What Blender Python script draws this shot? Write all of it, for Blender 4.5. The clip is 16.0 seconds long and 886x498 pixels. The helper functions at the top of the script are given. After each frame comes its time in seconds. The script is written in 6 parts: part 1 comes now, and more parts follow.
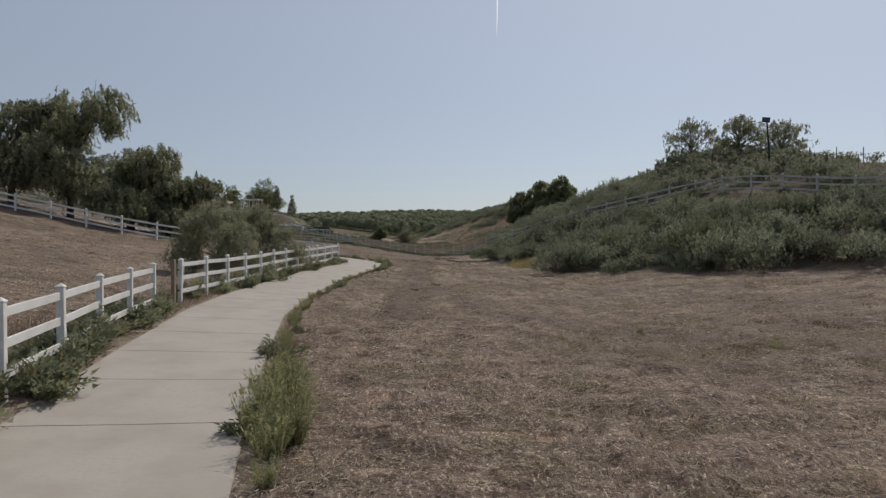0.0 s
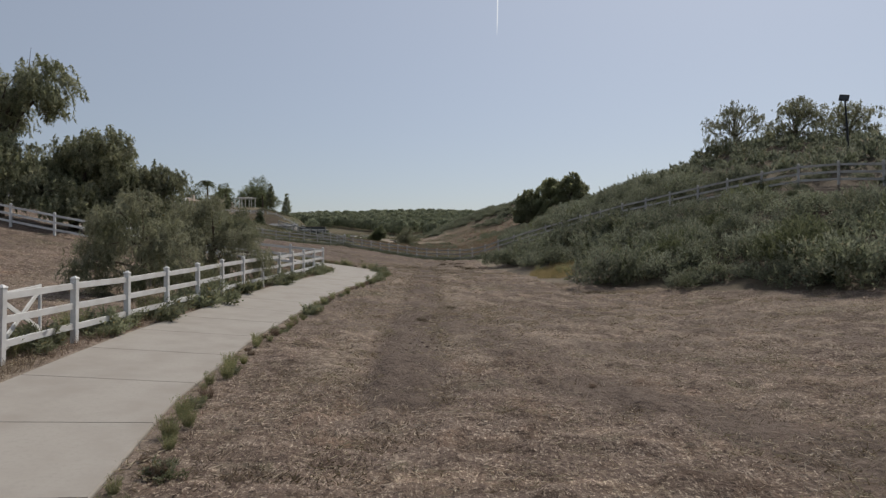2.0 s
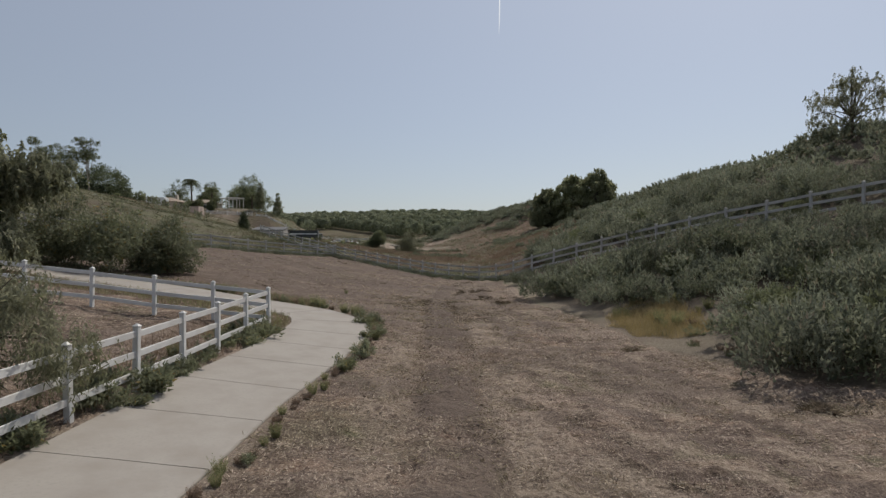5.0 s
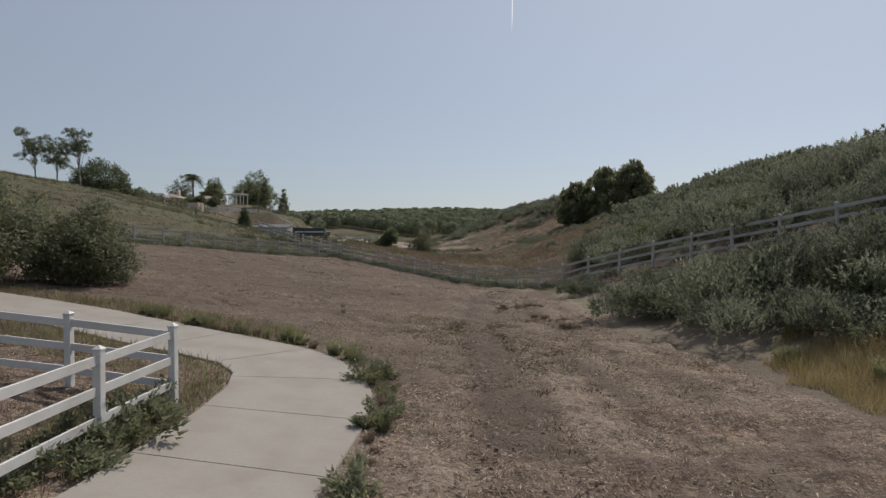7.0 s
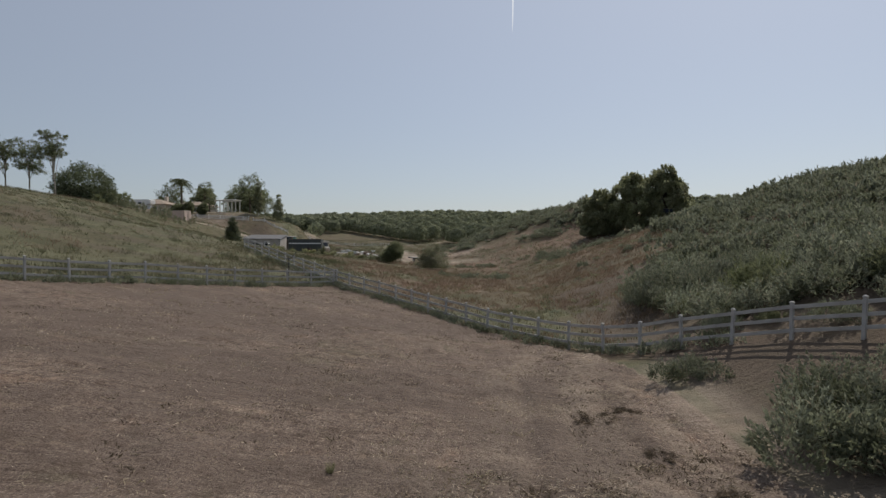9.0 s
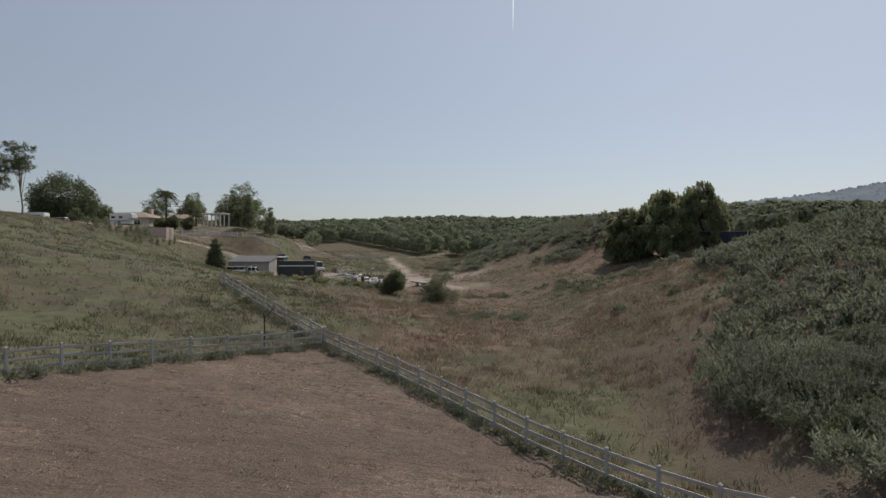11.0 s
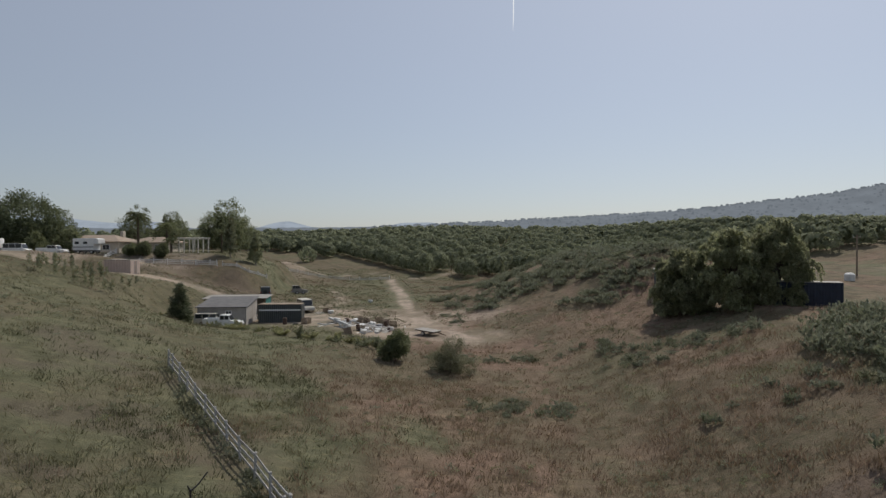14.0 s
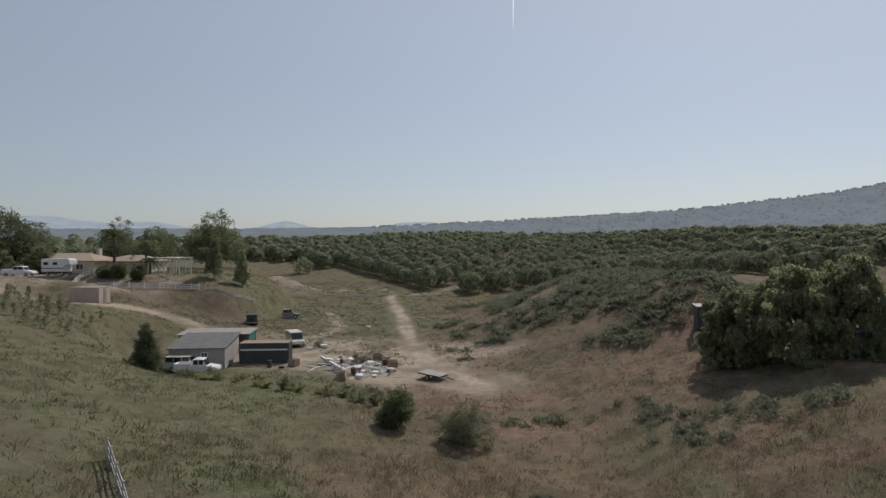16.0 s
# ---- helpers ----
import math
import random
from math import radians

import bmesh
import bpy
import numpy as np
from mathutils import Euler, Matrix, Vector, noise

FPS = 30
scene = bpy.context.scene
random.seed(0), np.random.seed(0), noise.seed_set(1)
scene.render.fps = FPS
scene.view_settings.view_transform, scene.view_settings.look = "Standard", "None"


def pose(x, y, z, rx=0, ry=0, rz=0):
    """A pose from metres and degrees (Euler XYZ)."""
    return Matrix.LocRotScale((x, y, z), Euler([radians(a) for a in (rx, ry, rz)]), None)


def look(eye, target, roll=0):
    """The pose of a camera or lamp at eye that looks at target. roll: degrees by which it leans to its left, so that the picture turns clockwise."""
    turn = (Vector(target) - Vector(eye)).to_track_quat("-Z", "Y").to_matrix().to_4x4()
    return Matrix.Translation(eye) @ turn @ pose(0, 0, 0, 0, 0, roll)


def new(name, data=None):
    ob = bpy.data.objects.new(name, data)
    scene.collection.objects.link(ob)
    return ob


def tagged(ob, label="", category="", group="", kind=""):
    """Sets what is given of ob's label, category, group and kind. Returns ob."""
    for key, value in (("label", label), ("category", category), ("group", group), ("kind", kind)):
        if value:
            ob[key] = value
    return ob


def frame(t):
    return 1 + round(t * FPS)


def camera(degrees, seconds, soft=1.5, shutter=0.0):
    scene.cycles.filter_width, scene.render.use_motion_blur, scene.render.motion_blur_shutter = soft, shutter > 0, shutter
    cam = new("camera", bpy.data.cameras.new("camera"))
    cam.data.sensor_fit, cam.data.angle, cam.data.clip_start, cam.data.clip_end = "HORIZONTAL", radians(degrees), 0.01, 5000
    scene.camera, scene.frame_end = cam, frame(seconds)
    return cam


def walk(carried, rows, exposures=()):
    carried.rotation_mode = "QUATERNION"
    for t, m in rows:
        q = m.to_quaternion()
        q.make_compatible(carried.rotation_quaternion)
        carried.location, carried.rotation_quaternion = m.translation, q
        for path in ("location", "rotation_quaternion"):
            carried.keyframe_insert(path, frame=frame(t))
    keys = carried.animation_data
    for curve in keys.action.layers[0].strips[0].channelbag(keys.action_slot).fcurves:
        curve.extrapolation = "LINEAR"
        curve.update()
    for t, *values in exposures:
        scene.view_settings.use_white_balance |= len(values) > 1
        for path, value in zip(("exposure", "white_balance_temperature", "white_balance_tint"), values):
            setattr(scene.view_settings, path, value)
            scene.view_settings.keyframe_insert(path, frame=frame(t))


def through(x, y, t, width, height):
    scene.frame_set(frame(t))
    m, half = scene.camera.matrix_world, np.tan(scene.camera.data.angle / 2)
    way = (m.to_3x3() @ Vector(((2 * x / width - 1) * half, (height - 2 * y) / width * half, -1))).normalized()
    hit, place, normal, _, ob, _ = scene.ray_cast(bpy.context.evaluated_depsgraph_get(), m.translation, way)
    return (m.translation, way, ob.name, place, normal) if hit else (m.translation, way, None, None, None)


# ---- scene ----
cam = camera(72.0, 16.0, 1.4)
ROWS = [
    (0.0, 0.0, 0.0, 2.6, -0.0, -0.0, 0.0),
    (0.5, -0.0, 2.133, 2.608, -0.008, 0.017, -0.03),
    (1.0, -0.143, 4.41, 2.608, -0.017, 0.008, -0.08),
    (1.5, -0.376, 6.804, 2.608, -0.025, 0.0, -0.08),
    (2.0, -0.67, 9.333, 2.969, -0.033, -0.017, -0.08),
    (2.5, -0.956, 11.907, 3.3, -0.042, -0.025, -0.1),
    (3.0, -1.197, 14.544, 3.676, -0.033, -0.033, -0.1),
    (3.5, -1.4, 17.199, 4.113, -0.033, -0.042, -0.06),
    (4.0, -1.565, 19.899, 4.399, -0.025, -0.042, -0.06),
    (6.5, -2.461, 33.723, 4.489, 0.928, -0.125, -0.09),
    (7.0, -2.942, 36.414, 4.481, 1.238, -0.134, -0.12),
    (7.5, -3.469, 39.105, 4.489, 1.246, -0.134, -0.12),
    (8.0, -3.921, 41.823, 5.001, 1.254, -0.151, -0.09),
    (8.5, -4.312, 44.568, 5.941, 1.254, -0.142, -0.06),
    (9.0, -4.651, 47.304, 6.92, 1.271, -0.151, -0.04),
    (9.5, -4.967, 50.013, 7.905, 1.279, -0.159, 0.0),
    (10.0, -5.283, 52.704, 8.884, 1.279, -0.176, 0.05),
    (12.5, -6.683, 66.204, 13.655, 1.313, -0.134, 0.11),
    (13.0, -7.006, 68.94, 14.656, 1.313, -0.151, 0.11),
    (13.5, -7.352, 71.631, 15.642, 1.313, -0.151, 0.14),
    (14.0, -7.699, 74.34, 16.605, 1.296, -0.134, 0.16),
    (14.5, -8.015, 77.04, 17.628, 1.296, -0.151, 0.19),
    (15.0, -8.331, 79.74, 18.584, 1.296, -0.151, 0.2),
    (15.5, -8.587, 82.485, 19.592, 1.296, -0.209, 0.26),
    (16.0, -8.872, 85.221, 20.563, 1.263, -0.217, 0.25),
]
walk(cam, [(t, pose(x, y, z, 90 + pitch, roll, yaw)) for t, x, y, z, yaw, pitch, roll in ROWS],
     exposures=[(0.0, 0.0), (16.0, 0.0)])

# ---- light ----
SUN_AZ, SUN_EL = 32.0, 50.0          # degrees clockwise from +y, degrees above the horizon
world = bpy.data.worlds.new("world")
scene.world = world
world.use_nodes = True
wn = world.node_tree.nodes
sky = wn.new("ShaderNodeTexSky")
sky.sky_type, sky.sun_disc = "NISHITA", False
sky.sun_elevation, sky.sun_rotation = radians(SUN_EL), radians(SUN_AZ)
sky.air_density, sky.dust_density, sky.ozone_density, sky.altitude = 1.0, 1.2, 2.0, 300
wn["Background"].inputs["Strength"].default_value = 0.09
haze = wn.new("ShaderNodeMix")          # thin high haze veils the blue
haze.data_type = "RGBA"
haze.inputs[0].default_value = 0.53
toward = wn.new("ShaderNodeVectorMath")          # the haze glows a little towards the sun
toward.operation = "DOT_PRODUCT"
way = wn.new("ShaderNodeTexCoord")
world.node_tree.links.new(way.outputs["Generated"], toward.inputs[0])
toward.inputs[1].default_value = (math.sin(radians(SUN_AZ)) * math.cos(radians(SUN_EL)), math.cos(radians(SUN_AZ)) * math.cos(radians(SUN_EL)), math.sin(radians(SUN_EL)))
glow = wn.new("ShaderNodeMapRange")
glow.inputs[1].default_value, glow.inputs[2].default_value, glow.inputs[3].default_value, glow.inputs[4].default_value = 0.15, 0.9, 0.68, 1.08
world.node_tree.links.new(toward.outputs["Value"], glow.inputs[0])
veil = wn.new("ShaderNodeVectorMath")
veil.operation = "SCALE"
veil.inputs[0].default_value = (5.6, 5.86, 6.42)
world.node_tree.links.new(glow.outputs[0], veil.inputs["Scale"])
world.node_tree.links.new(veil.outputs[0], haze.inputs[7])
world.node_tree.links.new(sky.outputs["Color"], haze.inputs[6])
world.node_tree.links.new(haze.outputs[2], wn["Background"].inputs["Color"])
sun_data = bpy.data.lights.new("sun", "SUN")
sun_data.energy, sun_data.angle, sun_data.color = 3.1, radians(0.6), (1.0, 0.93, 0.83)
sun = new("sun", sun_data)
sun_dir = Vector((math.sin(radians(SUN_AZ)) * math.cos(radians(SUN_EL)),
                  math.cos(radians(SUN_AZ)) * math.cos(radians(SUN_EL)), math.sin(radians(SUN_EL))))
sun.matrix_world = look(sun_dir * 300, (0, 0, 0))


# ---- small tools ----
def smooth(a, b, v):
    u = np.clip((np.asarray(v, float) - a) / (b - a), 0, 1)
    return u * u * (3 - 2 * u)


def softplus(v, k=1.2):
    v = np.asarray(v, float)
    return k * np.logaddexp(0, v / k)


def softmin(a, b, k=1.5):
    return -k * np.logaddexp(-np.asarray(a, float) / k, -np.asarray(b, float) / k)


def softmax(a, b, k=1.5):
    return k * np.logaddexp(np.asarray(a, float) / k, np.asarray(b, float) / k)


_lattice = np.random.RandomState(7).rand(256, 256)


def vnoise(x, y, size, shift=0.0):
    """Value noise, 0 to 1, with bumps about size metres across."""
    u, v = np.asarray(x, float) / size + shift, np.asarray(y, float) / size + shift * 1.7
    i, j = np.floor(u).astype(int), np.floor(v).astype(int)
    f, g = u - i, v - j
    f, g = f * f * (3 - 2 * f), g * g * (3 - 2 * g)
    at = lambda a, b: _lattice[a % 256, b % 256]
    return (at(i, j) * (1 - f) + at(i + 1, j) * f) * (1 - g) + (at(i, j + 1) * (1 - f) + at(i + 1, j + 1) * f) * g


def fbm(x, y, size, shift=0.0):
    return (vnoise(x, y, size, shift) + 0.5 * vnoise(x, y, size / 2.1, shift + 5) + 0.25 * vnoise(x, y, size / 4.3, shift + 9)) / 1.75


def line_gap(x, y, points):
    """Distance from places to a line of straight stretches."""
    x, y = np.asarray(x, float), np.asarray(y, float)
    best = np.full(np.broadcast(x, y).shape, 1e9)
    for (ax, ay), (bx, by) in zip(points, points[1:]):
        dx, dy = bx - ax, by - ay
        s = np.clip(((x - ax) * dx + (y - ay) * dy) / (dx * dx + dy * dy), 0, 1)
        best = np.minimum(best, np.hypot(x - ax - s * dx, y - ay - s * dy))
    return best


def inside(x, y, ring):
    """Whether places lie inside a ring of corners."""
    x, y = np.asarray(x, float), np.asarray(y, float)
    res = np.zeros(np.broadcast(x, y).shape, bool)
    for (ax, ay), (bx, by) in zip(ring, ring[1:] + ring[:1]):
        if ay != by:
            res ^= ((ay > y) != (by > y)) & (x < (bx - ax) * (y - ay) / (by - ay) + ax)
    return res


def resample(points, step):
    """Places every step metres along a line of straight stretches."""
    out, carry = [Vector(points[0])], 0.0
    for a, b in zip(points, points[1:]):
        a, b = Vector(a), Vector(b)
        n = (b - a).length
        s = step - carry
        while s <= n:
            out.append(a + (b - a) * s / n)
            s += step
        carry = n - (s - step)
    return out


# ---- the lie of the land ----
# stations up the valley: y, the axis' x, the floor's z
AXIS = [(-60, 3, -1.8), (0, 3, 0.0), (30, 3, 0.45), (50, 3.5, 0.95), (70, 2.5, 1.4), (86, 1.5, 1.42), (96, 1, 1.72),
        (106, 0.7, 2.3), (137, 0, 3.5), (160, -6, 4.2), (185, -14, 5.4), (250, -20, 6.8), (400, -20, 9)]
# right side: y, gap from the axis to the foot, slope, height of the crest
RIGHT = [(-60, 30, 0.1, 3), (20, 26, 0.30, 7.5), (30, 17.5, 0.36, 9.0), (38, 8.5, 0.25, 9.5), (46, 4.5, 0.28, 9.2), (53, 3.6, 0.35, 10.6), (61, 3.0, 0.46, 13.5), (74, 1.7, 0.47, 14.8),
         (87, 3.0, 0.42, 14.8), (110, 4.5, 0.42, 14.4), (118, 4, 0.41, 13.4), (126, 4, 0.38, 10.9), (142, 3, 0.30, 9.5), (170, 4, 0.22, 11.5), (250, 10, 0.1, 14.0)]
# left side: y, gap to the first slope, its slope, gap to the second slope, its slope, height of the crest
LEFT = [(-60, 6, 0.05, 30, 0.10, 5), (20, 6, 0.08, 22, 0.12, 7), (50, 4.8, 0.10, 26.5, 0.25, 9.5), (88, 4, 0.126, 30, 0.16, 16),
        (101, 4, 0.097, 30, 0.18, 16.5),
        (120, 5, 0.13, 30, 0.24, 17.2), (150, 8, 0.11, 36, 0.26, 17.0), (185, 14, 0.14, 32, 0.34, 16.5), (250, 20, 0.10, 50, 0.2, 16)]


def table(rows, y, k):
    a = np.array(rows, float)
    return np.interp(y, a[:, 0], a[:, k])


TERRACE = [(-125, 184), (-92, 186), (-76, 188.5), (-62, 189), (-51, 191.8), (-49.5, 198), (-51, 222), (-60, 240), (-125, 245)]


HILL_BANK = [(5.3, 74.5), (13.1, 62.5), (17, 56.7), (21.5, 49.5)]


def land(x, y):
    """Height of the ground."""
    x, y = np.broadcast_arrays(np.asarray(x, float), np.asarray(y, float))
    ax, floor = table(AXIS, y, 1), table(AXIS, y, 2)
    d = x - ax
    rise_r = table(RIGHT, y, 2) * softplus(d - table(RIGHT, y, 1), 0.9)
    rise_r = rise_r + 0.08 * softplus(d - 3.2, 1.0) * smooth(62, 48, y)
    rise_r = softmin(rise_r, table(RIGHT, y, 3) - floor, 0.8)
    s1, s2 = table(LEFT, y, 2), table(LEFT, y, 4)
    rise_l = s1 * softplus(-d - table(LEFT, y, 1), 2.0) + (s2 - s1) * softplus(-d - table(LEFT, y, 3), 2.5)
    rise_l = softmin(rise_l, table(LEFT, y, 5) - floor, 1.2)
    z = floor + np.where(d > 0, rise_r, rise_l)
    # the right-hand hilltop falls away towards the vineyard; the bank swells along its fence
    z = z - 2.3 * smooth(29, 37, x) * smooth(112, 92, y + 1.2 * np.maximum(0, 40 - x) ) * smooth(30, 44, y)
    z = z + 0.36 * np.exp(-(line_gap(x, y, HILL_BANK) / 5.0) ** 2) - 0.7 * np.exp(-((x - 28) / 5) ** 2 - ((y - 39.5) / 5) ** 2)
    # the knoll beside the track
    z = z + 5.2 * np.exp(-((x - 17) / 17) ** 2 - ((y - 196) / 26) ** 2)
    z = z + 4.4 * np.exp(-((x - 23.5) / 9.5) ** 2 - ((y - 168) / 10.5) ** 2) - 3.0 * np.exp(-((x + 73) / 10) ** 2 - ((y - 173) / 8) ** 2)
    # level pads: house, yard by the shed, blue box
    for px, py, rx, ry, pz in ((-37, 164, 15, 13, 6.0), (32, 142, 9, 7, 10.4), (-66, 176, 5, 4, 12.0)):
        e = np.hypot((x - px) / rx, (y - py) / ry)
        z = z + (pz - z) * (1 - smooth(0.75, 1.25, e))
    # the house terrace with its cut bank
    e = line_gap(x, y, TERRACE + TERRACE[:1]) * np.where(inside(x, y, TERRACE), 1, -1)
    z = z + (13.3 + np.clip(0.32 * e, 0, 2.3) - z) * smooth(-6.0, 0.3, e)
    # the far slope that carries the orchard
    far = softmin(7.2 + 0.105 * (y - 248) + 0.012 * (x + 20) + 11.0 * smooth(45, 100, x),
                  24.6 - 3.2 * (1 - np.exp(-((x + 26) / 45) ** 2)) + 0.8 * np.sin(x / 40.0), 1.5)
    z = softmax(z, far, 0.6)
    z = z + 4.0 * np.exp(-((x + 58) / 8) ** 2 - ((y - 253) / 7) ** 2)
    rough = 0.25 + 0.9 * smooth(20, 60, np.abs(d))
    z = z + rough * (fbm(x, y, 17.0, 3.0) - 0.5) * smooth(2, 14, np.abs(d)) * smooth(260, 160, y)
    return z


def gz(x, y):
    return float(land(x, y))


PATH = [(0.6, -14), (-0.9, -4), (-2.4, 1), (-3.9, 7), (-5.3, 13), (-6.5, 19), (-7.05, 25), (-7.15, 32), (-6.85, 39), (-6.3, 44),
        (-6.1, 47.3), (-6.2, 49.2), (-6.65, 50.8), (-7.7, 52.0), (-9.1, 52.6), (-10.9, 53.2), (-12.4, 53.8), (-14.6, 54.6), (-16.9, 55.1), (-22, 55.7), (-30, 56.5)]
HALF = 1.5
FENCE_BACK = [(-46, 57), (-36, 72), (-29, 83.5), (-22.7, 94.5), (-19.7, 98.3), (-15.7, 103.2)]
FENCE_SIDE = [(-15.7, 103.2), (-14.15, 101.4), (-12.6, 99.65), (-11.05, 97.9), (-9.5, 96.1), (-8.1, 94.1), (-6.75, 92.1), (-5.4, 90.1), (-4.0, 88.1), (-2.7, 86.0),
              (-1.35, 84.0), (0.0, 82.0), (1.35, 80.0), (2.7, 78.0), (3.95, 76.1), (5.3, 74.5), (6.65, 72.6), (8.0, 70.6), (9.3, 68.5), (10.55, 66.5), (11.8, 64.5),
              (13.1, 62.5), (14.4, 60.5), (15.7, 58.6), (17.0, 56.7), (18.3, 54.7), (19.6, 52.7), (20.95, 50.7), (22.3, 48.7), (23.6, 46.7), (24.9, 44.6),
              (26.1, 42.5), (27.3, 40.4), (28.4, 38.2), (29.5, 36.0), (30.8, 33.9)]
FENCE_HILL = [(-15.7, 103.2), (-31.6, 124.3)]
FENCE_PATH = [(-4.9, 4.1), (-5.65, 6.4), (-6.3, 8.7), (-6.87, 11.0), (-7.6, 13.5), (-8.15, 15.87), (-8.6, 18.1)]
FENCE_GATE = [(-8.95, 20.75), (-8.98, 23.1), (-8.98, 25.4), (-8.97, 27.7), (-8.95, 30.0), (-8.93, 32.2), (-8.86, 34.4), (-8.76, 36.75), (-8.62, 38.95),
              (-8.48, 41.05), (-8.39, 43.2), (-8.29, 45.45), (-8.17, 47.6)]
FENCE_TURN = [(-8.17, 47.6), (-10.25, 47.8), (-12.45, 47.85), (-14.9, 48.1), (-17.4, 48.1), (-20, 48.1), (-22.6, 48.15), (-25.4, 48.2), (-28.2, 48.2), (-31, 48.2), (-33.6, 47.9),
              (-36.2, 47.6), (-38.8, 47.2), (-41.4, 46.7), (-44, 46.2), (-46.6, 45.6), (-49.2, 45.1)]
BRUSH_FOOT = [(40, 24), (24, 28.5), (16, 33), (11, 37.5), (8.0, 42), (5.7, 46.5), (4.9, 54), (4.1, 58), (3.3, 63), (3.3, 70), (2.0, 78)]
FIELD = [(40, -60), (-60, -60), (-60, 46), (-46, 57), (-36, 72), (-29, 83.5), (-22.7, 94.5), (-15.7, 102.9), (-9.7, 95.8),
         (-4.3, 87.8), (-0.3, 81.8), (2.0, 78), (3.3, 70), (3.3, 63), (4.1, 58), (4.9, 54), (5.7, 46.5), (8.0, 42), (11, 37.5), (16, 33), (24, 28.5), (40, 24)]
KNOLL = [(-13, 192), (-9, 178), (-1.5, 173.5), (8, 164), (12.6, 157.5), (19.6, 159.5), (27, 162), (34, 172), (36, 195), (25, 212), (5, 214), (-8, 204)]
TRACK = [(-6, 158), (-11.5, 166), (-15, 176), (-17, 188), (-20, 210), (-23.4, 230), (-26.5, 247)]
YARD = [(-30, 164), (-22, 160), (-12, 162), (-5, 158)]
RUTS = [(-1.4, 20), (-1.6, 27), (-1.7, 36), (-1.75, 50), (-2.1, 60), (-1.5, 72)]
SWATH = [(-0.8, 33), (0.6, 26.5), (2.4, 20.6), (5.6, 16), (10, 12), (18, 9)]
DRIVE = [(-30, 166), (-42, 176), (-55, 176), (-66, 171), (-78, 176), (-92, 178)]


# ---- materials ----
def material(name):
    m = bpy.data.materials.new(name)
    m.use_nodes = True
    nt = m.node_tree
    return m, nt, nt.nodes["Principled BSDF"]


def node(nt, kind, **sets):
    n = nt.nodes.new(kind)
    for k, v in sets.items():
        n.inputs[k.replace("_", " ")].default_value = v
    return n


def mix(nt, fac, a, b, mode="MIX"):
    n = nt.nodes.new("ShaderNodeMix")
    n.data_type, n.blend_type = "RGBA", mode
    for slot, v in ((0, fac), (6, a), (7, b)):
        if isinstance(v, bpy.types.NodeSocket):
            nt.links.new(v, n.inputs[slot])
        else:
            n.inputs[slot].default_value = v if slot == 0 or len(v) == 4 else (*v, 1)
    return n.outputs[2]


def ramp(nt, value, a, b):
    n = nt.nodes.new("ShaderNodeMapRange")
    n.interpolation_type = "SMOOTHSTEP"
    nt.links.new(value, n.inputs[0])
    n.inputs[1].default_value, n.inputs[2].default_value = a, b
    return n.outputs[0]


def noise_of(nt, scale, detail=4.0, rough=0.55, stretch=None):
    co = nt.nodes.new("ShaderNodeTexCoord")
    n = node(nt, "ShaderNodeTexNoise", Scale=scale, Detail=detail, Roughness=rough)
    if stretch:
        mp = nt.nodes.new("ShaderNodeMapping")
        mp.inputs["Scale"].default_value = stretch
        nt.links.new(co.outputs["Object"], mp.inputs["Vector"])
        nt.links.new(mp.outputs[0], n.inputs["Vector"])
    else:
        nt.links.new(co.outputs["Object"], n.inputs["Vector"])
    return n.outputs[0]


def bump(nt, shader, height, strength, distance):
    b = node(nt, "ShaderNodeBump", Strength=strength, Distance=distance)
    nt.links.new(height, b.inputs["Height"])
    nt.links.new(b.outputs[0], shader.inputs["Normal"])


def plain(name, color, rough=0.6, metal=0.0, vary=0.25, scale=3.0, relief=0.0, dirt=None):
    """Paint, metal, plaster and the like: worn and stained at two scales."""
    m, nt, p = material(name)
    big, fine = noise_of(nt, scale, 5), noise_of(nt, scale * 14, 3)
    c = mix(nt, ramp(nt, big, 0.35, 0.75), color, dirt or [v * (1 - vary) for v in color])
    c = mix(nt, ramp(nt, fine, 0.45, 0.8), c, [v * (1 - vary * 0.6) for v in color])
    nt.links.new(c, p.inputs["Base Color"])
    p.inputs["Roughness"].default_value, p.inputs["Metallic"].default_value = rough, metal
    if relief:
        bump(nt, p, fine, 0.5, relief)
    return m


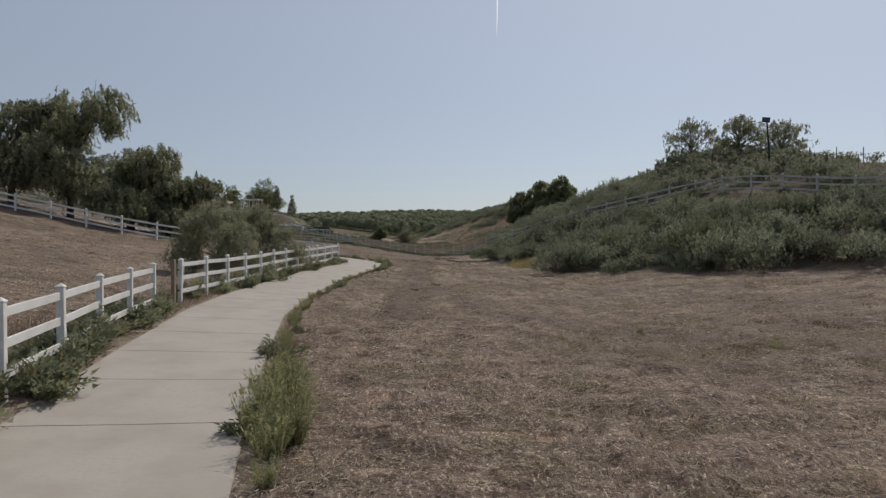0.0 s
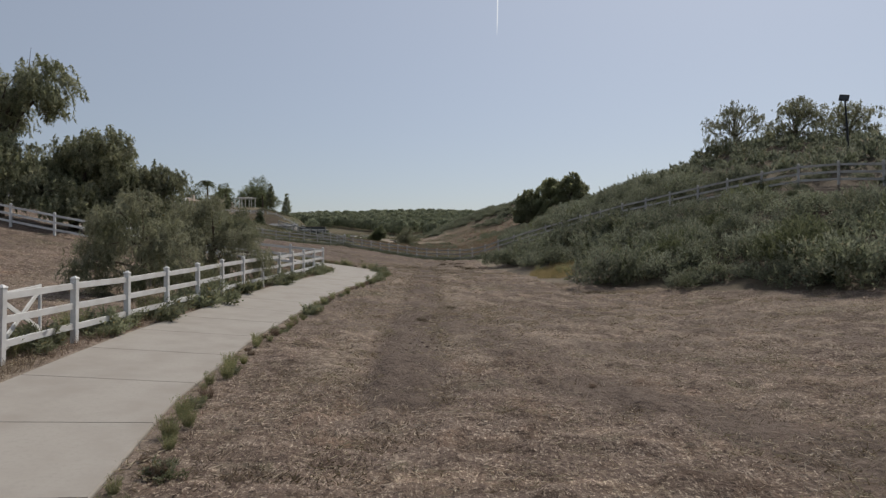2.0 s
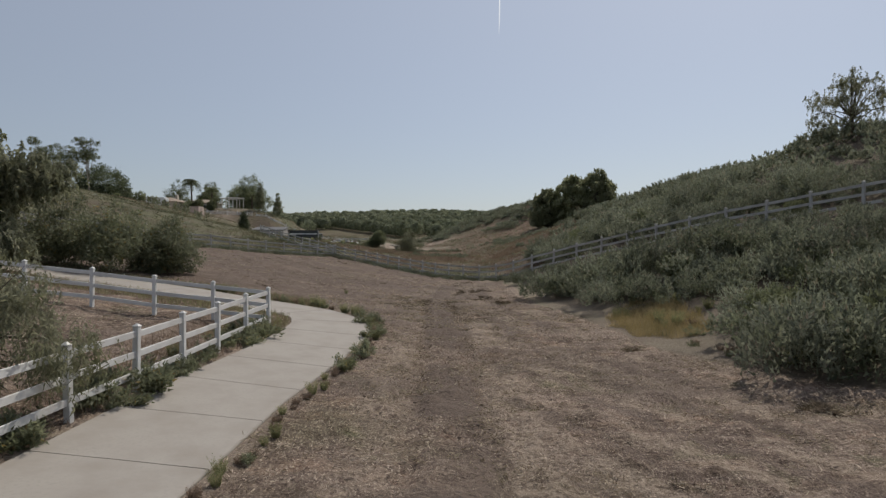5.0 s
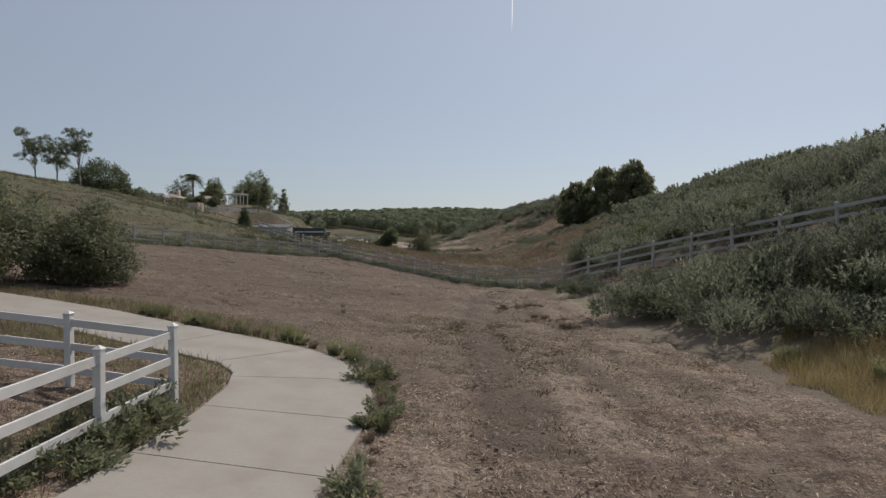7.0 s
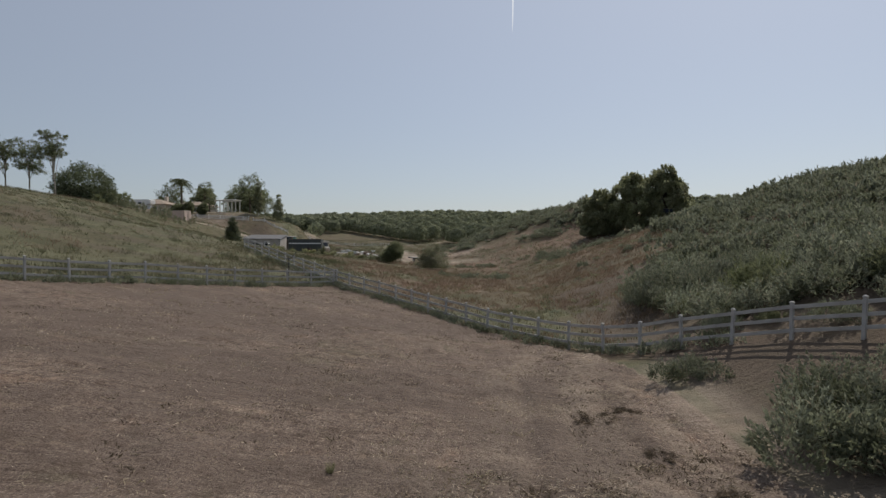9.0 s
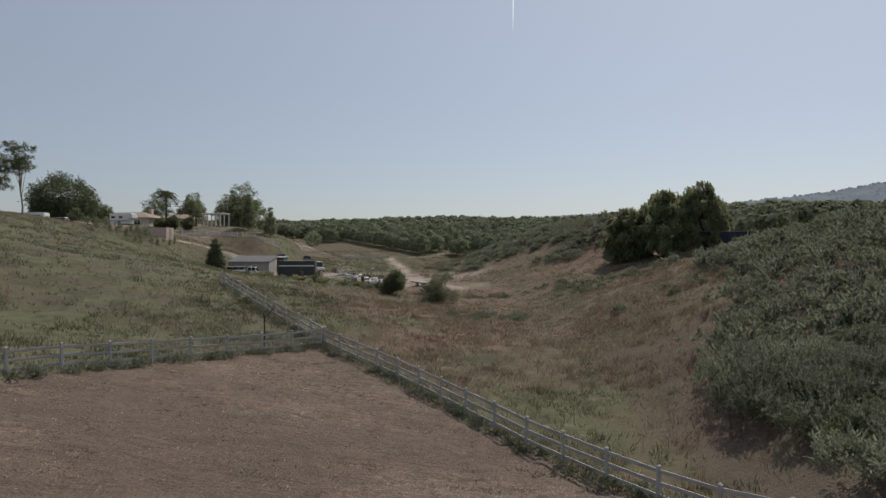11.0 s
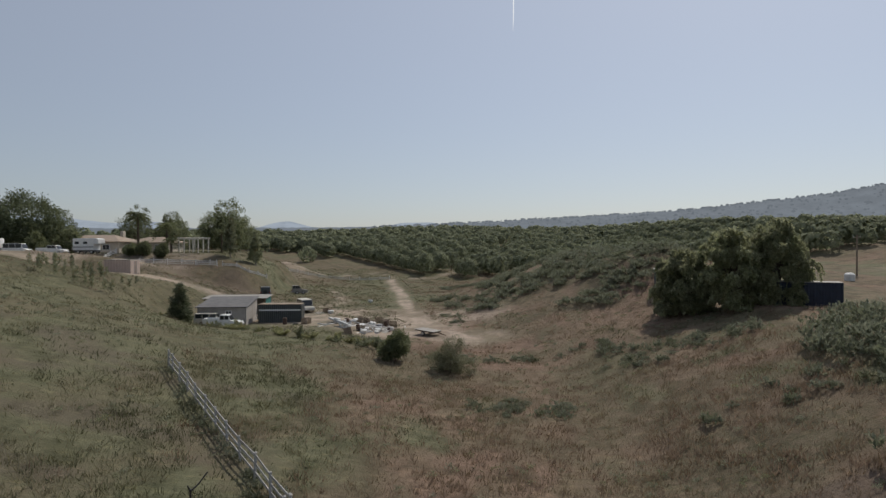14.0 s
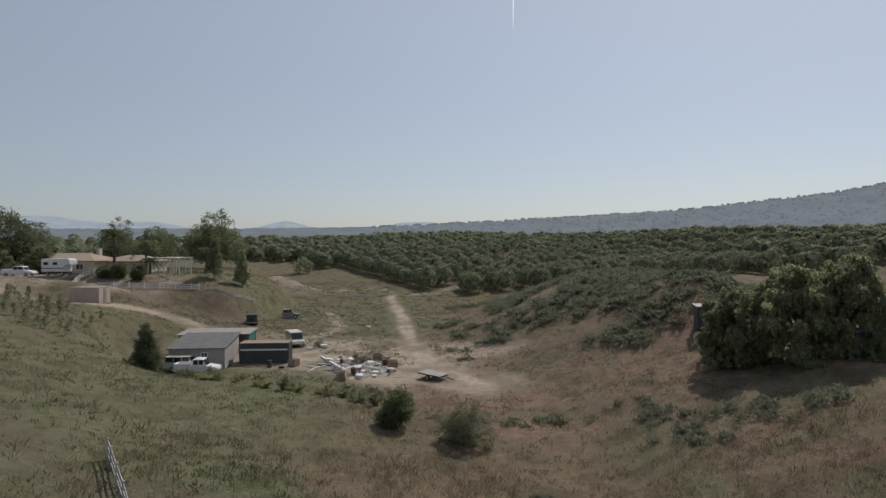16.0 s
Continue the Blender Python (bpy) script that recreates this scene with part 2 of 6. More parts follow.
def leafy(name, dark, light, through=0.35, rough=0.6, dead=None, share=0.0):
    """Leaves: each leaf its own shade, some light coming through."""
    m, nt, p = material(name)
    g = nt.nodes.new("ShaderNodeNewGeometry")
    o = nt.nodes.new("ShaderNodeObjectInfo")
    c = mix(nt, g.outputs["Random Per Island"], dark, light)
    if dead:
        lot = node(nt, "ShaderNodeTexWhiteNoise")
        lot.noise_dimensions = "1D"
        nt.links.new(g.outputs["Random Per Island"], lot.inputs["W"])
        c = mix(nt, ramp(nt, lot.outputs["Value"], 1 - share - 0.01, 1 - share + 0.01), c, dead)
    blot = noise_of(nt, 0.8, 3)
    c = mix(nt, ramp(nt, blot, 0.35, 0.7), c, mix(nt, 1.0, c, (0.7, 0.72, 0.6), "MULTIPLY"))
    hs = node(nt, "ShaderNodeHueSaturation")
    mr = nt.nodes.new("ShaderNodeMapRange")
    nt.links.new(o.outputs["Random"], mr.inputs[0])
    mr.inputs[3].default_value, mr.inputs[4].default_value = 0.78, 1.22
    nt.links.new(mr.outputs[0], hs.inputs["Value"])
    nt.links.new(c, hs.inputs["Color"])
    nt.links.new(hs.outputs[0], p.inputs["Base Color"])
    p.inputs["Roughness"].default_value = rough
    p.inputs["Specular IOR Level"].default_value = 0.3
    t = node(nt, "ShaderNodeBsdfTranslucent")
    nt.links.new(hs.outputs[0], t.inputs["Color"])
    ms = node(nt, "ShaderNodeMixShader")
    ms.inputs[0].default_value = through
    nt.links.new(p.outputs[0], ms.inputs[1])
    nt.links.new(t.outputs[0], ms.inputs[2])
    nt.links.new(ms.outputs[0], nt.nodes["Material Output"].inputs["Surface"])
    return m


def ground_material():
    m, nt, p = material("ground_cover")
    def mask(name):
        a = nt.nodes.new("ShaderNodeAttribute")
        a.attribute_name = name
        return a.outputs["Fac"]
    big, mid, fine = noise_of(nt, 0.18, 5), noise_of(nt, 1.3, 5), noise_of(nt, 9.0, 6, 0.65)
    straw = noise_of(nt, 5.0, 6, 0.7, (2.6, 0.7, 1))
    # wild grass on the slopes
    grass = mix(nt, ramp(nt, mid, 0.35, 0.7), (0.115, 0.1, 0.063), (0.165, 0.13, 0.09))
    grass = mix(nt, ramp(nt, fine, 0.5, 0.75), grass, (0.05, 0.048, 0.03))
    red = mix(nt, ramp(nt, mid, 0.35, 0.7), (0.20, 0.138, 0.102), (0.125, 0.088, 0.064))
    red = mix(nt, ramp(nt, fine, 0.5, 0.75), red, (0.21, 0.155, 0.108))
    green = mix(nt, ramp(nt, mid, 0.35, 0.7), (0.135, 0.133, 0.08), (0.094, 0.096, 0.056))
    c = mix(nt, mask("red"), grass, red)
    c = mix(nt, mask("green"), c, green)
    c = mix(nt, ramp(nt, noise_of(nt, 0.33, 6, 0.6), 0.46, 0.62), c, mix(nt, 1.0, c, (0.7, 0.71, 0.68), "MULTIPLY"))
    c = mix(nt, ramp(nt, noise_of(nt, 1.0, 6, 0.65, (0.7, 1.6, 1)), 0.54, 0.66), c, mix(nt, 1.0, c, (1.3, 1.26, 1.2), "MULTIPLY"))
    # mown field
    mown = mix(nt, ramp(nt, big, 0.35, 0.65), (0.20, 0.15, 0.12), (0.15, 0.111, 0.09))
    rusty = noise_of(nt, 0.7, 5, 0.6)
    mown = mix(nt, ramp(nt, rusty, 0.55, 0.7), mown, (0.25, 0.172, 0.127))
    mown = mix(nt, ramp(nt, rusty, 0.42, 0.3), mown, (0.145, 0.128, 0.082))
    mown = mix(nt, ramp(nt, straw, 0.5, 0.72), mown, (0.33, 0.266, 0.208))
    mown = mix(nt, ramp(nt, fine, 0.53, 0.66), mown, (0.105, 0.077, 0.062))
    chaff = noise_of(nt, 26.0, 5, 0.7, (1.0, 0.55, 1))
    mown = mix(nt, ramp(nt, chaff, 0.54, 0.62), mown, (0.46, 0.38, 0.30))
    mown = mix(nt, ramp(nt, noise_of(nt, 12.0, 6, 0.75), 0.55, 0.63), mown, (0.06, 0.044, 0.037))
    mown = mix(nt, ramp(nt, noise_of(nt, 2.3, 5, 0.65), 0.55, 0.64), mown, mix(nt, 1.0, mown, (1.25, 1.24, 1.22), "MULTIPLY"))
    mown = mix(nt, ramp(nt, noise_of(nt, 3.2, 5, 0.65, (1, 0.6, 1)), 0.52, 0.62), mown, mix(nt, 1.0, mown, (0.66, 0.64, 0.63), "MULTIPLY"))
    lines = noise_of(nt, 1.5, 5, 0.6, (0.2, 2.4, 1))
    mown = mix(nt, ramp(nt, lines, 0.45, 0.62), mown, mix(nt, 1.0, mown, (0.74, 0.72, 0.7), "MULTIPLY"))
    mown = mix(nt, ramp(nt, noise_of(nt, 0.9, 6, 0.65), 0.52, 0.62), mown, mix(nt, 1.0, mown, (0.72, 0.71, 0.69), "MULTIPLY"))
    mown = mix(nt, ramp(nt, noise_of(nt, 0.6, 6, 0.65, (0.5, 1.6, 1)), 0.55, 0.68), mown, mix(nt, 1.0, mown, (1.32, 1.3, 1.24), "MULTIPLY"))
    mown = mix(nt, ramp(nt, big, 0.55, 0.75), mown, mix(nt, 1.0, mown, (0.86, 0.95, 0.8), "MULTIPLY"))
    c = mix(nt, mask("mown"), c, mown)
    strawy = mix(nt, ramp(nt, straw, 0.3, 0.7), (0.24, 0.188, 0.142), (0.36, 0.295, 0.23))
    strawy = mix(nt, ramp(nt, fine, 0.5, 0.66), strawy, (0.13, 0.098, 0.077))
    cut = nt.nodes.new("ShaderNodeMath")
    cut.operation = "MULTIPLY"
    nt.links.new(mask("straw"), cut.inputs[0])
    nt.links.new(ramp(nt, noise_of(nt, 3.5, 6, 0.7), 0.36, 0.56), cut.inputs[1])
    c = mix(nt, cut.outputs[0], c, strawy)
    soil = mix(nt, ramp(nt, fine, 0.35, 0.7), (0.138, 0.106, 0.086), (0.092, 0.07, 0.058))
    c = mix(nt, mask("soil"), c, soil)
    dirt = mix(nt, ramp(nt, mid, 0.3, 0.7), (0.40, 0.33, 0.265), (0.29, 0.236, 0.19))
    dirt = mix(nt, ramp(nt, fine, 0.55, 0.75), dirt, (0.16, 0.126, 0.1))
    c = mix(nt, mask("dirt"), c, dirt)
    nt.links.new(c, p.inputs["Base Color"])
    p.inputs["Roughness"].default_value = 0.95
    p.inputs["Specular IOR Level"].default_value = 0.15
    hs = node(nt, "ShaderNodeMath")
    hs.operation = "ADD"
    nt.links.new(fine, hs.inputs[0])
    nt.links.new(mid, hs.inputs[1])
    ridges = node(nt, "ShaderNodeMath")
    ridges.operation = "ADD"
    nt.links.new(hs.outputs[0], ridges.inputs[0])
    nt.links.new(lines, ridges.inputs[1])
    bump(nt, p, ridges.outputs[0], 0.75, 0.13)
    return m


M_GROUND = ground_material()
M_CONCRETE = plain("concrete", (0.315, 0.288, 0.255), 0.85, 0, 0.2, 1.1, 0.004, (0.26, 0.231, 0.2))
M_VINYL = plain("white_vinyl", (0.66, 0.66, 0.65), 0.5, 0, 0.22, 2.0, 0.0, (0.50, 0.48, 0.45))
M_OLDWHITE = plain("weathered_white_rail", (0.44, 0.43, 0.415), 0.7, 0, 0.3, 2.0, 0.0, (0.29, 0.275, 0.255))
M_BRUSH = leafy("sage_leaves", (0.145, 0.161, 0.116), (0.315, 0.328, 0.24), 0.45, 0.7, (0.33, 0.28, 0.21), 0.04)
M_BRUSH2 = leafy("broom_leaves", (0.13, 0.145, 0.085), (0.235, 0.245, 0.145), 0.45, 0.7)
M_PEPPER = leafy("pepper_leaves", (0.20, 0.21, 0.138), (0.40, 0.40, 0.27), 0.55)
M_WEEP = leafy("weeping_leaves", (0.215, 0.226, 0.135), (0.40, 0.405, 0.255), 0.6)
M_MUSTARD = leafy("seeding_weed", (0.19, 0.20, 0.10), (0.34, 0.34, 0.19), 0.6, 0.7, (0.42, 0.35, 0.2), 0.12)
M_GREYPEP = leafy("grey_pepper_leaves", (0.18, 0.182, 0.122), (0.32, 0.315, 0.215), 0.55)
M_LEAF = leafy("broad_leaves", (0.12, 0.138, 0.078), (0.24, 0.255, 0.14), 0.5)
M_ORCH = leafy("orchard_leaves", (0.235, 0.256, 0.172), (0.43, 0.455, 0.3), 0.45, 0.9)
M_PINE = leafy("pine_needles", (0.10, 0.12, 0.075), (0.19, 0.21, 0.12), 0.4)
M_WEED = leafy("weed_leaves", (0.165, 0.18, 0.115), (0.30, 0.31, 0.20), 0.5, 0.6, (0.3, 0.23, 0.1), 0.05)
M_STRAW = leafy("straw", (0.28, 0.22, 0.165), (0.60, 0.50, 0.40), 0.25, 0.8)
M_DRY = leafy("dry_grass", (0.18, 0.132, 0.102), (0.32, 0.24, 0.182), 0.4, 0.8)
M_STUBBLE = leafy("mown_stubble", (0.125, 0.096, 0.072), (0.235, 0.185, 0.135), 0.3, 0.85)
M_GRASS = leafy("green_grass", (0.12, 0.115, 0.068), (0.23, 0.208, 0.13), 0.45, 0.8)
M_BARK = plain("bark", (0.12, 0.09, 0.065), 0.9, 0, 0.5, 6, 0.02)
M_PALEBARK = plain("pale_bark", (0.32, 0.28, 0.23), 0.85, 0, 0.4, 4, 0.01)


# ---- mesh tools ----
def fast_mesh(name, verts, faces, mat, smooth_shade=False):
    """A mesh from arrays: verts (n, 3), faces (m, 3 or 4)."""
    verts, faces = np.ascontiguousarray(verts, np.float32), np.ascontiguousarray(faces, np.int32)
    me = bpy.data.meshes.new(name)
    n, k = faces.shape
    me.vertices.add(len(verts))
    me.vertices.foreach_set("co", verts.ravel())
    me.loops.add(n * k)
    me.loops.foreach_set("vertex_index", faces.ravel())
    me.polygons.add(n)
    me.polygons.foreach_set("loop_start", np.arange(0, n * k, k, dtype=np.int32))
    if smooth_shade:
        me.polygons.foreach_set("use_smooth", np.ones(n, bool))
    me.update(calc_edges=True)
    me.materials.append(mat)
    return me


def finish(name, bm, mat):
    me = bpy.data.meshes.new(name)
    bm.to_mesh(me)
    bm.free()
    me.materials.append(mat)
    return me


def part(name, bm, mat, parent, label=""):
    """Links a bmesh or a mesh as one object under a thing or a part."""
    me = bm if isinstance(bm, bpy.types.Mesh) else finish(name, bm, mat)
    ob = new(name, me)
    ob.parent = parent
    return tagged(ob, label)


def empty(name, m, label, category, group="", kind=""):
    ob = new(name)
    ob.empty_display_size = 0.2
    ob.matrix_world = m
    return tagged(ob, label, category, group, kind)


def box(bm, size, at=(0, 0, 0), rot=None, bevel=0.0):
    """A box with rounded edges, size and middle in metres, into bm."""
    m = Matrix.Translation(at)
    if rot is not None:
        m = m @ rot
    res = bmesh.ops.create_cube(bm, size=1.0, matrix=m @ Matrix.Diagonal((*size, 1)))
    if bevel:
        edges = list({e for v in res["verts"] for e in v.link_edges})
        bmesh.ops.bevel(bm, geom=edges, offset=bevel, segments=1, affect="EDGES")
    return bm


def boxed(size, at=(0, 0, 0), rot=None, bevel=0.0):
    return box(bmesh.new(), size, at, rot, bevel)


def tube(bm, points, radii, sides=7):
    """A tapered tube through points, into bm."""
    rings = []
    for i, (p, r) in enumerate(zip(points, radii)):
        p = Vector(p)
        way = Vector(points[min(i + 1, len(points) - 1)]) - Vector(points[max(i - 1, 0)])
        q = way.to_track_quat("Z", "Y")
        rings.append([bm.verts.new(p + q @ Vector((r * math.cos(a), r * math.sin(a), 0)))
                      for a in (2 * math.pi * k / sides for k in range(sides))])
    for a, b in zip(rings, rings[1:]):
        for k in range(sides):
            bm.faces.new((a[k], a[(k + 1) % sides], b[(k + 1) % sides], b[k]))
    bm.faces.new(rings[-1])
    bm.faces.new(rings[0][::-1])
    return bm


def prism(bm, outline, axis, lo, hi):
    """An outline of (u, v) pulled out along an axis (0: x, 1: y) from lo to hi, into bm."""
    def put(u, v, w):
        return (w, u, v) if axis == 0 else (u, w, v)
    a = [bm.verts.new(put(u, v, lo)) for u, v in outline]
    b = [bm.verts.new(put(u, v, hi)) for u, v in outline]
    n = len(outline)
    bm.faces.new(a)
    bm.faces.new(b[::-1])
    for k in range(n):
        bm.faces.new((a[k], b[k], b[(k + 1) % n], a[(k + 1) % n]))
    bmesh.ops.recalc_face_normals(bm, faces=bm.faces[:])
    return bm


def sprigs(rng, base, way, length, width):
    """Leaves as small pointed blades: base and way (n, 3), length and width (n)."""
    n = len(base)
    way = way / (np.linalg.norm(way, axis=1, keepdims=True) + 1e-9)
    side = np.cross(way, rng.normal(size=(n, 3)))
    side /= np.linalg.norm(side, axis=1, keepdims=True) + 1e-9
    up = np.cross(side, way)
    L, W = np.asarray(length).reshape(-1, 1), np.asarray(width).reshape(-1, 1)
    v = np.stack([base - side * W * 0.5, base + side * W * 0.5 + up * W * 0.2, base + way * L], axis=1)
    return v.reshape(-1, 3)


def leaf_mesh(name, mat, chunks):
    v = np.concatenate(chunks)
    return fast_mesh(name, v, np.arange(len(v)).reshape(-1, 3), mat)


def ball_points(rng, n, shell=0.6):
    d = rng.normal(size=(n, 3))
    d /= np.linalg.norm(d, axis=1, keepdims=True)
    return d * (shell + (1 - shell) * rng.rand(n, 1)), d


# ---- ground ----
def steps(stops):
    out = [stops[0][0]]
    for (a, s), (b, s2) in zip(stops, stops[1:]):
        v = a
        while v < b - 1e-6:
            u = (v - a) / (b - a)
            v = min(v + s + (s2 - s) * u, b)
            out.append(v)
    return np.array(out)


def build_ground():
    xs = steps([(-4500, 500), (-600, 40), (-140, 5), (-45, 1.2), (-12, 0.4), (-7, 0.15), (7, 0.15), (16, 0.45), (45, 1.8), (140, 5), (600, 40), (4500, 500)])
    ys = steps([(-700, 120), (-30, 3), (0, 0.14), (22, 0.15), (40, 0.25), (62, 0.35), (112, 0.8), (210, 1.6), (300, 6), (700, 40), (4500, 500)])
    X, Y = np.meshgrid(xs, ys)
    Z = land(X, Y)
    field = inside(X, Y, FIELD)
    edge = line_gap(X, Y, FIELD[8:])
    inner = np.where(field, 1.0, 0.0)
    # clods and ruts in the mown field, low mounds under the grass
    near = smooth(112, 84, Y) * smooth(-60, -20, Y)
    Z = Z + inner * near * 0.10 * (fbm(X, Y, 1.6, 2.0) - 0.5) + (1 - inner) * 0.22 * (fbm(X, Y, 2.6, 8.0) - 0.5)
    Z = Z + inner * near * 0.09 * (fbm(X, Y, 0.9, 12.0) - 0.5)
    Z = Z + inner * near * 0.13 * smooth(0.45, 0.8, fbm(X, Y, 0.55 + 0.4 * (Y > 48), 33.0)) + inner * near * 0.05 * (vnoise(X, Y, 0.24, 44.0) - 0.5)
    Z = Z - 0.06 * (1 - smooth(0.12, 0.35, np.abs(line_gap(X, Y, RUTS) - 0.75))) * inner
    way = line_gap(X, Y, PATH)
    Z = np.where(way < HALF + 1.6, Z + (land(X, Y) - Z) * (1 - smooth(HALF + 0.4, HALF + 1.6, way)), Z)
    Z = Z - 0.14 * (1 - smooth(HALF - 0.35, HALF + 0.02, way))
    n = len(xs)
    idx = np.arange(len(xs) * len(ys)).reshape(len(ys), n)
    faces = np.stack([idx[:-1, :-1], idx[:-1, 1:], idx[1:, 1:], idx[1:, :-1]], axis=-1).reshape(-1, 4)
    me = fast_mesh("ground", np.stack([X, Y, Z], axis=-1).reshape(-1, 3), faces, M_GROUND, True)
    blur = fbm(X, Y, 6.0, 11.0)
    patch = fbm(X, Y, 14.0, 21.0)
    masks = {}
    masks["mown"] = inner * 1.0
    rut = line_gap(X, Y, RUTS)
    pale = 0.75 * (1 - smooth(0.2, 1.0, np.abs(rut - 1.5))) * smooth(0.35, 0.55, blur)
    pale = np.maximum(pale, 1.0 * (1 - smooth(0.25, 1.1, line_gap(X, Y, [(-1.4, 62), (0.2, 72), (2.4, 79)]))))
    pale = np.maximum(pale, 0.7 * (1 - smooth(0.25, 0.9, line_gap(X, Y, [(-3.4, 60), (-2.4, 72), (0.2, 81)]))))
    pale = np.maximum(pale, 0.7 * (1 - smooth(0.3, 1.5, np.abs(line_gap(X, Y, SWATH) - 1.9))) * smooth(0.35, 0.6, blur))
    pale = np.maximum(pale, 0.4 * (1 - smooth(0.2, 1.3, line_gap(X, Y, BRUSH_FOOT))))
    pale = np.maximum(pale, 0.5 * smooth(0.6, 0.75, patch))
    # swaths that follow the foot of the brush
    foot = line_gap(X, Y, BRUSH_FOOT)
    wave = np.cos(6.2832 * (foot / 1.9 + 0.35 * fbm(X, Y, 5.0, 51.0)))
    zone = smooth(-1.4, -0.4, X) * smooth(19, 11, foot) * smooth(0.5, 1.2, foot)
    pale = np.maximum(pale, 0.8 * zone * smooth(0.0, 0.9, wave) * smooth(0.3, 0.5, fbm(X, Y, 1.4, 61.0)))
    masks["straw"] = inner * pale
    soil = 0.85 * (1 - smooth(0.55, 1.05, rut)) * smooth(0.25, 0.5, vnoise(X, Y, 2.5, 4) + 0.12)
    soil = np.maximum(soil, 0.75 * (1 - smooth(0.4, 1.5, line_gap(X, Y, SWATH))) * smooth(0.3, 0.55, vnoise(X, Y, 2.2, 14)))
    soil = inner * np.maximum(soil, 0.5 * smooth(0.6, 0.75, fbm(X, Y, 4.0, 31.0)))
    soil = np.maximum(soil, inner * 0.7 * zone * smooth(0.55, 0.95, -wave) * smooth(0.35, 0.5, fbm(X, Y, 2.4, 71.0)))
    soil = np.maximum(soil, inner * 0.75 * smooth(50, 64, Y) * smooth(2.5, -1, X) * (0.4 + 0.6 * smooth(0.35, 0.6, fbm(X * 0.3, Y, 2.0, 95.0))))
    brushy = (X > 4) & (Y > 20) & (Y < 105) & ~field
    trails = smooth(0.6, 0.7, fbm(X * 0.3, Y, 3.0, 81.0)) * smooth(-16, -24, X) * smooth(100, 106, Y) * smooth(140, 126, Y)
    soil = np.maximum(soil, 0.45 * trails)
    bank = (1 - smooth(0.7, 1.1, np.hypot((X + 57) / 19, (Y - 184) / 9))) * 0.55 * smooth(0.3, 0.5, blur)
    # Under the brush the soil tone also carries the shrubs' painted shade.
    masks["soil"] = np.maximum(np.maximum(soil, bank), np.where(brushy, 0.6, 0))
    red = smooth(0.42, 0.58, patch) * smooth(100, 110, Y) * smooth(-42, -18, X)
    red = np.maximum(red, 1.1 * np.exp(-((X - 14) / 11) ** 2 - ((Y - 150) / 18) ** 2))
    red = np.maximum(red, 0.5 * smooth(0.5, 0.65, blur) * smooth(-60, -30, X))
    red = np.maximum(red, 0.9 * np.exp(-((X - 12) / 16) ** 2 - ((Y - 178) / 24) ** 2))
    red = np.maximum(red, 0.75 * inside(X, Y, KNOLL))
    red = red * smooth(-26, -12, X - 0.12 * (Y - 120)) * (0.25 + 0.95 * smooth(0.38, 0.6, fbm(X, Y, 4.5, 121.0)))
    masks["red"] = np.clip(red, 0, 1) * (1 - inner)
    left = smooth(-14, -28, X) * smooth(190, 165, Y)
    left = np.maximum(left, np.exp(-((X + 26) / 17) ** 2 - ((Y - 218) / 30) ** 2))
    masks["green"] = (1 - inner) * (1 - 0.8 * np.exp(-((X - 10) / 18) ** 2 - ((Y - 156) / 28) ** 2)) * np.maximum(smooth(0.46, 0.6, fbm(X, Y, 11.0, 41.0)) * (0.35 + 0.65 * smooth(0.4, 0.58, fbm(X, Y, 3.6, 131.0))), left * (0.45 + 0.45 * smooth(0.35, 0.6, blur)))
    dirt = 1 - smooth(0.7, 1.7, line_gap(X, Y, TRACK) + 1.2 * (blur - 0.5))
    dirt = np.maximum(dirt, 0.6 * (1 - smooth(3.0, 7.5, line_gap(X, Y, YARD) + 6 * (blur - 0.5))))
    dirt = np.maximum(dirt, 0.8 * (1 - smooth(1.2, 2.4, line_gap(X, Y, DRIVE))))
    dirt = np.maximum(dirt, 0.7 * (1 - smooth(0.8, 1.2, np.hypot((X + 80) / 22, (Y - 192) / 14))) * smooth(0.3, 0.5, blur))
    dirt = np.maximum(dirt, 0.8 * (1 - smooth(0.3, 1.6, np.abs(line_gap(X, Y, [(-33, 180), (-30, 196), (-36, 215)])))))
    yardish = 0.85 * (1 - smooth(0.75, 1.15, np.hypot((X + 24) / 22, (Y - 171) / 15) + 0.5 * (blur - 0.5))) * (0.55 + 0.45 * smooth(0.3, 0.5, fbm(X, Y, 4.0, 91.0)))
    dirt = np.maximum(dirt, yardish)
    # the earth bank by the orchard and the lanes between its blocks
    dirt = np.maximum(dirt, np.exp(-((X + 57) / 7) ** 2 - ((Y - 251) / 8) ** 2))
    dirt = np.maximum(dirt, 0.7 * (1 - smooth(0.5, 1.3, line_gap(X, Y, [(-57, 250), (-45, 256), (-33, 262), (-25, 252)]))))
    dirt = np.maximum(dirt, 0.45 * (1 - smooth(0.8, 2, line_gap(X, Y, [(-22, 250), (-14, 252), (6, 300), (24, 380)]))))
    dirt = np.maximum(dirt, 0.65 * (1 - smooth(0.7, 1.1, np.hypot((X - 104) / 36, (Y - 186) / 17))))
    # the worn strip beside the path
    dirt = np.maximum(dirt, 0.55 * (1 - smooth(HALF - 0.1, HALF + 0.45, way)))
    dirt = np.maximum(dirt, 0.25 * (~field) * (1 - smooth(0.7, 1.2, np.hypot((X - 7.5) / 3.2, (Y - 50) / 6.5))))
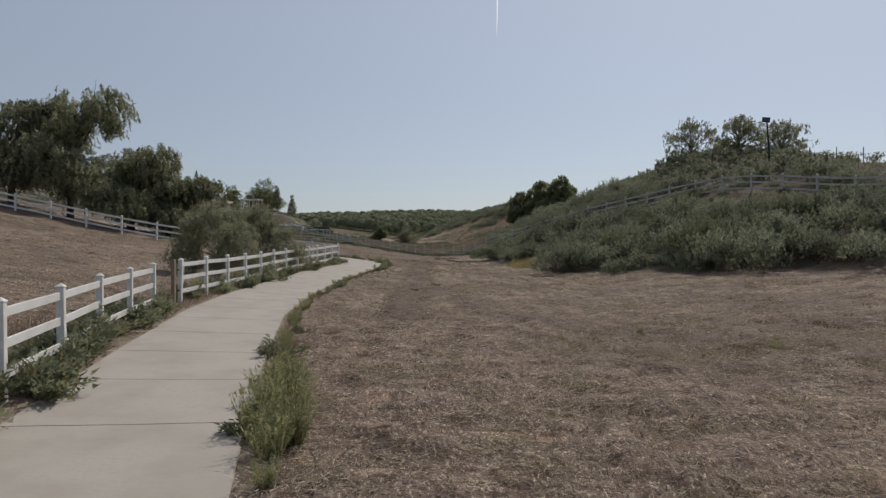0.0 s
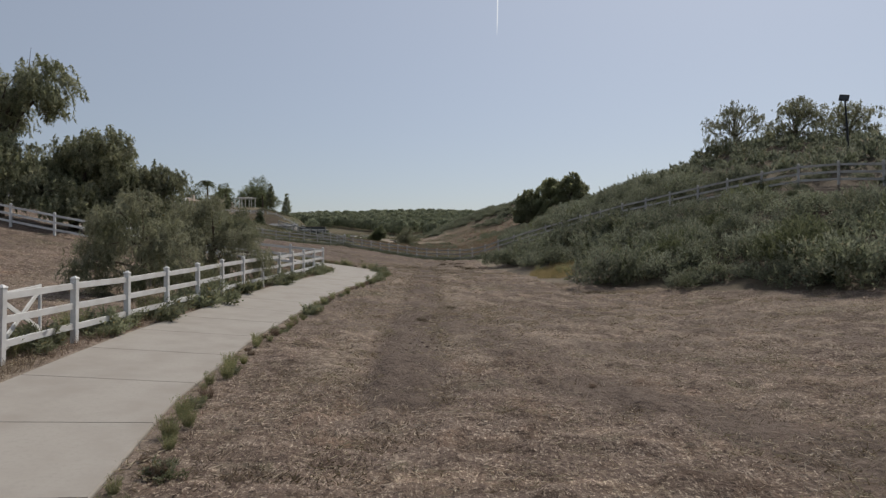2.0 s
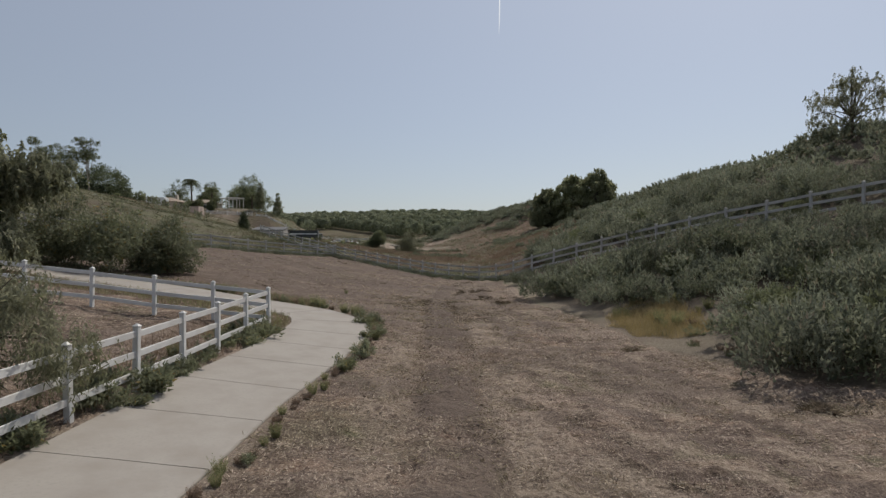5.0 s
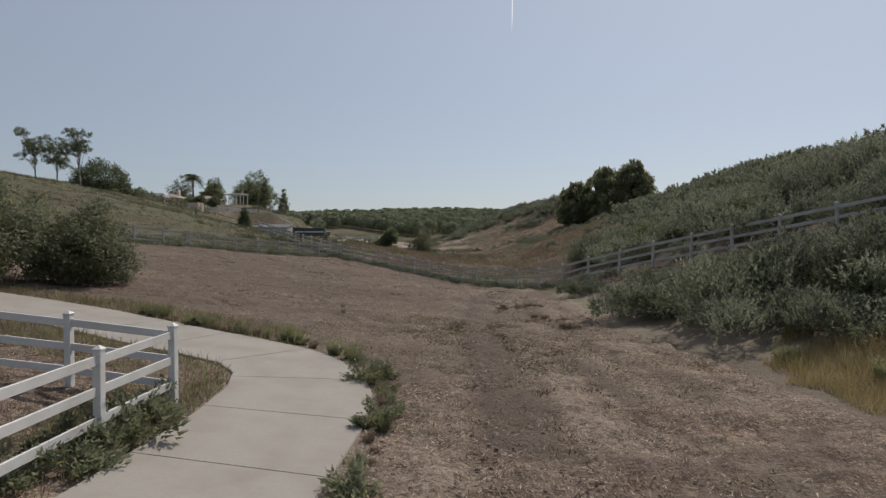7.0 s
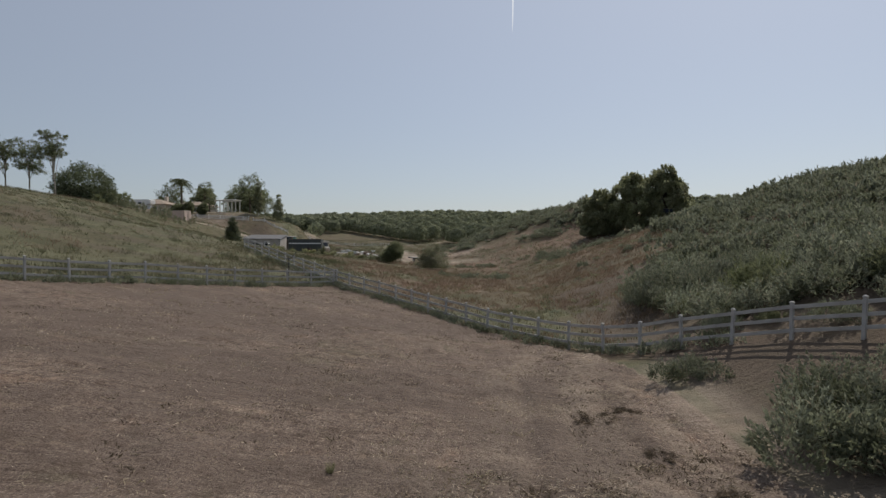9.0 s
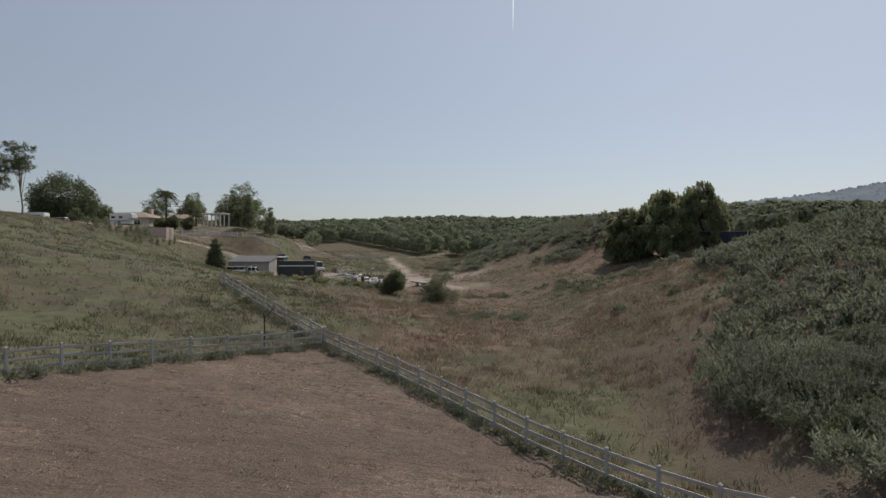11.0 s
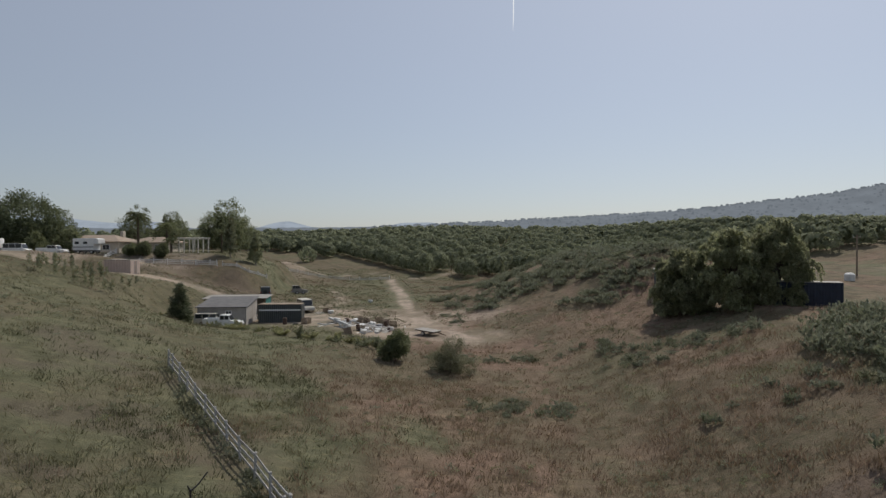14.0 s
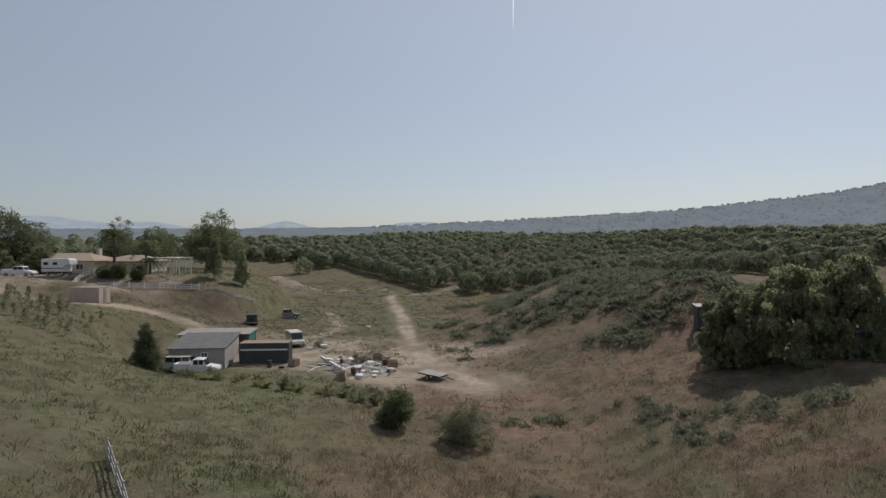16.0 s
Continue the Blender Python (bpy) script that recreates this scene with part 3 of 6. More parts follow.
    dirt = np.maximum(dirt, 0.4 * (1 - smooth(0.5, 1.7, line_gap(X, Y, [(3.8, 73), (3.9, 66), (4.6, 61), (6.2, 57), (7.6, 53)]) + 0.8 * (blur - 0.5))))
    masks["dirt"] = dirt * np.where(Y > 120, 0.45 + 0.6 * smooth(0.36, 0.56, fbm(X, Y, 2.6, 181.0)), 1.0)
    for key, val in masks.items():
        at = me.attributes.new(key, "FLOAT", "POINT")
        at.data.foreach_set("value", np.ascontiguousarray(val, np.float32).ravel())
    ob = new("ground", me)
    return tagged(ob, "mown brown field between grassy hillsides in a valley", "ground", kind="structure")


build_ground()

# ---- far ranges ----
# Emits its colour unlit; the air's haze is painted into that colour.
def haze_glow_material(name, color, bright, spots):
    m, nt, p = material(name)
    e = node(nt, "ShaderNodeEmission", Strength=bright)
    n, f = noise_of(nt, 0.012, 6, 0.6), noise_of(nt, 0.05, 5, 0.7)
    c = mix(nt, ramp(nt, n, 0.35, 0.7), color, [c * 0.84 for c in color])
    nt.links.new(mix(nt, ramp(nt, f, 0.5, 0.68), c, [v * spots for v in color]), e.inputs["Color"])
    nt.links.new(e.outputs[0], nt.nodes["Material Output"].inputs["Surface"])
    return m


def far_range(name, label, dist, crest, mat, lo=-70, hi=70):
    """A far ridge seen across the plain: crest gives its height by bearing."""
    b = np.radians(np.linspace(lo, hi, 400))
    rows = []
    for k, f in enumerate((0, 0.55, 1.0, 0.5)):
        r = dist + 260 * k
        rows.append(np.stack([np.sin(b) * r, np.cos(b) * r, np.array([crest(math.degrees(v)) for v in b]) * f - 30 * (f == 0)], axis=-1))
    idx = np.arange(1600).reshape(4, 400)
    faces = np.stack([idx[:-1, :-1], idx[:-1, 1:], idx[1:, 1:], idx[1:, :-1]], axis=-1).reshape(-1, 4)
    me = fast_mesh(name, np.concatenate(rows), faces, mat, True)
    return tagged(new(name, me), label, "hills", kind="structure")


def hump(b, at, wide, high):
    return high * math.exp(-((b - at) / wide) ** 2)


def blue_crest(b):
    v = 118 + hump(b, -34, 4, 72) + hump(b, -26.5, 3, 44) + hump(b, -15.4, 2.4, 54) + hump(b, -4.8, 2.2, 50) + hump(b, -9.8, 1.6, 24) + hump(b, -2.0, 1.6, 38)
    return v - 2.2 * max(0, b - 2) + 9 * float(vnoise(b, 3.0, 0.9))


def grey_crest(b):
    v = float(np.interp(b, [-60, -20, -6, 2, 10, 20, 26.7, 30, 33.5, 38, 46, 70], [70, 84, 92, 108, 122, 143, 168, 180, 204, 196, 170, 120]))
    return 1.2 * v + 5 * float(vnoise(b, 7.0, 0.35)) - 2.5 + 2.0 * float(vnoise(b, 1.0, 0.08))


def far_houses():
    """Pale houses strewn over the far hillside."""
    rng, bm = random.Random(8), bmesh.new()
    for _ in range(80):
        b, f = rng.uniform(-4, 44), rng.uniform(0.1, 0.95)
        r, a = 2300 + 230 * f, math.radians(b)
        z = -30 + f * (0.55 * grey_crest(b) + 30) * 230 / 260
        w = rng.uniform(6, 14)
        box(bm, (w, 9, rng.uniform(4, 7.5)), (math.sin(a) * r, math.cos(a) * r - 8, z + 2), Matrix.Rotation(-a, 4, "Z"))
    tagged(new("far_houses", finish("far_houses", bm, M_OLDWHITE)), "tiny pale houses on the far hillside", "houses", kind="stuff")


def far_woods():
    """Tree clumps over the far hillside and along its crest, haze painted into their glow."""
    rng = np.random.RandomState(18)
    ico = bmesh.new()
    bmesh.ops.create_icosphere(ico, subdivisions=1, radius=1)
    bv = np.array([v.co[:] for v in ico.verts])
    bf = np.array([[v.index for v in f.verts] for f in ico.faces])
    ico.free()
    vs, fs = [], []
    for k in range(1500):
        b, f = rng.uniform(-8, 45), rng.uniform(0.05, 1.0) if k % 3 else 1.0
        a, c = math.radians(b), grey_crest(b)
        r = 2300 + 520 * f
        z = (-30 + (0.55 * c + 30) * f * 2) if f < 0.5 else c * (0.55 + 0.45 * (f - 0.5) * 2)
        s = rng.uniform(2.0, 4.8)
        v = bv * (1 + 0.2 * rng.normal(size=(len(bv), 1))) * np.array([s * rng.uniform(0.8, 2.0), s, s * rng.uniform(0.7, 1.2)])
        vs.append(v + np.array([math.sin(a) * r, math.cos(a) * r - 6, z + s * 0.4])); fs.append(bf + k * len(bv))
    me = fast_mesh("far_woods", np.concatenate(vs), np.concatenate(fs), haze_glow_material("woods_haze_glow", (0.145, 0.164, 0.186), 1.0, 0.85))
    tagged(new("far_woods", me), "tree clumps on the far hillside, haze painted in", "trees", kind="stuff")


far_woods()
far_houses()
# Both ranges glow in blue and grey tones that stand in for haze.
far_range("far_mountains", "blue mountains on the horizon, haze painted in", 3400, blue_crest, haze_glow_material("blue_haze_glow", (0.34, 0.39, 0.455), 1.0, 0.97))
far_range("far_hills", "grey-green hills with scattered houses, haze painted in", 2300, grey_crest, haze_glow_material("grey_haze_glow", (0.188, 0.212, 0.24), 1.0, 0.82))


# ---- path ----
def build_path():
    road = empty("pavement", Matrix(), "pale concrete footpath of jointed slabs along a white fence", "path", kind="structure")
    pts = resample([(*p, 0) for p in PATH], 0.25)
    def frame_at(i):
        a, b = pts[max(i - 3, 0)], pts[min(i + 3, len(pts) - 1)]
        w = (b - a).normalized()
        return pts[i], Vector((w.y, -w.x, 0))
    per = 10
    for s in range(0, len(pts) - per, per):
        bm = bmesh.new()
        rows = []
        for i in range(s, s + per + 1, 2):
            p, side = frame_at(i)
            w = (frame_at(min(i + 1, len(pts) - 1))[0] - p).normalized()
            shift = w * (0.012 if i == s else -0.012 if i == s + per else 0)
            row = []
            for u, dz in ((-HALF, -0.16), (-HALF, 0.02), (-HALF + 0.02, 0.045), (0, 0.05), (HALF - 0.02, 0.045), (HALF, 0.02), (HALF, -0.16)):
                q = p + side * u + shift
                row.append(bm.verts.new((q.x, q.y, gz(q.x, q.y) + dz)))
            rows.append(row)
        for a, b in zip(rows, rows[1:]):
            for k in range(6):
                bm.faces.new((a[k], a[k + 1], b[k + 1], b[k]))
        bm.faces.new(rows[0][::-1])
        bm.faces.new(rows[-1])
        bmesh.ops.recalc_face_normals(bm, faces=bm.faces[:])
        part("slab", bm, M_CONCRETE, road)


build_path()


# ---- fences ----
POST_MESH, RAIL_MESH = {}, {}


def post_mesh(mat):
    if mat.name not in POST_MESH:
        bm = boxed((0.127, 0.127, 1.66), (0, 0, 0.63), None, 0.006)
        box(bm, (0.15, 0.15, 0.03), (0, 0, 1.445), None, 0.005)
        top = bmesh.ops.create_cone(bm, cap_ends=True, segments=4, radius1=0.1, radius2=0.015, depth=0.05,
                                    matrix=Matrix.Translation((0, 0, 1.483)) @ Matrix.Rotation(radians(45), 4, "Z"))
        POST_MESH[mat.name] = finish("post", bm, mat)
    return POST_MESH[mat.name]


def rail_mesh(mat):
    """A rail one metre long; its object is stretched to the span."""
    if mat.name not in RAIL_MESH:
        RAIL_MESH[mat.name] = finish("rail", boxed((1, 0.042, 0.14), (0.5, 0, 0), None, 0.004), mat)
    return RAIL_MESH[mat.name]


def fence(points, label, mat, span=2.44, heights=(0.38, 0.83, 1.28), wobble=0.012, seed=1, shrink=1.0, each=False):
    rng = random.Random(seed)
    whole = empty("fence", Matrix(), label, "fence", kind="structure")
    feet = [Vector((*p, 0)) for p in points] if each else resample([(*p, 0) for p in points], span)
    if (feet[-1] - Vector((*points[-1], 0))).length > 1.0:
        feet.append(Vector((*points[-1], 0)))
    tops = []
    for f in feet:
        p = Vector((f.x, f.y, gz(f.x, f.y)))
        o = part("post", post_mesh(mat), None, whole)
        lean = Matrix.Rotation(rng.gauss(0, wobble), 4, "X") @ Matrix.Rotation(rng.gauss(0, wobble), 4, "Y")
        k = feet.index(f)
        way = feet[min(k + 1, len(feet) - 1)] - feet[max(k - 1, 0)]
        o.matrix_world = Matrix.Translation(p) @ Matrix.Rotation(math.atan2(way.y, way.x), 4, "Z") @ lean @ Matrix.Diagonal((1, 1, shrink, 1))
        tops.append(o.matrix_world)
    for a, b in zip(tops, tops[1:]):
        for h in heights:
            p, q = a @ Vector((0, 0, h + rng.gauss(0, 0.006))), b @ Vector((0, 0, h + rng.gauss(0, 0.006)))
            o = part("rail", rail_mesh(mat), None, whole)
            w = q - p
            turn = Matrix.Rotation(math.atan2(w.y, w.x), 4, "Z") @ Matrix.Rotation(-math.atan2(w.z, math.hypot(w.x, w.y)), 4, "Y")
            o.matrix_world = Matrix.Translation(p) @ turn @ Matrix.Diagonal((w.length, 1, 1, 1))
    return whole


fence(FENCE_PATH, "white vinyl three-rail fence beside the concrete path", M_VINYL, seed=1, each=True)
fence(FENCE_GATE, "white vinyl three-rail fence overgrown with weeds", M_VINYL, seed=2, each=True)
fence(FENCE_TURN, "white vinyl three-rail fence turning below the pepper trees", M_VINYL, seed=3, each=True)
fence(FENCE_BACK, "weathered white rail fence at the top of the field", M_OLDWHITE, 2.5, seed=4, wobble=0.03)
fence(FENCE_SIDE, "weathered white rail fence climbing the brushy hill", M_OLDWHITE, seed=5, wobble=0.02, each=True)
fence(FENCE_HILL, "weathered white rail fence up the grassy slope", M_OLDWHITE, 2.5, seed=6, wobble=0.03)


# ---- plants ----
def sage(rng, wide, high, count, leaf=0.26, fat=0.36):
    """A sage bush: a low mound of several humps, set with upright plumes of small leaves."""
    chunks = []
    humps = [(0, 0, 1.0)] + [(rng.uniform(-0.5, 0.5) * wide, rng.uniform(-0.5, 0.5) * wide, rng.uniform(0.55, 0.9)) for _ in range(4)]
    per = count // len(humps)
    for hx, hy, k in humps:
        tufts = max(8, per // 16)
        u, d = ball_points(rng, tufts, 0.66)
        u[:, 2], d[:, 2] = np.abs(u[:, 2]), np.abs(d[:, 2])
        root = u * np.array([wide * 0.4 * k, wide * 0.4 * k, high * 0.72 * k]) + np.array([hx, hy, 0.0])
        axis = d * 0.75 + np.array([0, 0, 0.75]) + rng.normal(scale=0.22, size=(tufts, 3))
        axis /= np.linalg.norm(axis, axis=1, keepdims=True)
        tall = high * rng.uniform(0.18, 0.42, tufts)
        pick = rng.randint(tufts, size=per)
        along = rng.rand(per)
        base = root[pick] + axis[pick] * (tall[pick] * along)[:, None] + rng.normal(scale=0.07 * wide * 0.5, size=(per, 3)) * (1.1 - along)[:, None]
        base[:, 2] = np.maximum(base[:, 2], 0.01)
        way = axis[pick] + rng.normal(scale=0.5, size=(per, 3))
        chunks.append(sprigs(rng, base, way, leaf * rng.uniform(0.6, 1.3, per), leaf * fat * rng.uniform(0.7, 1.3, per)))
    return chunks


def on_brush(x, y):
    """Where the brush grows on the right-hand hill: 0 to 1."""
    foot = ~inside(x, y, FIELD)
    v = foot & (np.asarray(x) > 2) & (np.asarray(y) > 24) & (np.asarray(y) < 132)
    right = np.asarray(x) - table([(20, 14), (33, 16.6), (38, 11.6), (42, 9.2), (46, 9.4), (52, 9.9), (55, 8.2), (58, 6.5), (62, 5.4), (65, 5.0), (68, 4.7),
                                   (72, 6.5), (80, 8.5), (90, 7.8), (97, 10.6), (103, 14.0), (108, 17.4), (112, 20.0), (120, 19.0), (126, 20.0), (132, 19.6)], y, 1)
    bare = (np.asarray(x) > table([(24, 60), (40, 29.5), (52, 30.5), (60, 33), (66, 36), (75, 60)], y, 1)) & (np.asarray(y) < 72)
    below = (np.asarray(y) > 66) & (np.asarray(y) < 82) & (np.asarray(x) < table([(66, 10.8), (70.6, 8.0), (74.5, 5.3), (78, 2.7), (82, 0)], y, 1) + 0.3)
    return np.where(v & (right > 0) & ~bare & ~below, 1.0, 0.0)


def build_brush():
    rng = np.random.RandomState(11)
    kinds = []
    for k in range(6):
        w, h = rng.uniform(1.7, 2.5), rng.uniform(0.95, 1.45)
        mat = M_BRUSH2 if k == 5 else M_BRUSH
        kinds.append(leaf_mesh("sage_bush", mat, sage(rng, w, h, 5200, 0.115, 0.4)))
    low = [np.concatenate(sage(rng, rng.uniform(1.4, 2.2), rng.uniform(0.8, 1.3), 540, 0.25, 0.42)) for _ in range(6)]
    spots = []
    tries = rng.rand(26000, 2) * np.array([46, 112]) + np.array([3, 22])
    keep = on_brush(tries[:, 0], tries[:, 1]) > 0
    grid = {}
    for x, y in tries[keep]:
        gap = 1.8 if y < 80 else 1.3
        if y > 117 and float(vnoise(x, y, 5.0, 23.0)) < 0.4:
            continue
        c = (int(x // 2), int(y // 2))
        if any((x - a) ** 2 + (y - b) ** 2 < gap * gap for i in (-1, 0, 1) for j in (-1, 0, 1) for a, b in grid.get((c[0] + i, c[1] + j), ())):
            continue
        if y > 62 and float(line_gap(x, y, FENCE_SIDE)) < 1.7:
            continue
        if float(vnoise(x, y, 2.6, 2.0)) < 0.16:
            continue
        grid.setdefault(c, []).append((x, y))
        spots.append((x, y))
    spots += [(4.2, 71.0), (6.6, 66.0), (5.5, 64.4)]
    foot = np.array([float(line_gap(x, y, BRUSH_FOOT)) for x, y in spots])
    order = np.argsort(foot)
    far = []
    for rank, i in enumerate(order):
        x, y = spots[i]
        s, a = rng.uniform(0.7, 1.2), rng.uniform(0, 6.28)
        s *= 1.45 if foot[i] < 12 else 1.2
        if y > 69 and foot[i] < 2:
            s *= 0.9
        if float(line_gap(x, y, FENCE_SIDE[14:])) < 2.3:
            s *= 0.55
        if rank < 230:
            me = kinds[rng.randint(6)]
            ob = new("sage_bush", me)
            ob.matrix_world = Matrix.Translation((x, y, gz(x, y) - 0.05)) @ Matrix.Rotation(a, 4, "Z") @ Matrix.Diagonal((s, s, s * rng.uniform(0.8, 1.2), 1))
            tagged(ob, "yellow-green broom bush at the foot of the hill" if me == kinds[5] else "grey-green sage bush on the dry hillside",
                   "bush", "brush on the hillside")
        else:
            v = low[rng.randint(6)] * s
            c, sn = math.cos(a), math.sin(a)
            far.append(v @ np.array([[c, sn, 0], [-sn, c, 0], [0, 0, 1]]) + np.array([x, y, gz(x, y) - 0.05]))
    ob = new("hillside_brush", leaf_mesh("hillside_brush", M_BRUSH, far))
    tagged(ob, "grey-green sage brush covering the upper hillside", "brush", kind="stuff")


build_brush()


def weeping(rng, at, size, n, leaf, hang):
    """One clump of a weeping crown: sprays that arch outwards, hung with strands of narrow leaves."""
    sprays = max(6, n // 170)
    hub, out = ball_points(rng, sprays, 0.6)
    hub[:, 2] = hub[:, 2] * 0.85 + 0.1
    hub = hub * np.array(size) + np.array(at)
    strands = max(sprays, n // 18)
    own = rng.randint(sprays, size=strands)
    r = 0.1 + 0.13 * size[0]
    top = hub[own] + rng.normal(size=(strands, 3)) * np.array([r, r, 0.6 * r])
    long = hang * rng.uniform(0.3, 1.1, strands)
    lean = out[own] * np.array([0.3, 0.3, 0]) + rng.normal(scale=0.12, size=(strands, 3))
    pick = rng.randint(strands, size=n)
    f = rng.rand(n)
    base = top[pick] + lean[pick] * (long[pick] * f)[:, None] - np.array([0, 0, 1.0]) * (long[pick] * f)[:, None] + rng.normal(scale=0.035, size=(n, 3))
    base[:, 2] = np.maximum(base[:, 2], 0.2)
    way = rng.normal(scale=0.55, size=(n, 3)) + np.array([0, 0, -0.75])
    return sprigs(rng, base, way, leaf[0] * rng.uniform(0.6, 1.4, n), leaf[1] * rng.uniform(0.7, 1.4, n))


def tree(name, label, category, at, crown, trunk, mat, bark, seed, leaves=6000, leaf=(0.3, 0.09), droop=0.3, group="", shell=0.55, weep=0.0):
    """A tree: tapered trunk, limbs to each clump, and a crown of leaf sprays.
    crown: clumps (x, y, z, rx, ry, rz) from the foot; trunk: height and radius."""
    rng = np.random.RandomState(seed)
    x, y = at
    whole = empty(name, Matrix.Translation((x, y, gz(x, y) - 0.05)), label, category, group)
    bm = bmesh.new()
    th, tr = trunk
    bend = rng.uniform(-0.06, 0.06, 2) * th
    tube(bm, [(0, 0, -0.3), (0, 0, th * 0.25), (bend[0], bend[1], th * 0.65), (bend[0] * 0.4, bend[1] * 0.4, th)],
         [tr * 1.35, tr, tr * 0.8, tr * 0.55], 8)
    for cx, cy, cz, rx, ry, rz in crown:
        k = rng.uniform(0.35, 0.8)
        s = Vector((bend[0] * k, bend[1] * k, min(th * k, cz)))
        e = Vector((cx, cy, cz + 0.2 * rz))
        m = s.lerp(e, 0.5) + Vector((0, 0, 0.12 * (e - s).length))
        tube(bm, [s, m, e], [tr * 0.45, tr * 0.28, tr * 0.08], 5)
        for _ in range(3):
            d = Vector(rng.normal(size=3)).normalized()
            q = e + Vector((d.x * rx, d.y * ry, d.z * rz)) * 0.8
            tube(bm, [m.lerp(e, 0.6), q], [tr * 0.14, tr * 0.03], 4)
    part("trunk", bm, bark, whole)
    chunks = []
    vol = np.array([c[3] * c[4] + c[3] * c[5] for c in crown])
    if weep:
        for (cx, cy, cz, rx, ry, rz), n in zip(crown, (leaves * vol / vol.sum()).astype(int)):
            chunks.append(weeping(rng, (cx, cy, cz), (rx, ry, rz), n, leaf, weep))
        part("crown", leaf_mesh("crown", mat, chunks), None, whole)
        return whole
    for (cx, cy, cz, rx, ry, rz), n in zip(crown, (leaves * vol / vol.sum()).astype(int)):
        tw = max(6, n // 26)
        hub, out = ball_points(rng, tw, shell)
        hub = hub * np.array([rx, ry, rz]) + np.array([cx, cy, cz]) + rng.normal(scale=0.08 * rx, size=(tw, 3))
        pick = rng.randint(tw, size=n)
        spread = np.clip(rng.normal(size=(n, 3)), -1.7, 1.7) * (0.11 * (rx + rz) / 2 + 0.09)
        spread[:, 2] *= 0.8
        spread[:, 2] -= droop * np.minimum(np.abs(rng.normal(size=n)), 1.8) * rz * 0.45
        base = hub[pick] + spread
        base[:, 2] = np.maximum(base[:, 2], 0.25)
        way = out[pick] * 0.7 + rng.normal(scale=0.6, size=(n, 3)) + np.array([0, 0, -1.6 * droop])
        chunks.append(sprigs(rng, base, way, leaf[0] * rng.uniform(0.6, 1.4, n), leaf[1] * rng.uniform(0.7, 1.4, n)))
    part("crown", leaf_mesh("crown", mat, chunks), None, whole)
    return whole


def blob_crown(rng, wide, lo, hi, n, full=0.0):
    """Clumps that fill a rounded crown."""
    out = []
    for k in range(n):
        a, r = 2.4 * k + rng.uniform(-0.4, 0.4), math.sqrt((k + 0.5) / n)
        z = lo + (hi - lo) * (0.2 + 0.62 * rng.uniform(0, 1) ** (0.8 - 0.3 * full) * (1 - 0.5 * r * (1 - 0.7 * full)))
        s = wide * rng.uniform(0.24, 0.34) * (1 - 0.25 * full)
        if full:
            z = lo + (hi - lo) * (0.14 + 0.72 * (0.618 * k % 1))
        if k == 0:
            z = lo + (hi - lo) * 0.78
        out.append((math.cos(a) * r * wide * 0.36, math.sin(a) * r * wide * 0.36, z, s, s, (hi - lo) * rng.uniform(0.22, 0.3) * (1 - 0.3 * full)))
    return out


def dome_crown(rng, wide, hi):
    """Clumps in rings that drape a crown from its top down to the ground."""
    out = [(0, 0, hi * 0.84, wide * 0.2, wide * 0.2, hi * 0.14)]
    for z, r, n in ((0.16, 0.36, 8), (0.4, 0.38, 8), (0.62, 0.29, 6), (0.76, 0.16, 4)):
        for k in range(n):
            a = 6.283 * (k + rng.uniform(-0.3, 0.3)) / n + z * 9
            q = r * rng.uniform(0.8, 1.12)
            out.append((math.cos(a) * q * wide, math.sin(a) * q * wide, hi * (z + rng.uniform(-0.06, 0.06)), wide * rng.uniform(0.15, 0.2), wide * rng.uniform(0.15, 0.2), hi * rng.uniform(0.11, 0.16)))
    return out


R = random.Random(5)
PEP = "tall weeping pepper tree with drooping grey-green foliage"
for tx, ty, wide, lo, hi, n, seed in ((-32.4, 53.0, 9.4, 0.8, 11.9, 18, 21), (-37.5, 53, 9.5, 0.8, 9.6, 14, 22), (-27.4, 53.5, 8.0, 0.3, 7.6, 13, 23),
                                      (-23.8, 54.4, 6.4, 0.2, 5.6, 11, 24), (-45, 53, 9, 0.6, 7.8, 10, 25), (-50.0, 50, 7.0, 0.1, 6.0, 7, 26)):
    tree("pepper_tree", PEP, "tree", (tx, ty), blob_crown(R, wide, lo, hi, n, 0.85), (hi * 0.6, 0.28), M_PEPPER, M_BARK, seed, 48000, (0.26, 0.088), 0.42,
         "pepper trees behind the fence", weep=0.95)
YOUNG = [(-1.0, 0, 3.1, 0.8, 0.8, 0.75), (-1.7, 0.4, 2.1, 0.8, 0.9, 0.8), (-0.5, -0.6, 1.9, 0.8, 0.8, 0.8), (0.4, 0.3, 2.5, 0.7, 0.7, 0.7),
         (1.2, -0.2, 2.2, 0.75, 0.7, 0.7), (1.8, 0.1, 1.3, 0.7, 0.8, 0.7), (0.6, -0.8, 1.1, 0.8, 0.7, 0.7), (-1.5, -0.7, 1.0, 0.8, 0.7, 0.7),
         (-0.3, 0.5, 3.7, 0.55, 0.55, 0.5)]
for tx, ty, seed in ((-11.6, 31.6, 31), (-10.9, 36.6, 35)):
    tree("pepper_bush", "sprawling young pepper tree behind the white fence", "tree", (tx, ty), YOUNG, (2.6, 0.1),
         M_GREYPEP, M_BARK, seed, 27000, (0.15, 0.03), 0.8, "young pepper trees by the fence", weep=0.75)
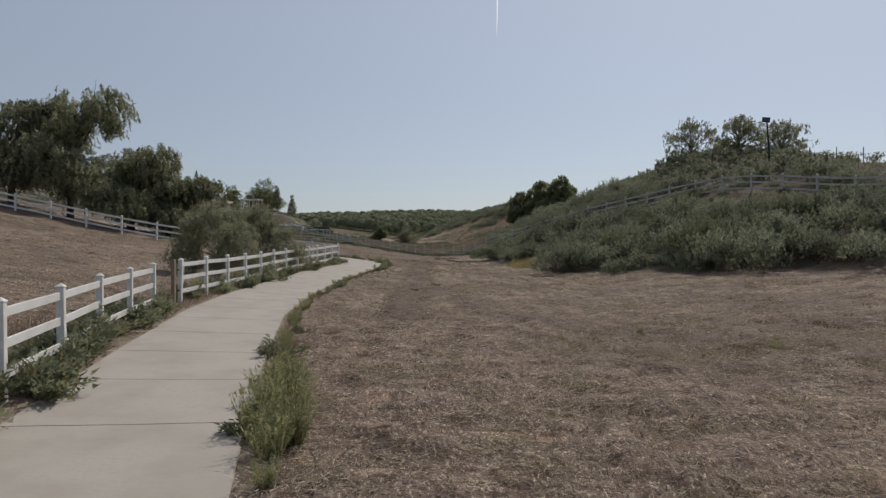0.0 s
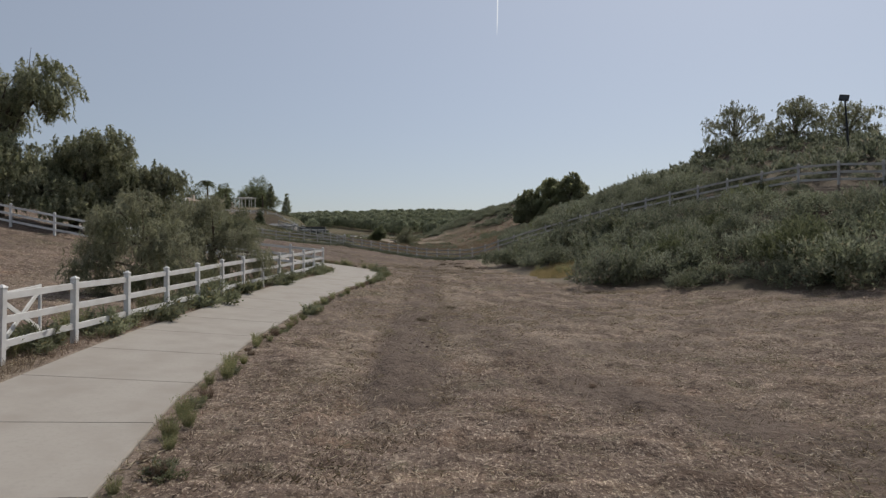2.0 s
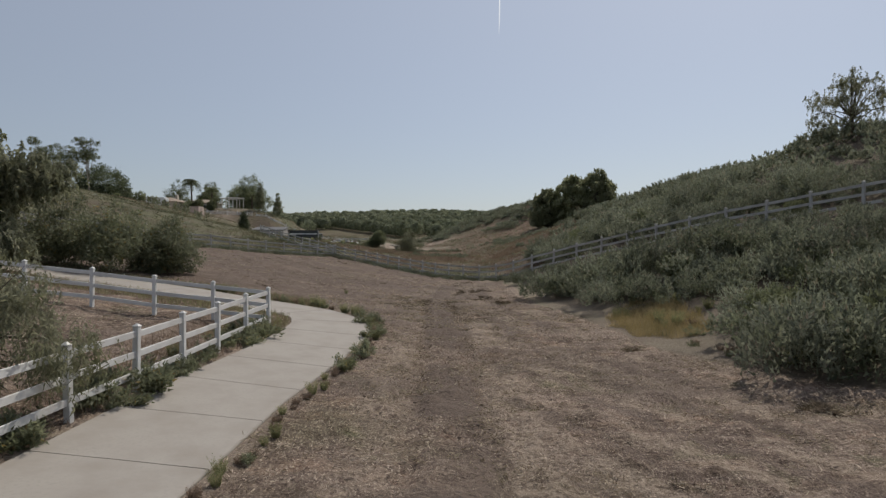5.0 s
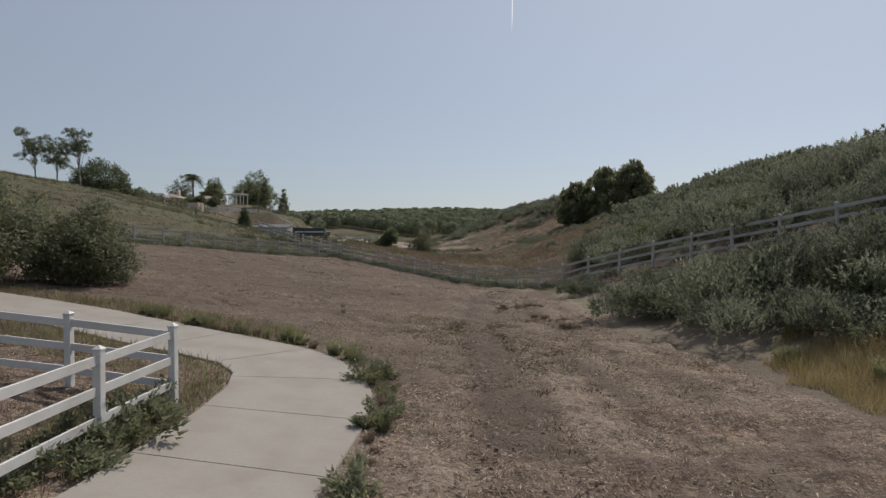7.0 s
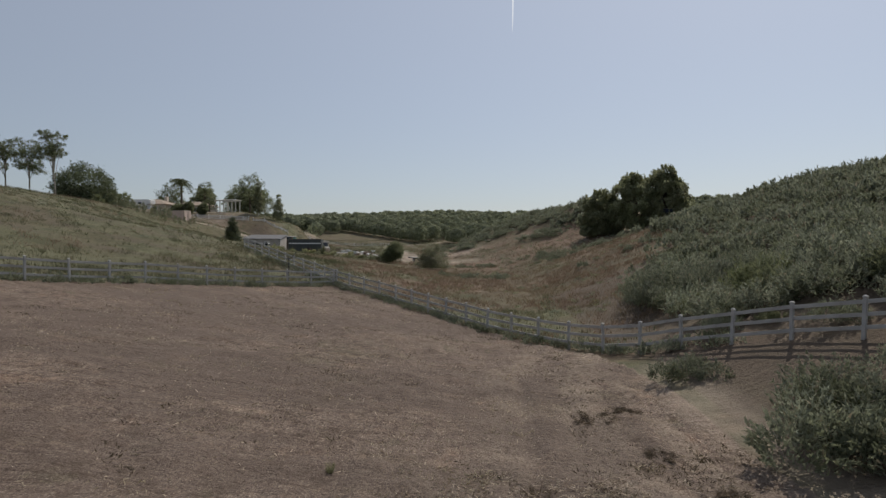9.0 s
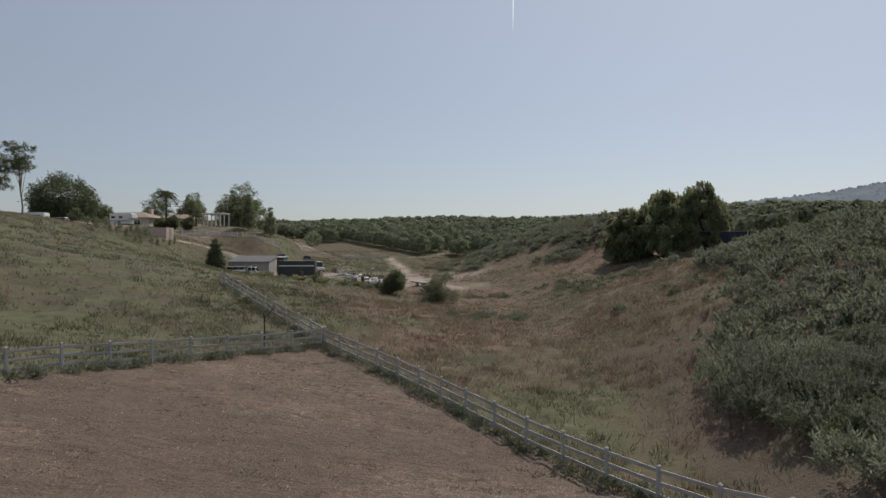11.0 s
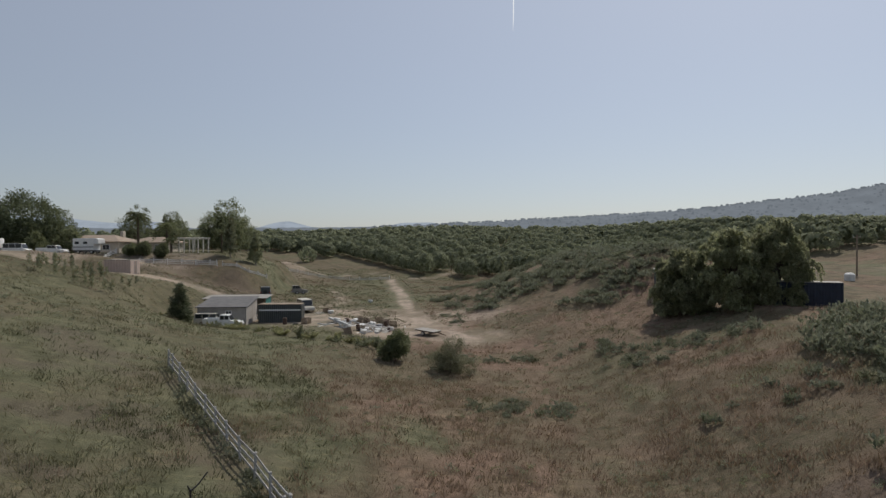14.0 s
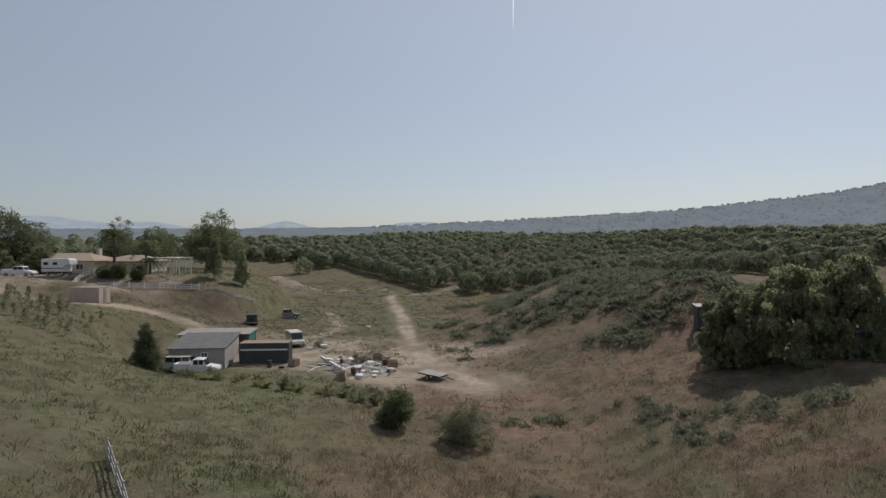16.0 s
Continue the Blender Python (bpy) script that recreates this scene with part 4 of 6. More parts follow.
for tx, ty, wide, hi, seed in ((-20.2, 58.9, 4.3, 3.7, 32), (-17.8, 60.7, 3.6, 3.3, 33), (-23.4, 59.4, 4.6, 4.0, 34)):
    tree("leafy_bush", "rounded leafy green bush beyond the bend of the path", "bush", (tx, ty), blob_crown(R, wide, 0.0, hi, 11), (1.6, 0.08),
         M_WEED, M_BARK, seed, 13000, (0.16, 0.075), 0.15, "bushes by the bend")
for tx, ty, wide, hi, seed in ((29.3, 72, 6.4, 5.4, 41), (31.4, 64.5, 5.0, 4.6, 42), (34.4, 62.0, 5.4, 4.4, 43)):
    tree("grey_tree", "sparse grey-green pepper tree on the hilltop", "tree", (tx, ty), dome_crown(R, wide, hi), (2.2, 0.14),
         M_GREYPEP, M_BARK, seed, 17000, (0.17, 0.05), 0.35, "trees on the right hilltop", weep=0.5)
for tx, ty, wide, hi, seed in ((18.8, 146.4, 6.2, 8.0, 51), (23.2, 143.7, 7.2, 9.4, 52), (27.6, 142.4, 6.6, 10.0, 53)):
    tree("pepper_tree", "dense dark weeping pepper tree beside a blue box", "tree", (tx, ty), dome_crown(R, wide * 1.1, hi), (hi * 0.55, 0.3),
         M_WEEP, M_BARK, seed, 46000, (0.36, 0.14), 0.5, "pepper trees by the blue box", shell=0.8, weep=1.1)
tree("round_tree", "dense dark round pine on the hilltop", "tree", (-104.6, 209), [(0, 0, 6.6, 6.6, 6.2, 6.2)] + [(5 * math.cos(a), 5 * math.sin(a), 5.2, 2.6, 2.6, 2.2) for a in (0.3, 1.3, 2.4, 3.3, 4.4, 5.4)], (5, 0.4),
     M_PINE, M_BARK, 61, 24000, (0.6, 0.25), 0.0, shell=0.86)
for tx, ty, hi, seed in ((-83.2, 165, 13.6, 62), (-87.6, 164, 10.6, 63), (-91.6, 163, 11.8, 64)):
    tree("eucalyptus", "tall thin eucalyptus with a tufted open crown", "tree", (tx, ty),
         [(R.uniform(-2.4, 2.4), R.uniform(-2.0, 2.0), hi * R.uniform(0.5, 1.0), 1.35, 1.35, 0.9) for _ in range(14)], (hi * 0.75, 0.15),
         M_LEAF, M_PALEBARK, seed, 5200, (0.35, 0.1), 0.35, "eucalyptus on the left crest")
tree("oak_tree", "broad grey-green eucalyptus behind the house", "tree", (-70.5, 238.6), blob_crown(R, 14, 2.5, 16, 11), (7, 0.4),
     M_LEAF, M_BARK, 65, 18000, (0.6, 0.2), 0.3)
tree("round_bush", "rounded green willow bush in the dry wash", "bush", (-14.3, 139.5), blob_crown(R, 3.3, 0, 3.2, 7), (1, 0.06), M_LEAF, M_BARK, 66, 9000, (0.26, 0.1), 0)
tree("twiggy_bush", "twiggy pale green bush in the dry wash", "bush", (-8.4, 136.6), blob_crown(R, 4.4, 0, 3.6, 7), (1.2, 0.06), M_GREYPEP, M_BARK, 67, 8000, (0.3, 0.05), 0)
tree("conifer", "dark young conifer beside the grey shed", "tree", (-43.6, 152.5), [(0, 0, z, r, r, 0.8) for z, r in ((0.9, 1.5), (1.9, 1.35), (2.9, 1.05), (3.9, 0.7), (4.6, 0.35))],
     (4.6, 0.12), M_PINE, M_BARK, 68, 8000, (0.3, 0.09), -0.1)
for tx, ty, hi, seed in ((-54, 198, 8.5, 71), (-49.5, 200, 7.0, 72)):
    tree("poplar", "slim young light green poplar beside the house", "tree", (tx, ty), [(0, 0, hi * f, r, r, hi * 0.16) for f, r in ((0.25, 1.3), (0.45, 1.3), (0.65, 1.0), (0.85, 0.55))],
         (hi * 0.9, 0.1), M_WEED, M_PALEBARK, seed, 4600, (0.3, 0.12), 0.0, "young poplars")


def skin(rng, p, n, length, width, loose=0.35):
    """Leaf clumps lying like shingles over a rounded crown: places, outward ways."""
    t = np.cross(n, rng.normal(size=n.shape))
    t /= np.linalg.norm(t, axis=1, keepdims=True) + 1e-9
    t = t + loose * rng.normal(size=n.shape)
    t /= np.linalg.norm(t, axis=1, keepdims=True) + 1e-9
    s = np.cross(n, t)
    L, W = np.asarray(length).reshape(-1, 1), np.asarray(width).reshape(-1, 1)
    v = np.stack([p - t * L * 0.5 - s * W * 0.4, p - t * L * 0.3 + s * W * 0.6, p + t * L * 0.6], axis=1)
    return v.reshape(-1, 3)


def build_orchard():
    rng = np.random.RandomState(3)
    def crowns(count, size):
        kinds = []
        for _ in range(8):
            d, n = ball_points(rng, count, 0.88)
            d[:, 2], n[:, 2] = np.where(d[:, 2] < -0.6, -d[:, 2], d[:, 2]), np.where(n[:, 2] < -0.6, -n[:, 2], n[:, 2])
            a, b = rng.rand(2) * 6
            lump = 1 + 0.13 * np.sin(d[:, :1] * 6 + a) * np.cos(d[:, 1:2] * 5 + b) + 0.09 * np.sin(d[:, 2:] * 8 + a) * np.cos(d[:, :1] * 9 + b)
            p = d * lump * np.array([2.2, 2.2, 2.3]) + np.array([0, 0, 2.1])
            kinds.append(skin(rng, p, n, size * rng.uniform(0.75, 1.25, count), size * rng.uniform(0.62, 1.05, count), 0.3))
        return kinds
    close, distant = crowns(420, 0.6), crowns(130, 1.1)
    out = []
    for block, ang in ((0, 33), (1, 20)):
        a = math.radians(ang)
        w, s = np.array([-math.sin(a), math.cos(a)]), np.array([math.cos(a), math.sin(a)])
        for i in range(-70, 110):
            for j in range(-90, 130):
                p = np.array([-20.0, 250.0]) + s * i * 7.6 + w * j * 3.0
                x, y = p + rng.normal(scale=0.25, size=2)
                if not (np.interp(x, (-75, -64, -50, -31, -23, -10, 20, 130), (325, 312, 299, 271, 257, 249, 246, 215)) < y < 428) or abs(x + 6) > (y - 50) * 0.74 + 8:
                    continue
                lane = np.interp(y, [246, 300, 380, 452], [-17, 6, 24, 40])
                if (block == 0) != (x < lane) or abs(x - lane) < 3.2:
                    continue
                k = rng.uniform(0.95, 1.3)
                v = (close if y < 318 and x < 70 else distant)[rng.randint(8)] * np.array([k, k, k * rng.uniform(0.9, 1.15)])
                t = rng.uniform(0, 6.28)
                c, sn = math.cos(t), math.sin(t)
                out.append(v @ np.array([[c, sn, 0], [-sn, c, 0], [0, 0, 1]]) + np.array([x, y, gz(x, y)]))
    ob = new("orchard", leaf_mesh("orchard", M_ORCH, out))
    tagged(ob, "dark green avocado orchard in rows over the far slope", "orchard", kind="stuff")


build_orchard()


# ---- buildings and yard ----
M_GLASS = plain("dark_glass", (0.03, 0.035, 0.04), 0.08, 0, 0.1)
M_WHITEPAINT = plain("white_paint", (0.72, 0.72, 0.71), 0.35, 0, 0.12, 1.5)
M_CREAM_SHADE = plain("cream_and_shaded_white", (0.56, 0.53, 0.46), 0.45, 0, 0.2, 1.5)
M_DARKPAINT = plain("dark_paint", (0.045, 0.05, 0.055), 0.35, 0, 0.2)
M_TYRE = plain("tyre_rubber", (0.025, 0.025, 0.025), 0.85)
M_STEEL = plain("steel", (0.45, 0.45, 0.45), 0.35, 0.8)
M_STUCCO = plain("stucco", (0.50, 0.44, 0.36), 0.9, 0, 0.15, 2, 0.01)
M_ROOF = plain("roof_tiles", (0.33, 0.26, 0.20), 0.9, 0, 0.3, 3, 0.02)
M_PINK = plain("pinkish_panel", (0.50, 0.40, 0.345), 0.8, 0, 0.15, 1.2)
M_GREYWALL = plain("grey_board", (0.36, 0.335, 0.31), 0.85, 0, 0.2, 1.4, 0.005)
M_GREYROOF = plain("felt_roof", (0.13, 0.128, 0.13), 0.9, 0, 0.3, 1.2)
M_TIN = plain("dull_tin", (0.29, 0.275, 0.25), 0.7, 0.2, 0.3, 1.2)
M_NAVY = plain("navy_paint", (0.022, 0.03, 0.05), 0.6, 0, 0.3, 1.5)
M_SLATE = plain("slate_paint", (0.06, 0.068, 0.066), 0.6, 0, 0.25, 1.2)
M_WOOD = plain("old_wood", (0.27, 0.21, 0.15), 0.85, 0, 0.4, 4, 0.004)
M_TEAL = plain("teal_tarp", (0.05, 0.22, 0.2), 0.6, 0, 0.2)
M_RUST = plain("rusty_metal", (0.13, 0.085, 0.065), 0.85, 0.2, 0.4, 4)
M_RED = plain("red_plastic", (0.3, 0.05, 0.04), 0.5)
M_BLACK = plain("black_metal", (0.03, 0.03, 0.032), 0.5, 0.4)
M_PLASTIC = plain("white_plastic", (0.66, 0.66, 0.64), 0.5, 0, 0.25, 2)


def stand(x, y, turn=0.0, dz=0.0):
    return Matrix.Translation((x, y, gz(x, y) + dz)) @ Matrix.Rotation(radians(turn), 4, "Z")


def opening(parent, at, size, normal_axis, name="window", glass=True):
    """A framed window or door on a wall: frame proud of the wall, pane set in."""
    w, h = size
    rot = Matrix() if normal_axis == "y" else Matrix.Rotation(radians(90), 4, "Z")
    bm = bmesh.new()
    for u, v, su, sv in ((-w / 2, 0, 0.08, h + 0.08), (w / 2, 0, 0.08, h + 0.08), (0, h / 2, w, 0.08), (0, -h / 2, w, 0.08), (0, 0, 0.05, h)):
        p = rot @ Vector((u, 0, v))
        box(bm, (su, 0.08, sv), Vector(at) + p, rot)
    f = part(name, bm, M_WHITEPAINT, parent)
    part("pane", boxed((w - 0.08, 0.03, h - 0.08), at, rot), M_GLASS, f)


def wheel(parent, x, y, r=0.36):
    bm = bmesh.new()
    bmesh.ops.create_cone(bm, cap_ends=True, segments=18, radius1=r, radius2=r, depth=0.24, matrix=Matrix.Translation((x, y, r)) @ Matrix.Rotation(radians(90), 4, "X"))
    bmesh.ops.bevel(bm, geom=[e for e in bm.edges if len(e.link_faces) == 2 and e.calc_face_angle() > 1], offset=0.04, segments=2, affect="EDGES")
    t = part("wheel", bm, M_TYRE, parent)
    bm = bmesh.new()
    bmesh.ops.create_cone(bm, cap_ends=True, segments=14, radius1=r * 0.6, radius2=r * 0.6, depth=0.26, matrix=Matrix.Translation((x, y, r)) @ Matrix.Rotation(radians(90), 4, "X"))
    part("rim", bm, M_STEEL, t)


def vehicle(name, label, category, m, paint, kind="pickup", size=(5.4, 1.85)):
    """A parked car: front towards +x. Kinds: pickup, suv, van, wagon."""
    whole = empty(name, m, label, category)
    L, W = size
    a, b = -L / 2, L / 2
    low = [(a, 0.42), (a, 0.98), (b - 1.25, 1.04), (b - 0.12, 0.9), (b, 0.75), (b, 0.42), (b - 0.5, 0.3), (a + 0.5, 0.3)]
    bm = prism(bmesh.new(), low, 1, -W / 2, W / 2)
    bmesh.ops.bevel(bm, geom=bm.edges[:], offset=0.05, segments=2, affect="EDGES")
    if kind == "pickup":
        for u, v, su, sv in ((a + 1.05, W / 2 - 0.06, 2.1, 0.12), (a + 1.05, -W / 2 + 0.06, 2.1, 0.12), (a + 0.06, 0, 0.12, W)):
            box(bm, (su, sv, 0.36), (u, v, 1.12), None, 0.02)
        c0, c1, top = a + 2.1, b - 1.2, 1.78
    elif kind == "van":
        c0, c1, top = a + 0.03, b - 0.75, 2.05
    else:
        c0, c1, top = a + 0.03, b - 1.25, 1.82
    part("body", bm, paint, whole)
    cab = [(c0, 0.97), (c0 + (0.06 if kind != "pickup" else 0.1), top), (c1 - 0.55, top), (c1, 0.97)]
    bm = prism(bmesh.new(), cab, 1, -W / 2 + 0.07, W / 2 - 0.07)
    bmesh.ops.bevel(bm, geom=bm.edges[:], offset=0.05, segments=2, affect="EDGES")
    cabin = part("cabin", bm, paint, whole)
    for s in (-1, 1):
        y = s * (W / 2 - 0.07)
        span = c1 - 0.5 - c0
        for k in range(2 if kind == "pickup" else 3):
            n = 2 if kind == "pickup" else 3
            u0, u1 = c0 + 0.2 + span * k / n, c0 + 0.12 + span * (k + 1) / n
            part("window", boxed((u1 - u0, 0.02, top - 1.26), ((u0 + u1) / 2, y, (top + 1.1) / 2 + 0.02), None, 0.008), M_GLASS, cabin)
    sl = math.atan2(0.55, top - 0.97)
    part("windscreen", boxed((0.03, W - 0.34, (top - 1.05) * 0.95), (c1 - 0.25, 0, (top + 0.97) / 2), Matrix.Rotation(-sl, 4, "Y"), 0.008), M_GLASS, cabin)
    part("rear_window", boxed((0.03, W - 0.5, 0.42), (c0 + 0.04, 0, top - 0.36), Matrix.Rotation(0.06, 4, "Y"), 0.008), M_GLASS, cabin)
    for s in (-1, 1):
        part("headlight", boxed((0.06, 0.3, 0.16), (b - 0.02, s * (W / 2 - 0.27), 0.72), None, 0.02), M_STEEL, whole)
        part("tail_light", boxed((0.05, 0.16, 0.28), (a + 0.0, s * (W / 2 - 0.14), 0.82), None, 0.01), M_RED, whole)
        wheel(whole, a + 1.0, s * (W / 2 - 0.1))
        wheel(whole, b - 0.95, s * (W / 2 - 0.1))
    part("bumper", boxed((0.14, W - 0.05, 0.2), (b + 0.02, 0, 0.5), None, 0.04), M_STEEL, whole)
    part("bumper", boxed((0.14, W - 0.05, 0.2), (a - 0.02, 0, 0.5), None, 0.04), M_STEEL, whole)
    if kind == "suv":
        bm = bmesh.new()
        bmesh.ops.create_cone(bm, cap_ends=True, segments=16, radius1=0.36, radius2=0.36, depth=0.22, matrix=Matrix.Translation((a - 0.16, 0, 0.98)) @ Matrix.Rotation(radians(90), 4, "Y"))
        part("spare_wheel", bm, M_TYRE, whole)
    return whole


def container(name, label, m, size, paint, roof, stripe=None):
    """A corrugated steel box, long side along x."""
    L, W, H = size
    whole = empty(name, m, label, "container")
    n = int(L / 0.28)
    out = []
    for k in range(n):
        u = -L / 2 + L * k / n
        out += [(u, 0.0), (u + L / n * 0.35, 0.0), (u + L / n * 0.5, 0.04), (u + L / n * 0.85, 0.04)]
    outline = [(u, -W / 2 + v) for u, v in out] + [(L / 2, -W / 2)] + [(-u, W / 2 - v) for u, v in out] + [(-L / 2, W / 2)]
    bm = bmesh.new()
    lo = [bm.verts.new((u, v, 0.1)) for u, v in outline]
    hi = [bm.verts.new((u, v, H - 0.05)) for u, v in outline]
    for k in range(len(lo)):
        bm.faces.new((lo[k], lo[(k + 1) % len(lo)], hi[(k + 1) % len(lo)], hi[k]))
    bm.faces.new(hi)
    bmesh.ops.recalc_face_normals(bm, faces=bm.faces[:])
    part("wall", bm, paint, whole)
    part("roof", boxed((L + 0.06, W + 0.06, 0.07), (0, 0, H - 0.02), None, 0.01), roof, whole)
    part("base_frame", boxed((L + 0.02, W + 0.02, 0.14), (0, 0, 0.05), None, 0.01), paint, whole)
    for su in (-1, 1):
        for sv in (-1, 1):
            part("corner_post", boxed((0.12, 0.12, H - 0.05), (su * (L / 2 - 0.03), sv * (W / 2 - 0.03), H / 2), None, 0.01), paint, whole)
    for s in (-1, 1):
        d = part("door", boxed((0.05, W / 2 - 0.1, H - 0.35), (L / 2 + 0.025, s * W / 4, H / 2), None, 0.01), paint, whole)
        part("lock_rod", boxed((0.04, 0.04, H - 0.4), (L / 2 + 0.07, s * 0.25, H / 2)), M_STEEL, d)
    if stripe:
        part("stripe", boxed((L * 0.98, 0.02, 0.22), (0, -W / 2 - 0.012, H * 0.68)), stripe, whole, "pale painted stripe")
    return whole


def hip_roof(bm, L, W, z, rise, over=0.5):
    l, w = L / 2 + over, W / 2 + over
    r = max(0.05, L / 2 - W / 2)
    v = [bm.verts.new(p) for p in ((-l, -w, z), (l, -w, z), (l, w, z), (-l, w, z), (-r, 0, z + rise), (r, 0, z + rise),
                                   (-l, -w, z - 0.15), (l, -w, z - 0.15), (l, w, z - 0.15), (-l, w, z - 0.15))]
    for f in ((0, 1, 5, 4), (1, 2, 5), (2, 3, 4, 5), (3, 0, 4), (6, 7, 1, 0), (7, 8, 2, 1), (8, 9, 3, 2), (9, 6, 0, 3), (9, 8, 7, 6)):
        bm.faces.new([v[i] for i in f])
    bmesh.ops.recalc_face_normals(bm, faces=bm.faces[:])
    return bm


def build_house():
    house = empty("house", stand(-87, 208, -6), "low ranch house with a tan hipped roof on a hilltop pad", "house")
    part("wall", boxed((15, 8, 2.8), (0, 0, 1.3), None, 0.02), M_STUCCO, house)
    part("wall", boxed((10, 6.5, 2.6), (11.5, 3, 1.2), None, 0.02), M_STUCCO, house)
    part("roof", hip_roof(bmesh.new(), 15, 8, 2.72, 1.5), M_ROOF, house)
    wing = part("roof", hip_roof(bmesh.new(), 10, 6.5, 2.55, 1.2), M_ROOF, house)
    wing.location = (11.5, 3, 0)
    part("chimney", boxed((0.7, 0.9, 1.8), (4.5, 1.6, 4.2), None, 0.02), M_STUCCO, house)
    for u in (-5.5, -2.5, 4.5):
        opening(house, (u, -4.03, 1.5), (1.6, 1.1), "y")
    opening(house, (1.4, -4.03, 1.15), (1.0, 2.05), "y", "door")
    opening(house, (10, -0.28, 1.4), (2.2, 1.3), "y")
    opening(house, (14, -0.28, 1.4), (1.4, 1.1), "y")


build_house()



def build_hut():
    h = empty("hut", stand(20.3, 156.3, -12), "dark slate hut with a pale flat roof under the pepper trees", "shed")
    part("wall", boxed((3.0, 2.6, 2.6), (0, 0, 1.2), None, 0.02), M_SLATE, h)
    part("roof", boxed((3.3, 2.9, 0.1), (0, 0, 2.56), Matrix.Rotation(0.04, 4, "X"), 0.01), M_TIN, h)
    part("door", boxed((0.9, 0.05, 1.95), (-0.4, -1.32, 1.0), None, 0.01), M_DARKPAINT, h)


build_hut()


def build_pergola():
    # White pergola in the duller cream, which puts its shade into the colour.
    p = empty("pergola", stand(-62.2, 199.5, -22), "white flat-topped pergola on the terrace", "pergola")
    for u in (-2.6, -1.2, 1.2, 2.6):
        for v in (-1.4, 1.4):
            part("post", boxed((0.2, 0.2, 2.9), (u, v, 1.4), None, 0.01), M_CREAM_SHADE, p)
    for v in (-1.4, 1.4):
        part("beam", boxed((6.0, 0.14, 0.24), (0, v, 2.93), None, 0.01), M_CREAM_SHADE, p)
    for k in range(13):
        part("slat", boxed((0.06, 3.4, 0.14), (-2.8 + k * 0.466, 0, 3.12), None, 0.005), M_CREAM_SHADE, p)


build_pergola()
container("storage_box", "pinkish tan panelled storage box below the terrace", stand(-64.2, 176, -8, -0.1), (4.9, 2.4, 2.6), M_PINK, M_TIN)
container("shipping_container", "dark slate shipping container with a pale stripe and tan roof", stand(-33.3, 162.8, 4), (6.1, 2.44, 2.6), M_SLATE, M_WOOD, M_WHITEPAINT)
container("shipping_container", "navy blue shipping container half under pepper trees", stand(30.1, 140.9, -24), (6.1, 2.44, 2.5), M_NAVY, M_TIN)


def build_barn():
    b = empty("shed", stand(-40.6, 161.5, 6), "grey boarded shed with a sloping felt roof in the yard", "shed")
    for k in range(28):
        part("board", boxed((0.235, 0.03, 2.5), (-3.3 + 0.1175 + k * 0.2357, -3.5, 1.25), None, 0.006), M_GREYWALL, b)
    part("wall", boxed((6.55, 6.9, 2.5), (0, -0.02, 1.25)), M_GREYWALL, b)
    prof = [(-3.5, 2.5), (3.5, 2.5), (3.5, 3.3)]
    part("gable", prism(bmesh.new(), prof, 0, -3.25, 3.25), M_GREYWALL, b)
    rl = math.atan2(0.85, 7.4)
    part("roof", boxed((7.0, 7.7, 0.1), (0, -0.05, 2.98), Matrix.Rotation(rl, 4, "X"), 0.01), M_GREYROOF, b)
    opening(b, (0.9, -3.54, 1.45), (0.75, 1.1), "y")
    lean = empty("lean_to", stand(-41.6, 168.2, 6), "long low lean-to with a pale tin roof", "shed")
    for u in (-4.4, -1.5, 1.5, 4.4):
        for v in (-2.2, 2.2):
            part("post", boxed((0.14, 0.14, 3.0), (u, v, 1.45)), M_WOOD, lean)
    part("back_wall", boxed((9.2, 0.06, 2.6), (0, 2.25, 1.3)), M_GREYWALL, lean)
    part("roof", boxed((9.6, 5.2, 0.08), (0, 0, 3.1), Matrix.Rotation(radians(2), 4, "X"), 0.01), M_TIN, lean)
    part("tarp", boxed((0.05, 3.8, 1.5), (4.5, 0, 2.2), Matrix.Rotation(radians(8), 4, "Y")), M_TEAL, lean, "teal plastic tarp")


build_barn()

vehicle("pickup_truck", "white pickup truck parked in front of the grey shed", "truck", stand(-39.1, 155.6, 4), M_WHITEPAINT, "pickup", (5.0, 1.8))
vehicle("station_wagon", "cream station wagon parked against the shed", "car", stand(-41.2, 157.2, 5), M_CREAM_SHADE, "wagon", (4.6, 1.75))
vehicle("off_roader", "dark off-roader with a spare wheel on its tailgate", "car", stand(-43.6, 188, 106), M_DARKPAINT, "suv", (4.3, 1.85))
vehicle("old_truck", "old cream van parked on the dirt yard", "van", stand(-33, 175.5, -62), M_CREAM_SHADE, "van", (4.9, 1.95))
vehicle("farm_car", "small dull grey car parked below the terrace bank", "car", stand(-40.4, 200.5, 20), M_TIN, "wagon", (3.2, 1.6))
vehicle("pickup_truck", "white pickup truck parked on the house drive", "truck", stand(-89.8, 196.3, 2), M_WHITEPAINT, "pickup", (5.6, 1.95))
vehicle("white_van", "white van parked on the hilltop", "van", stand(-95.0, 193.5, 3), M_WHITEPAINT, "van", (4.9, 1.9))


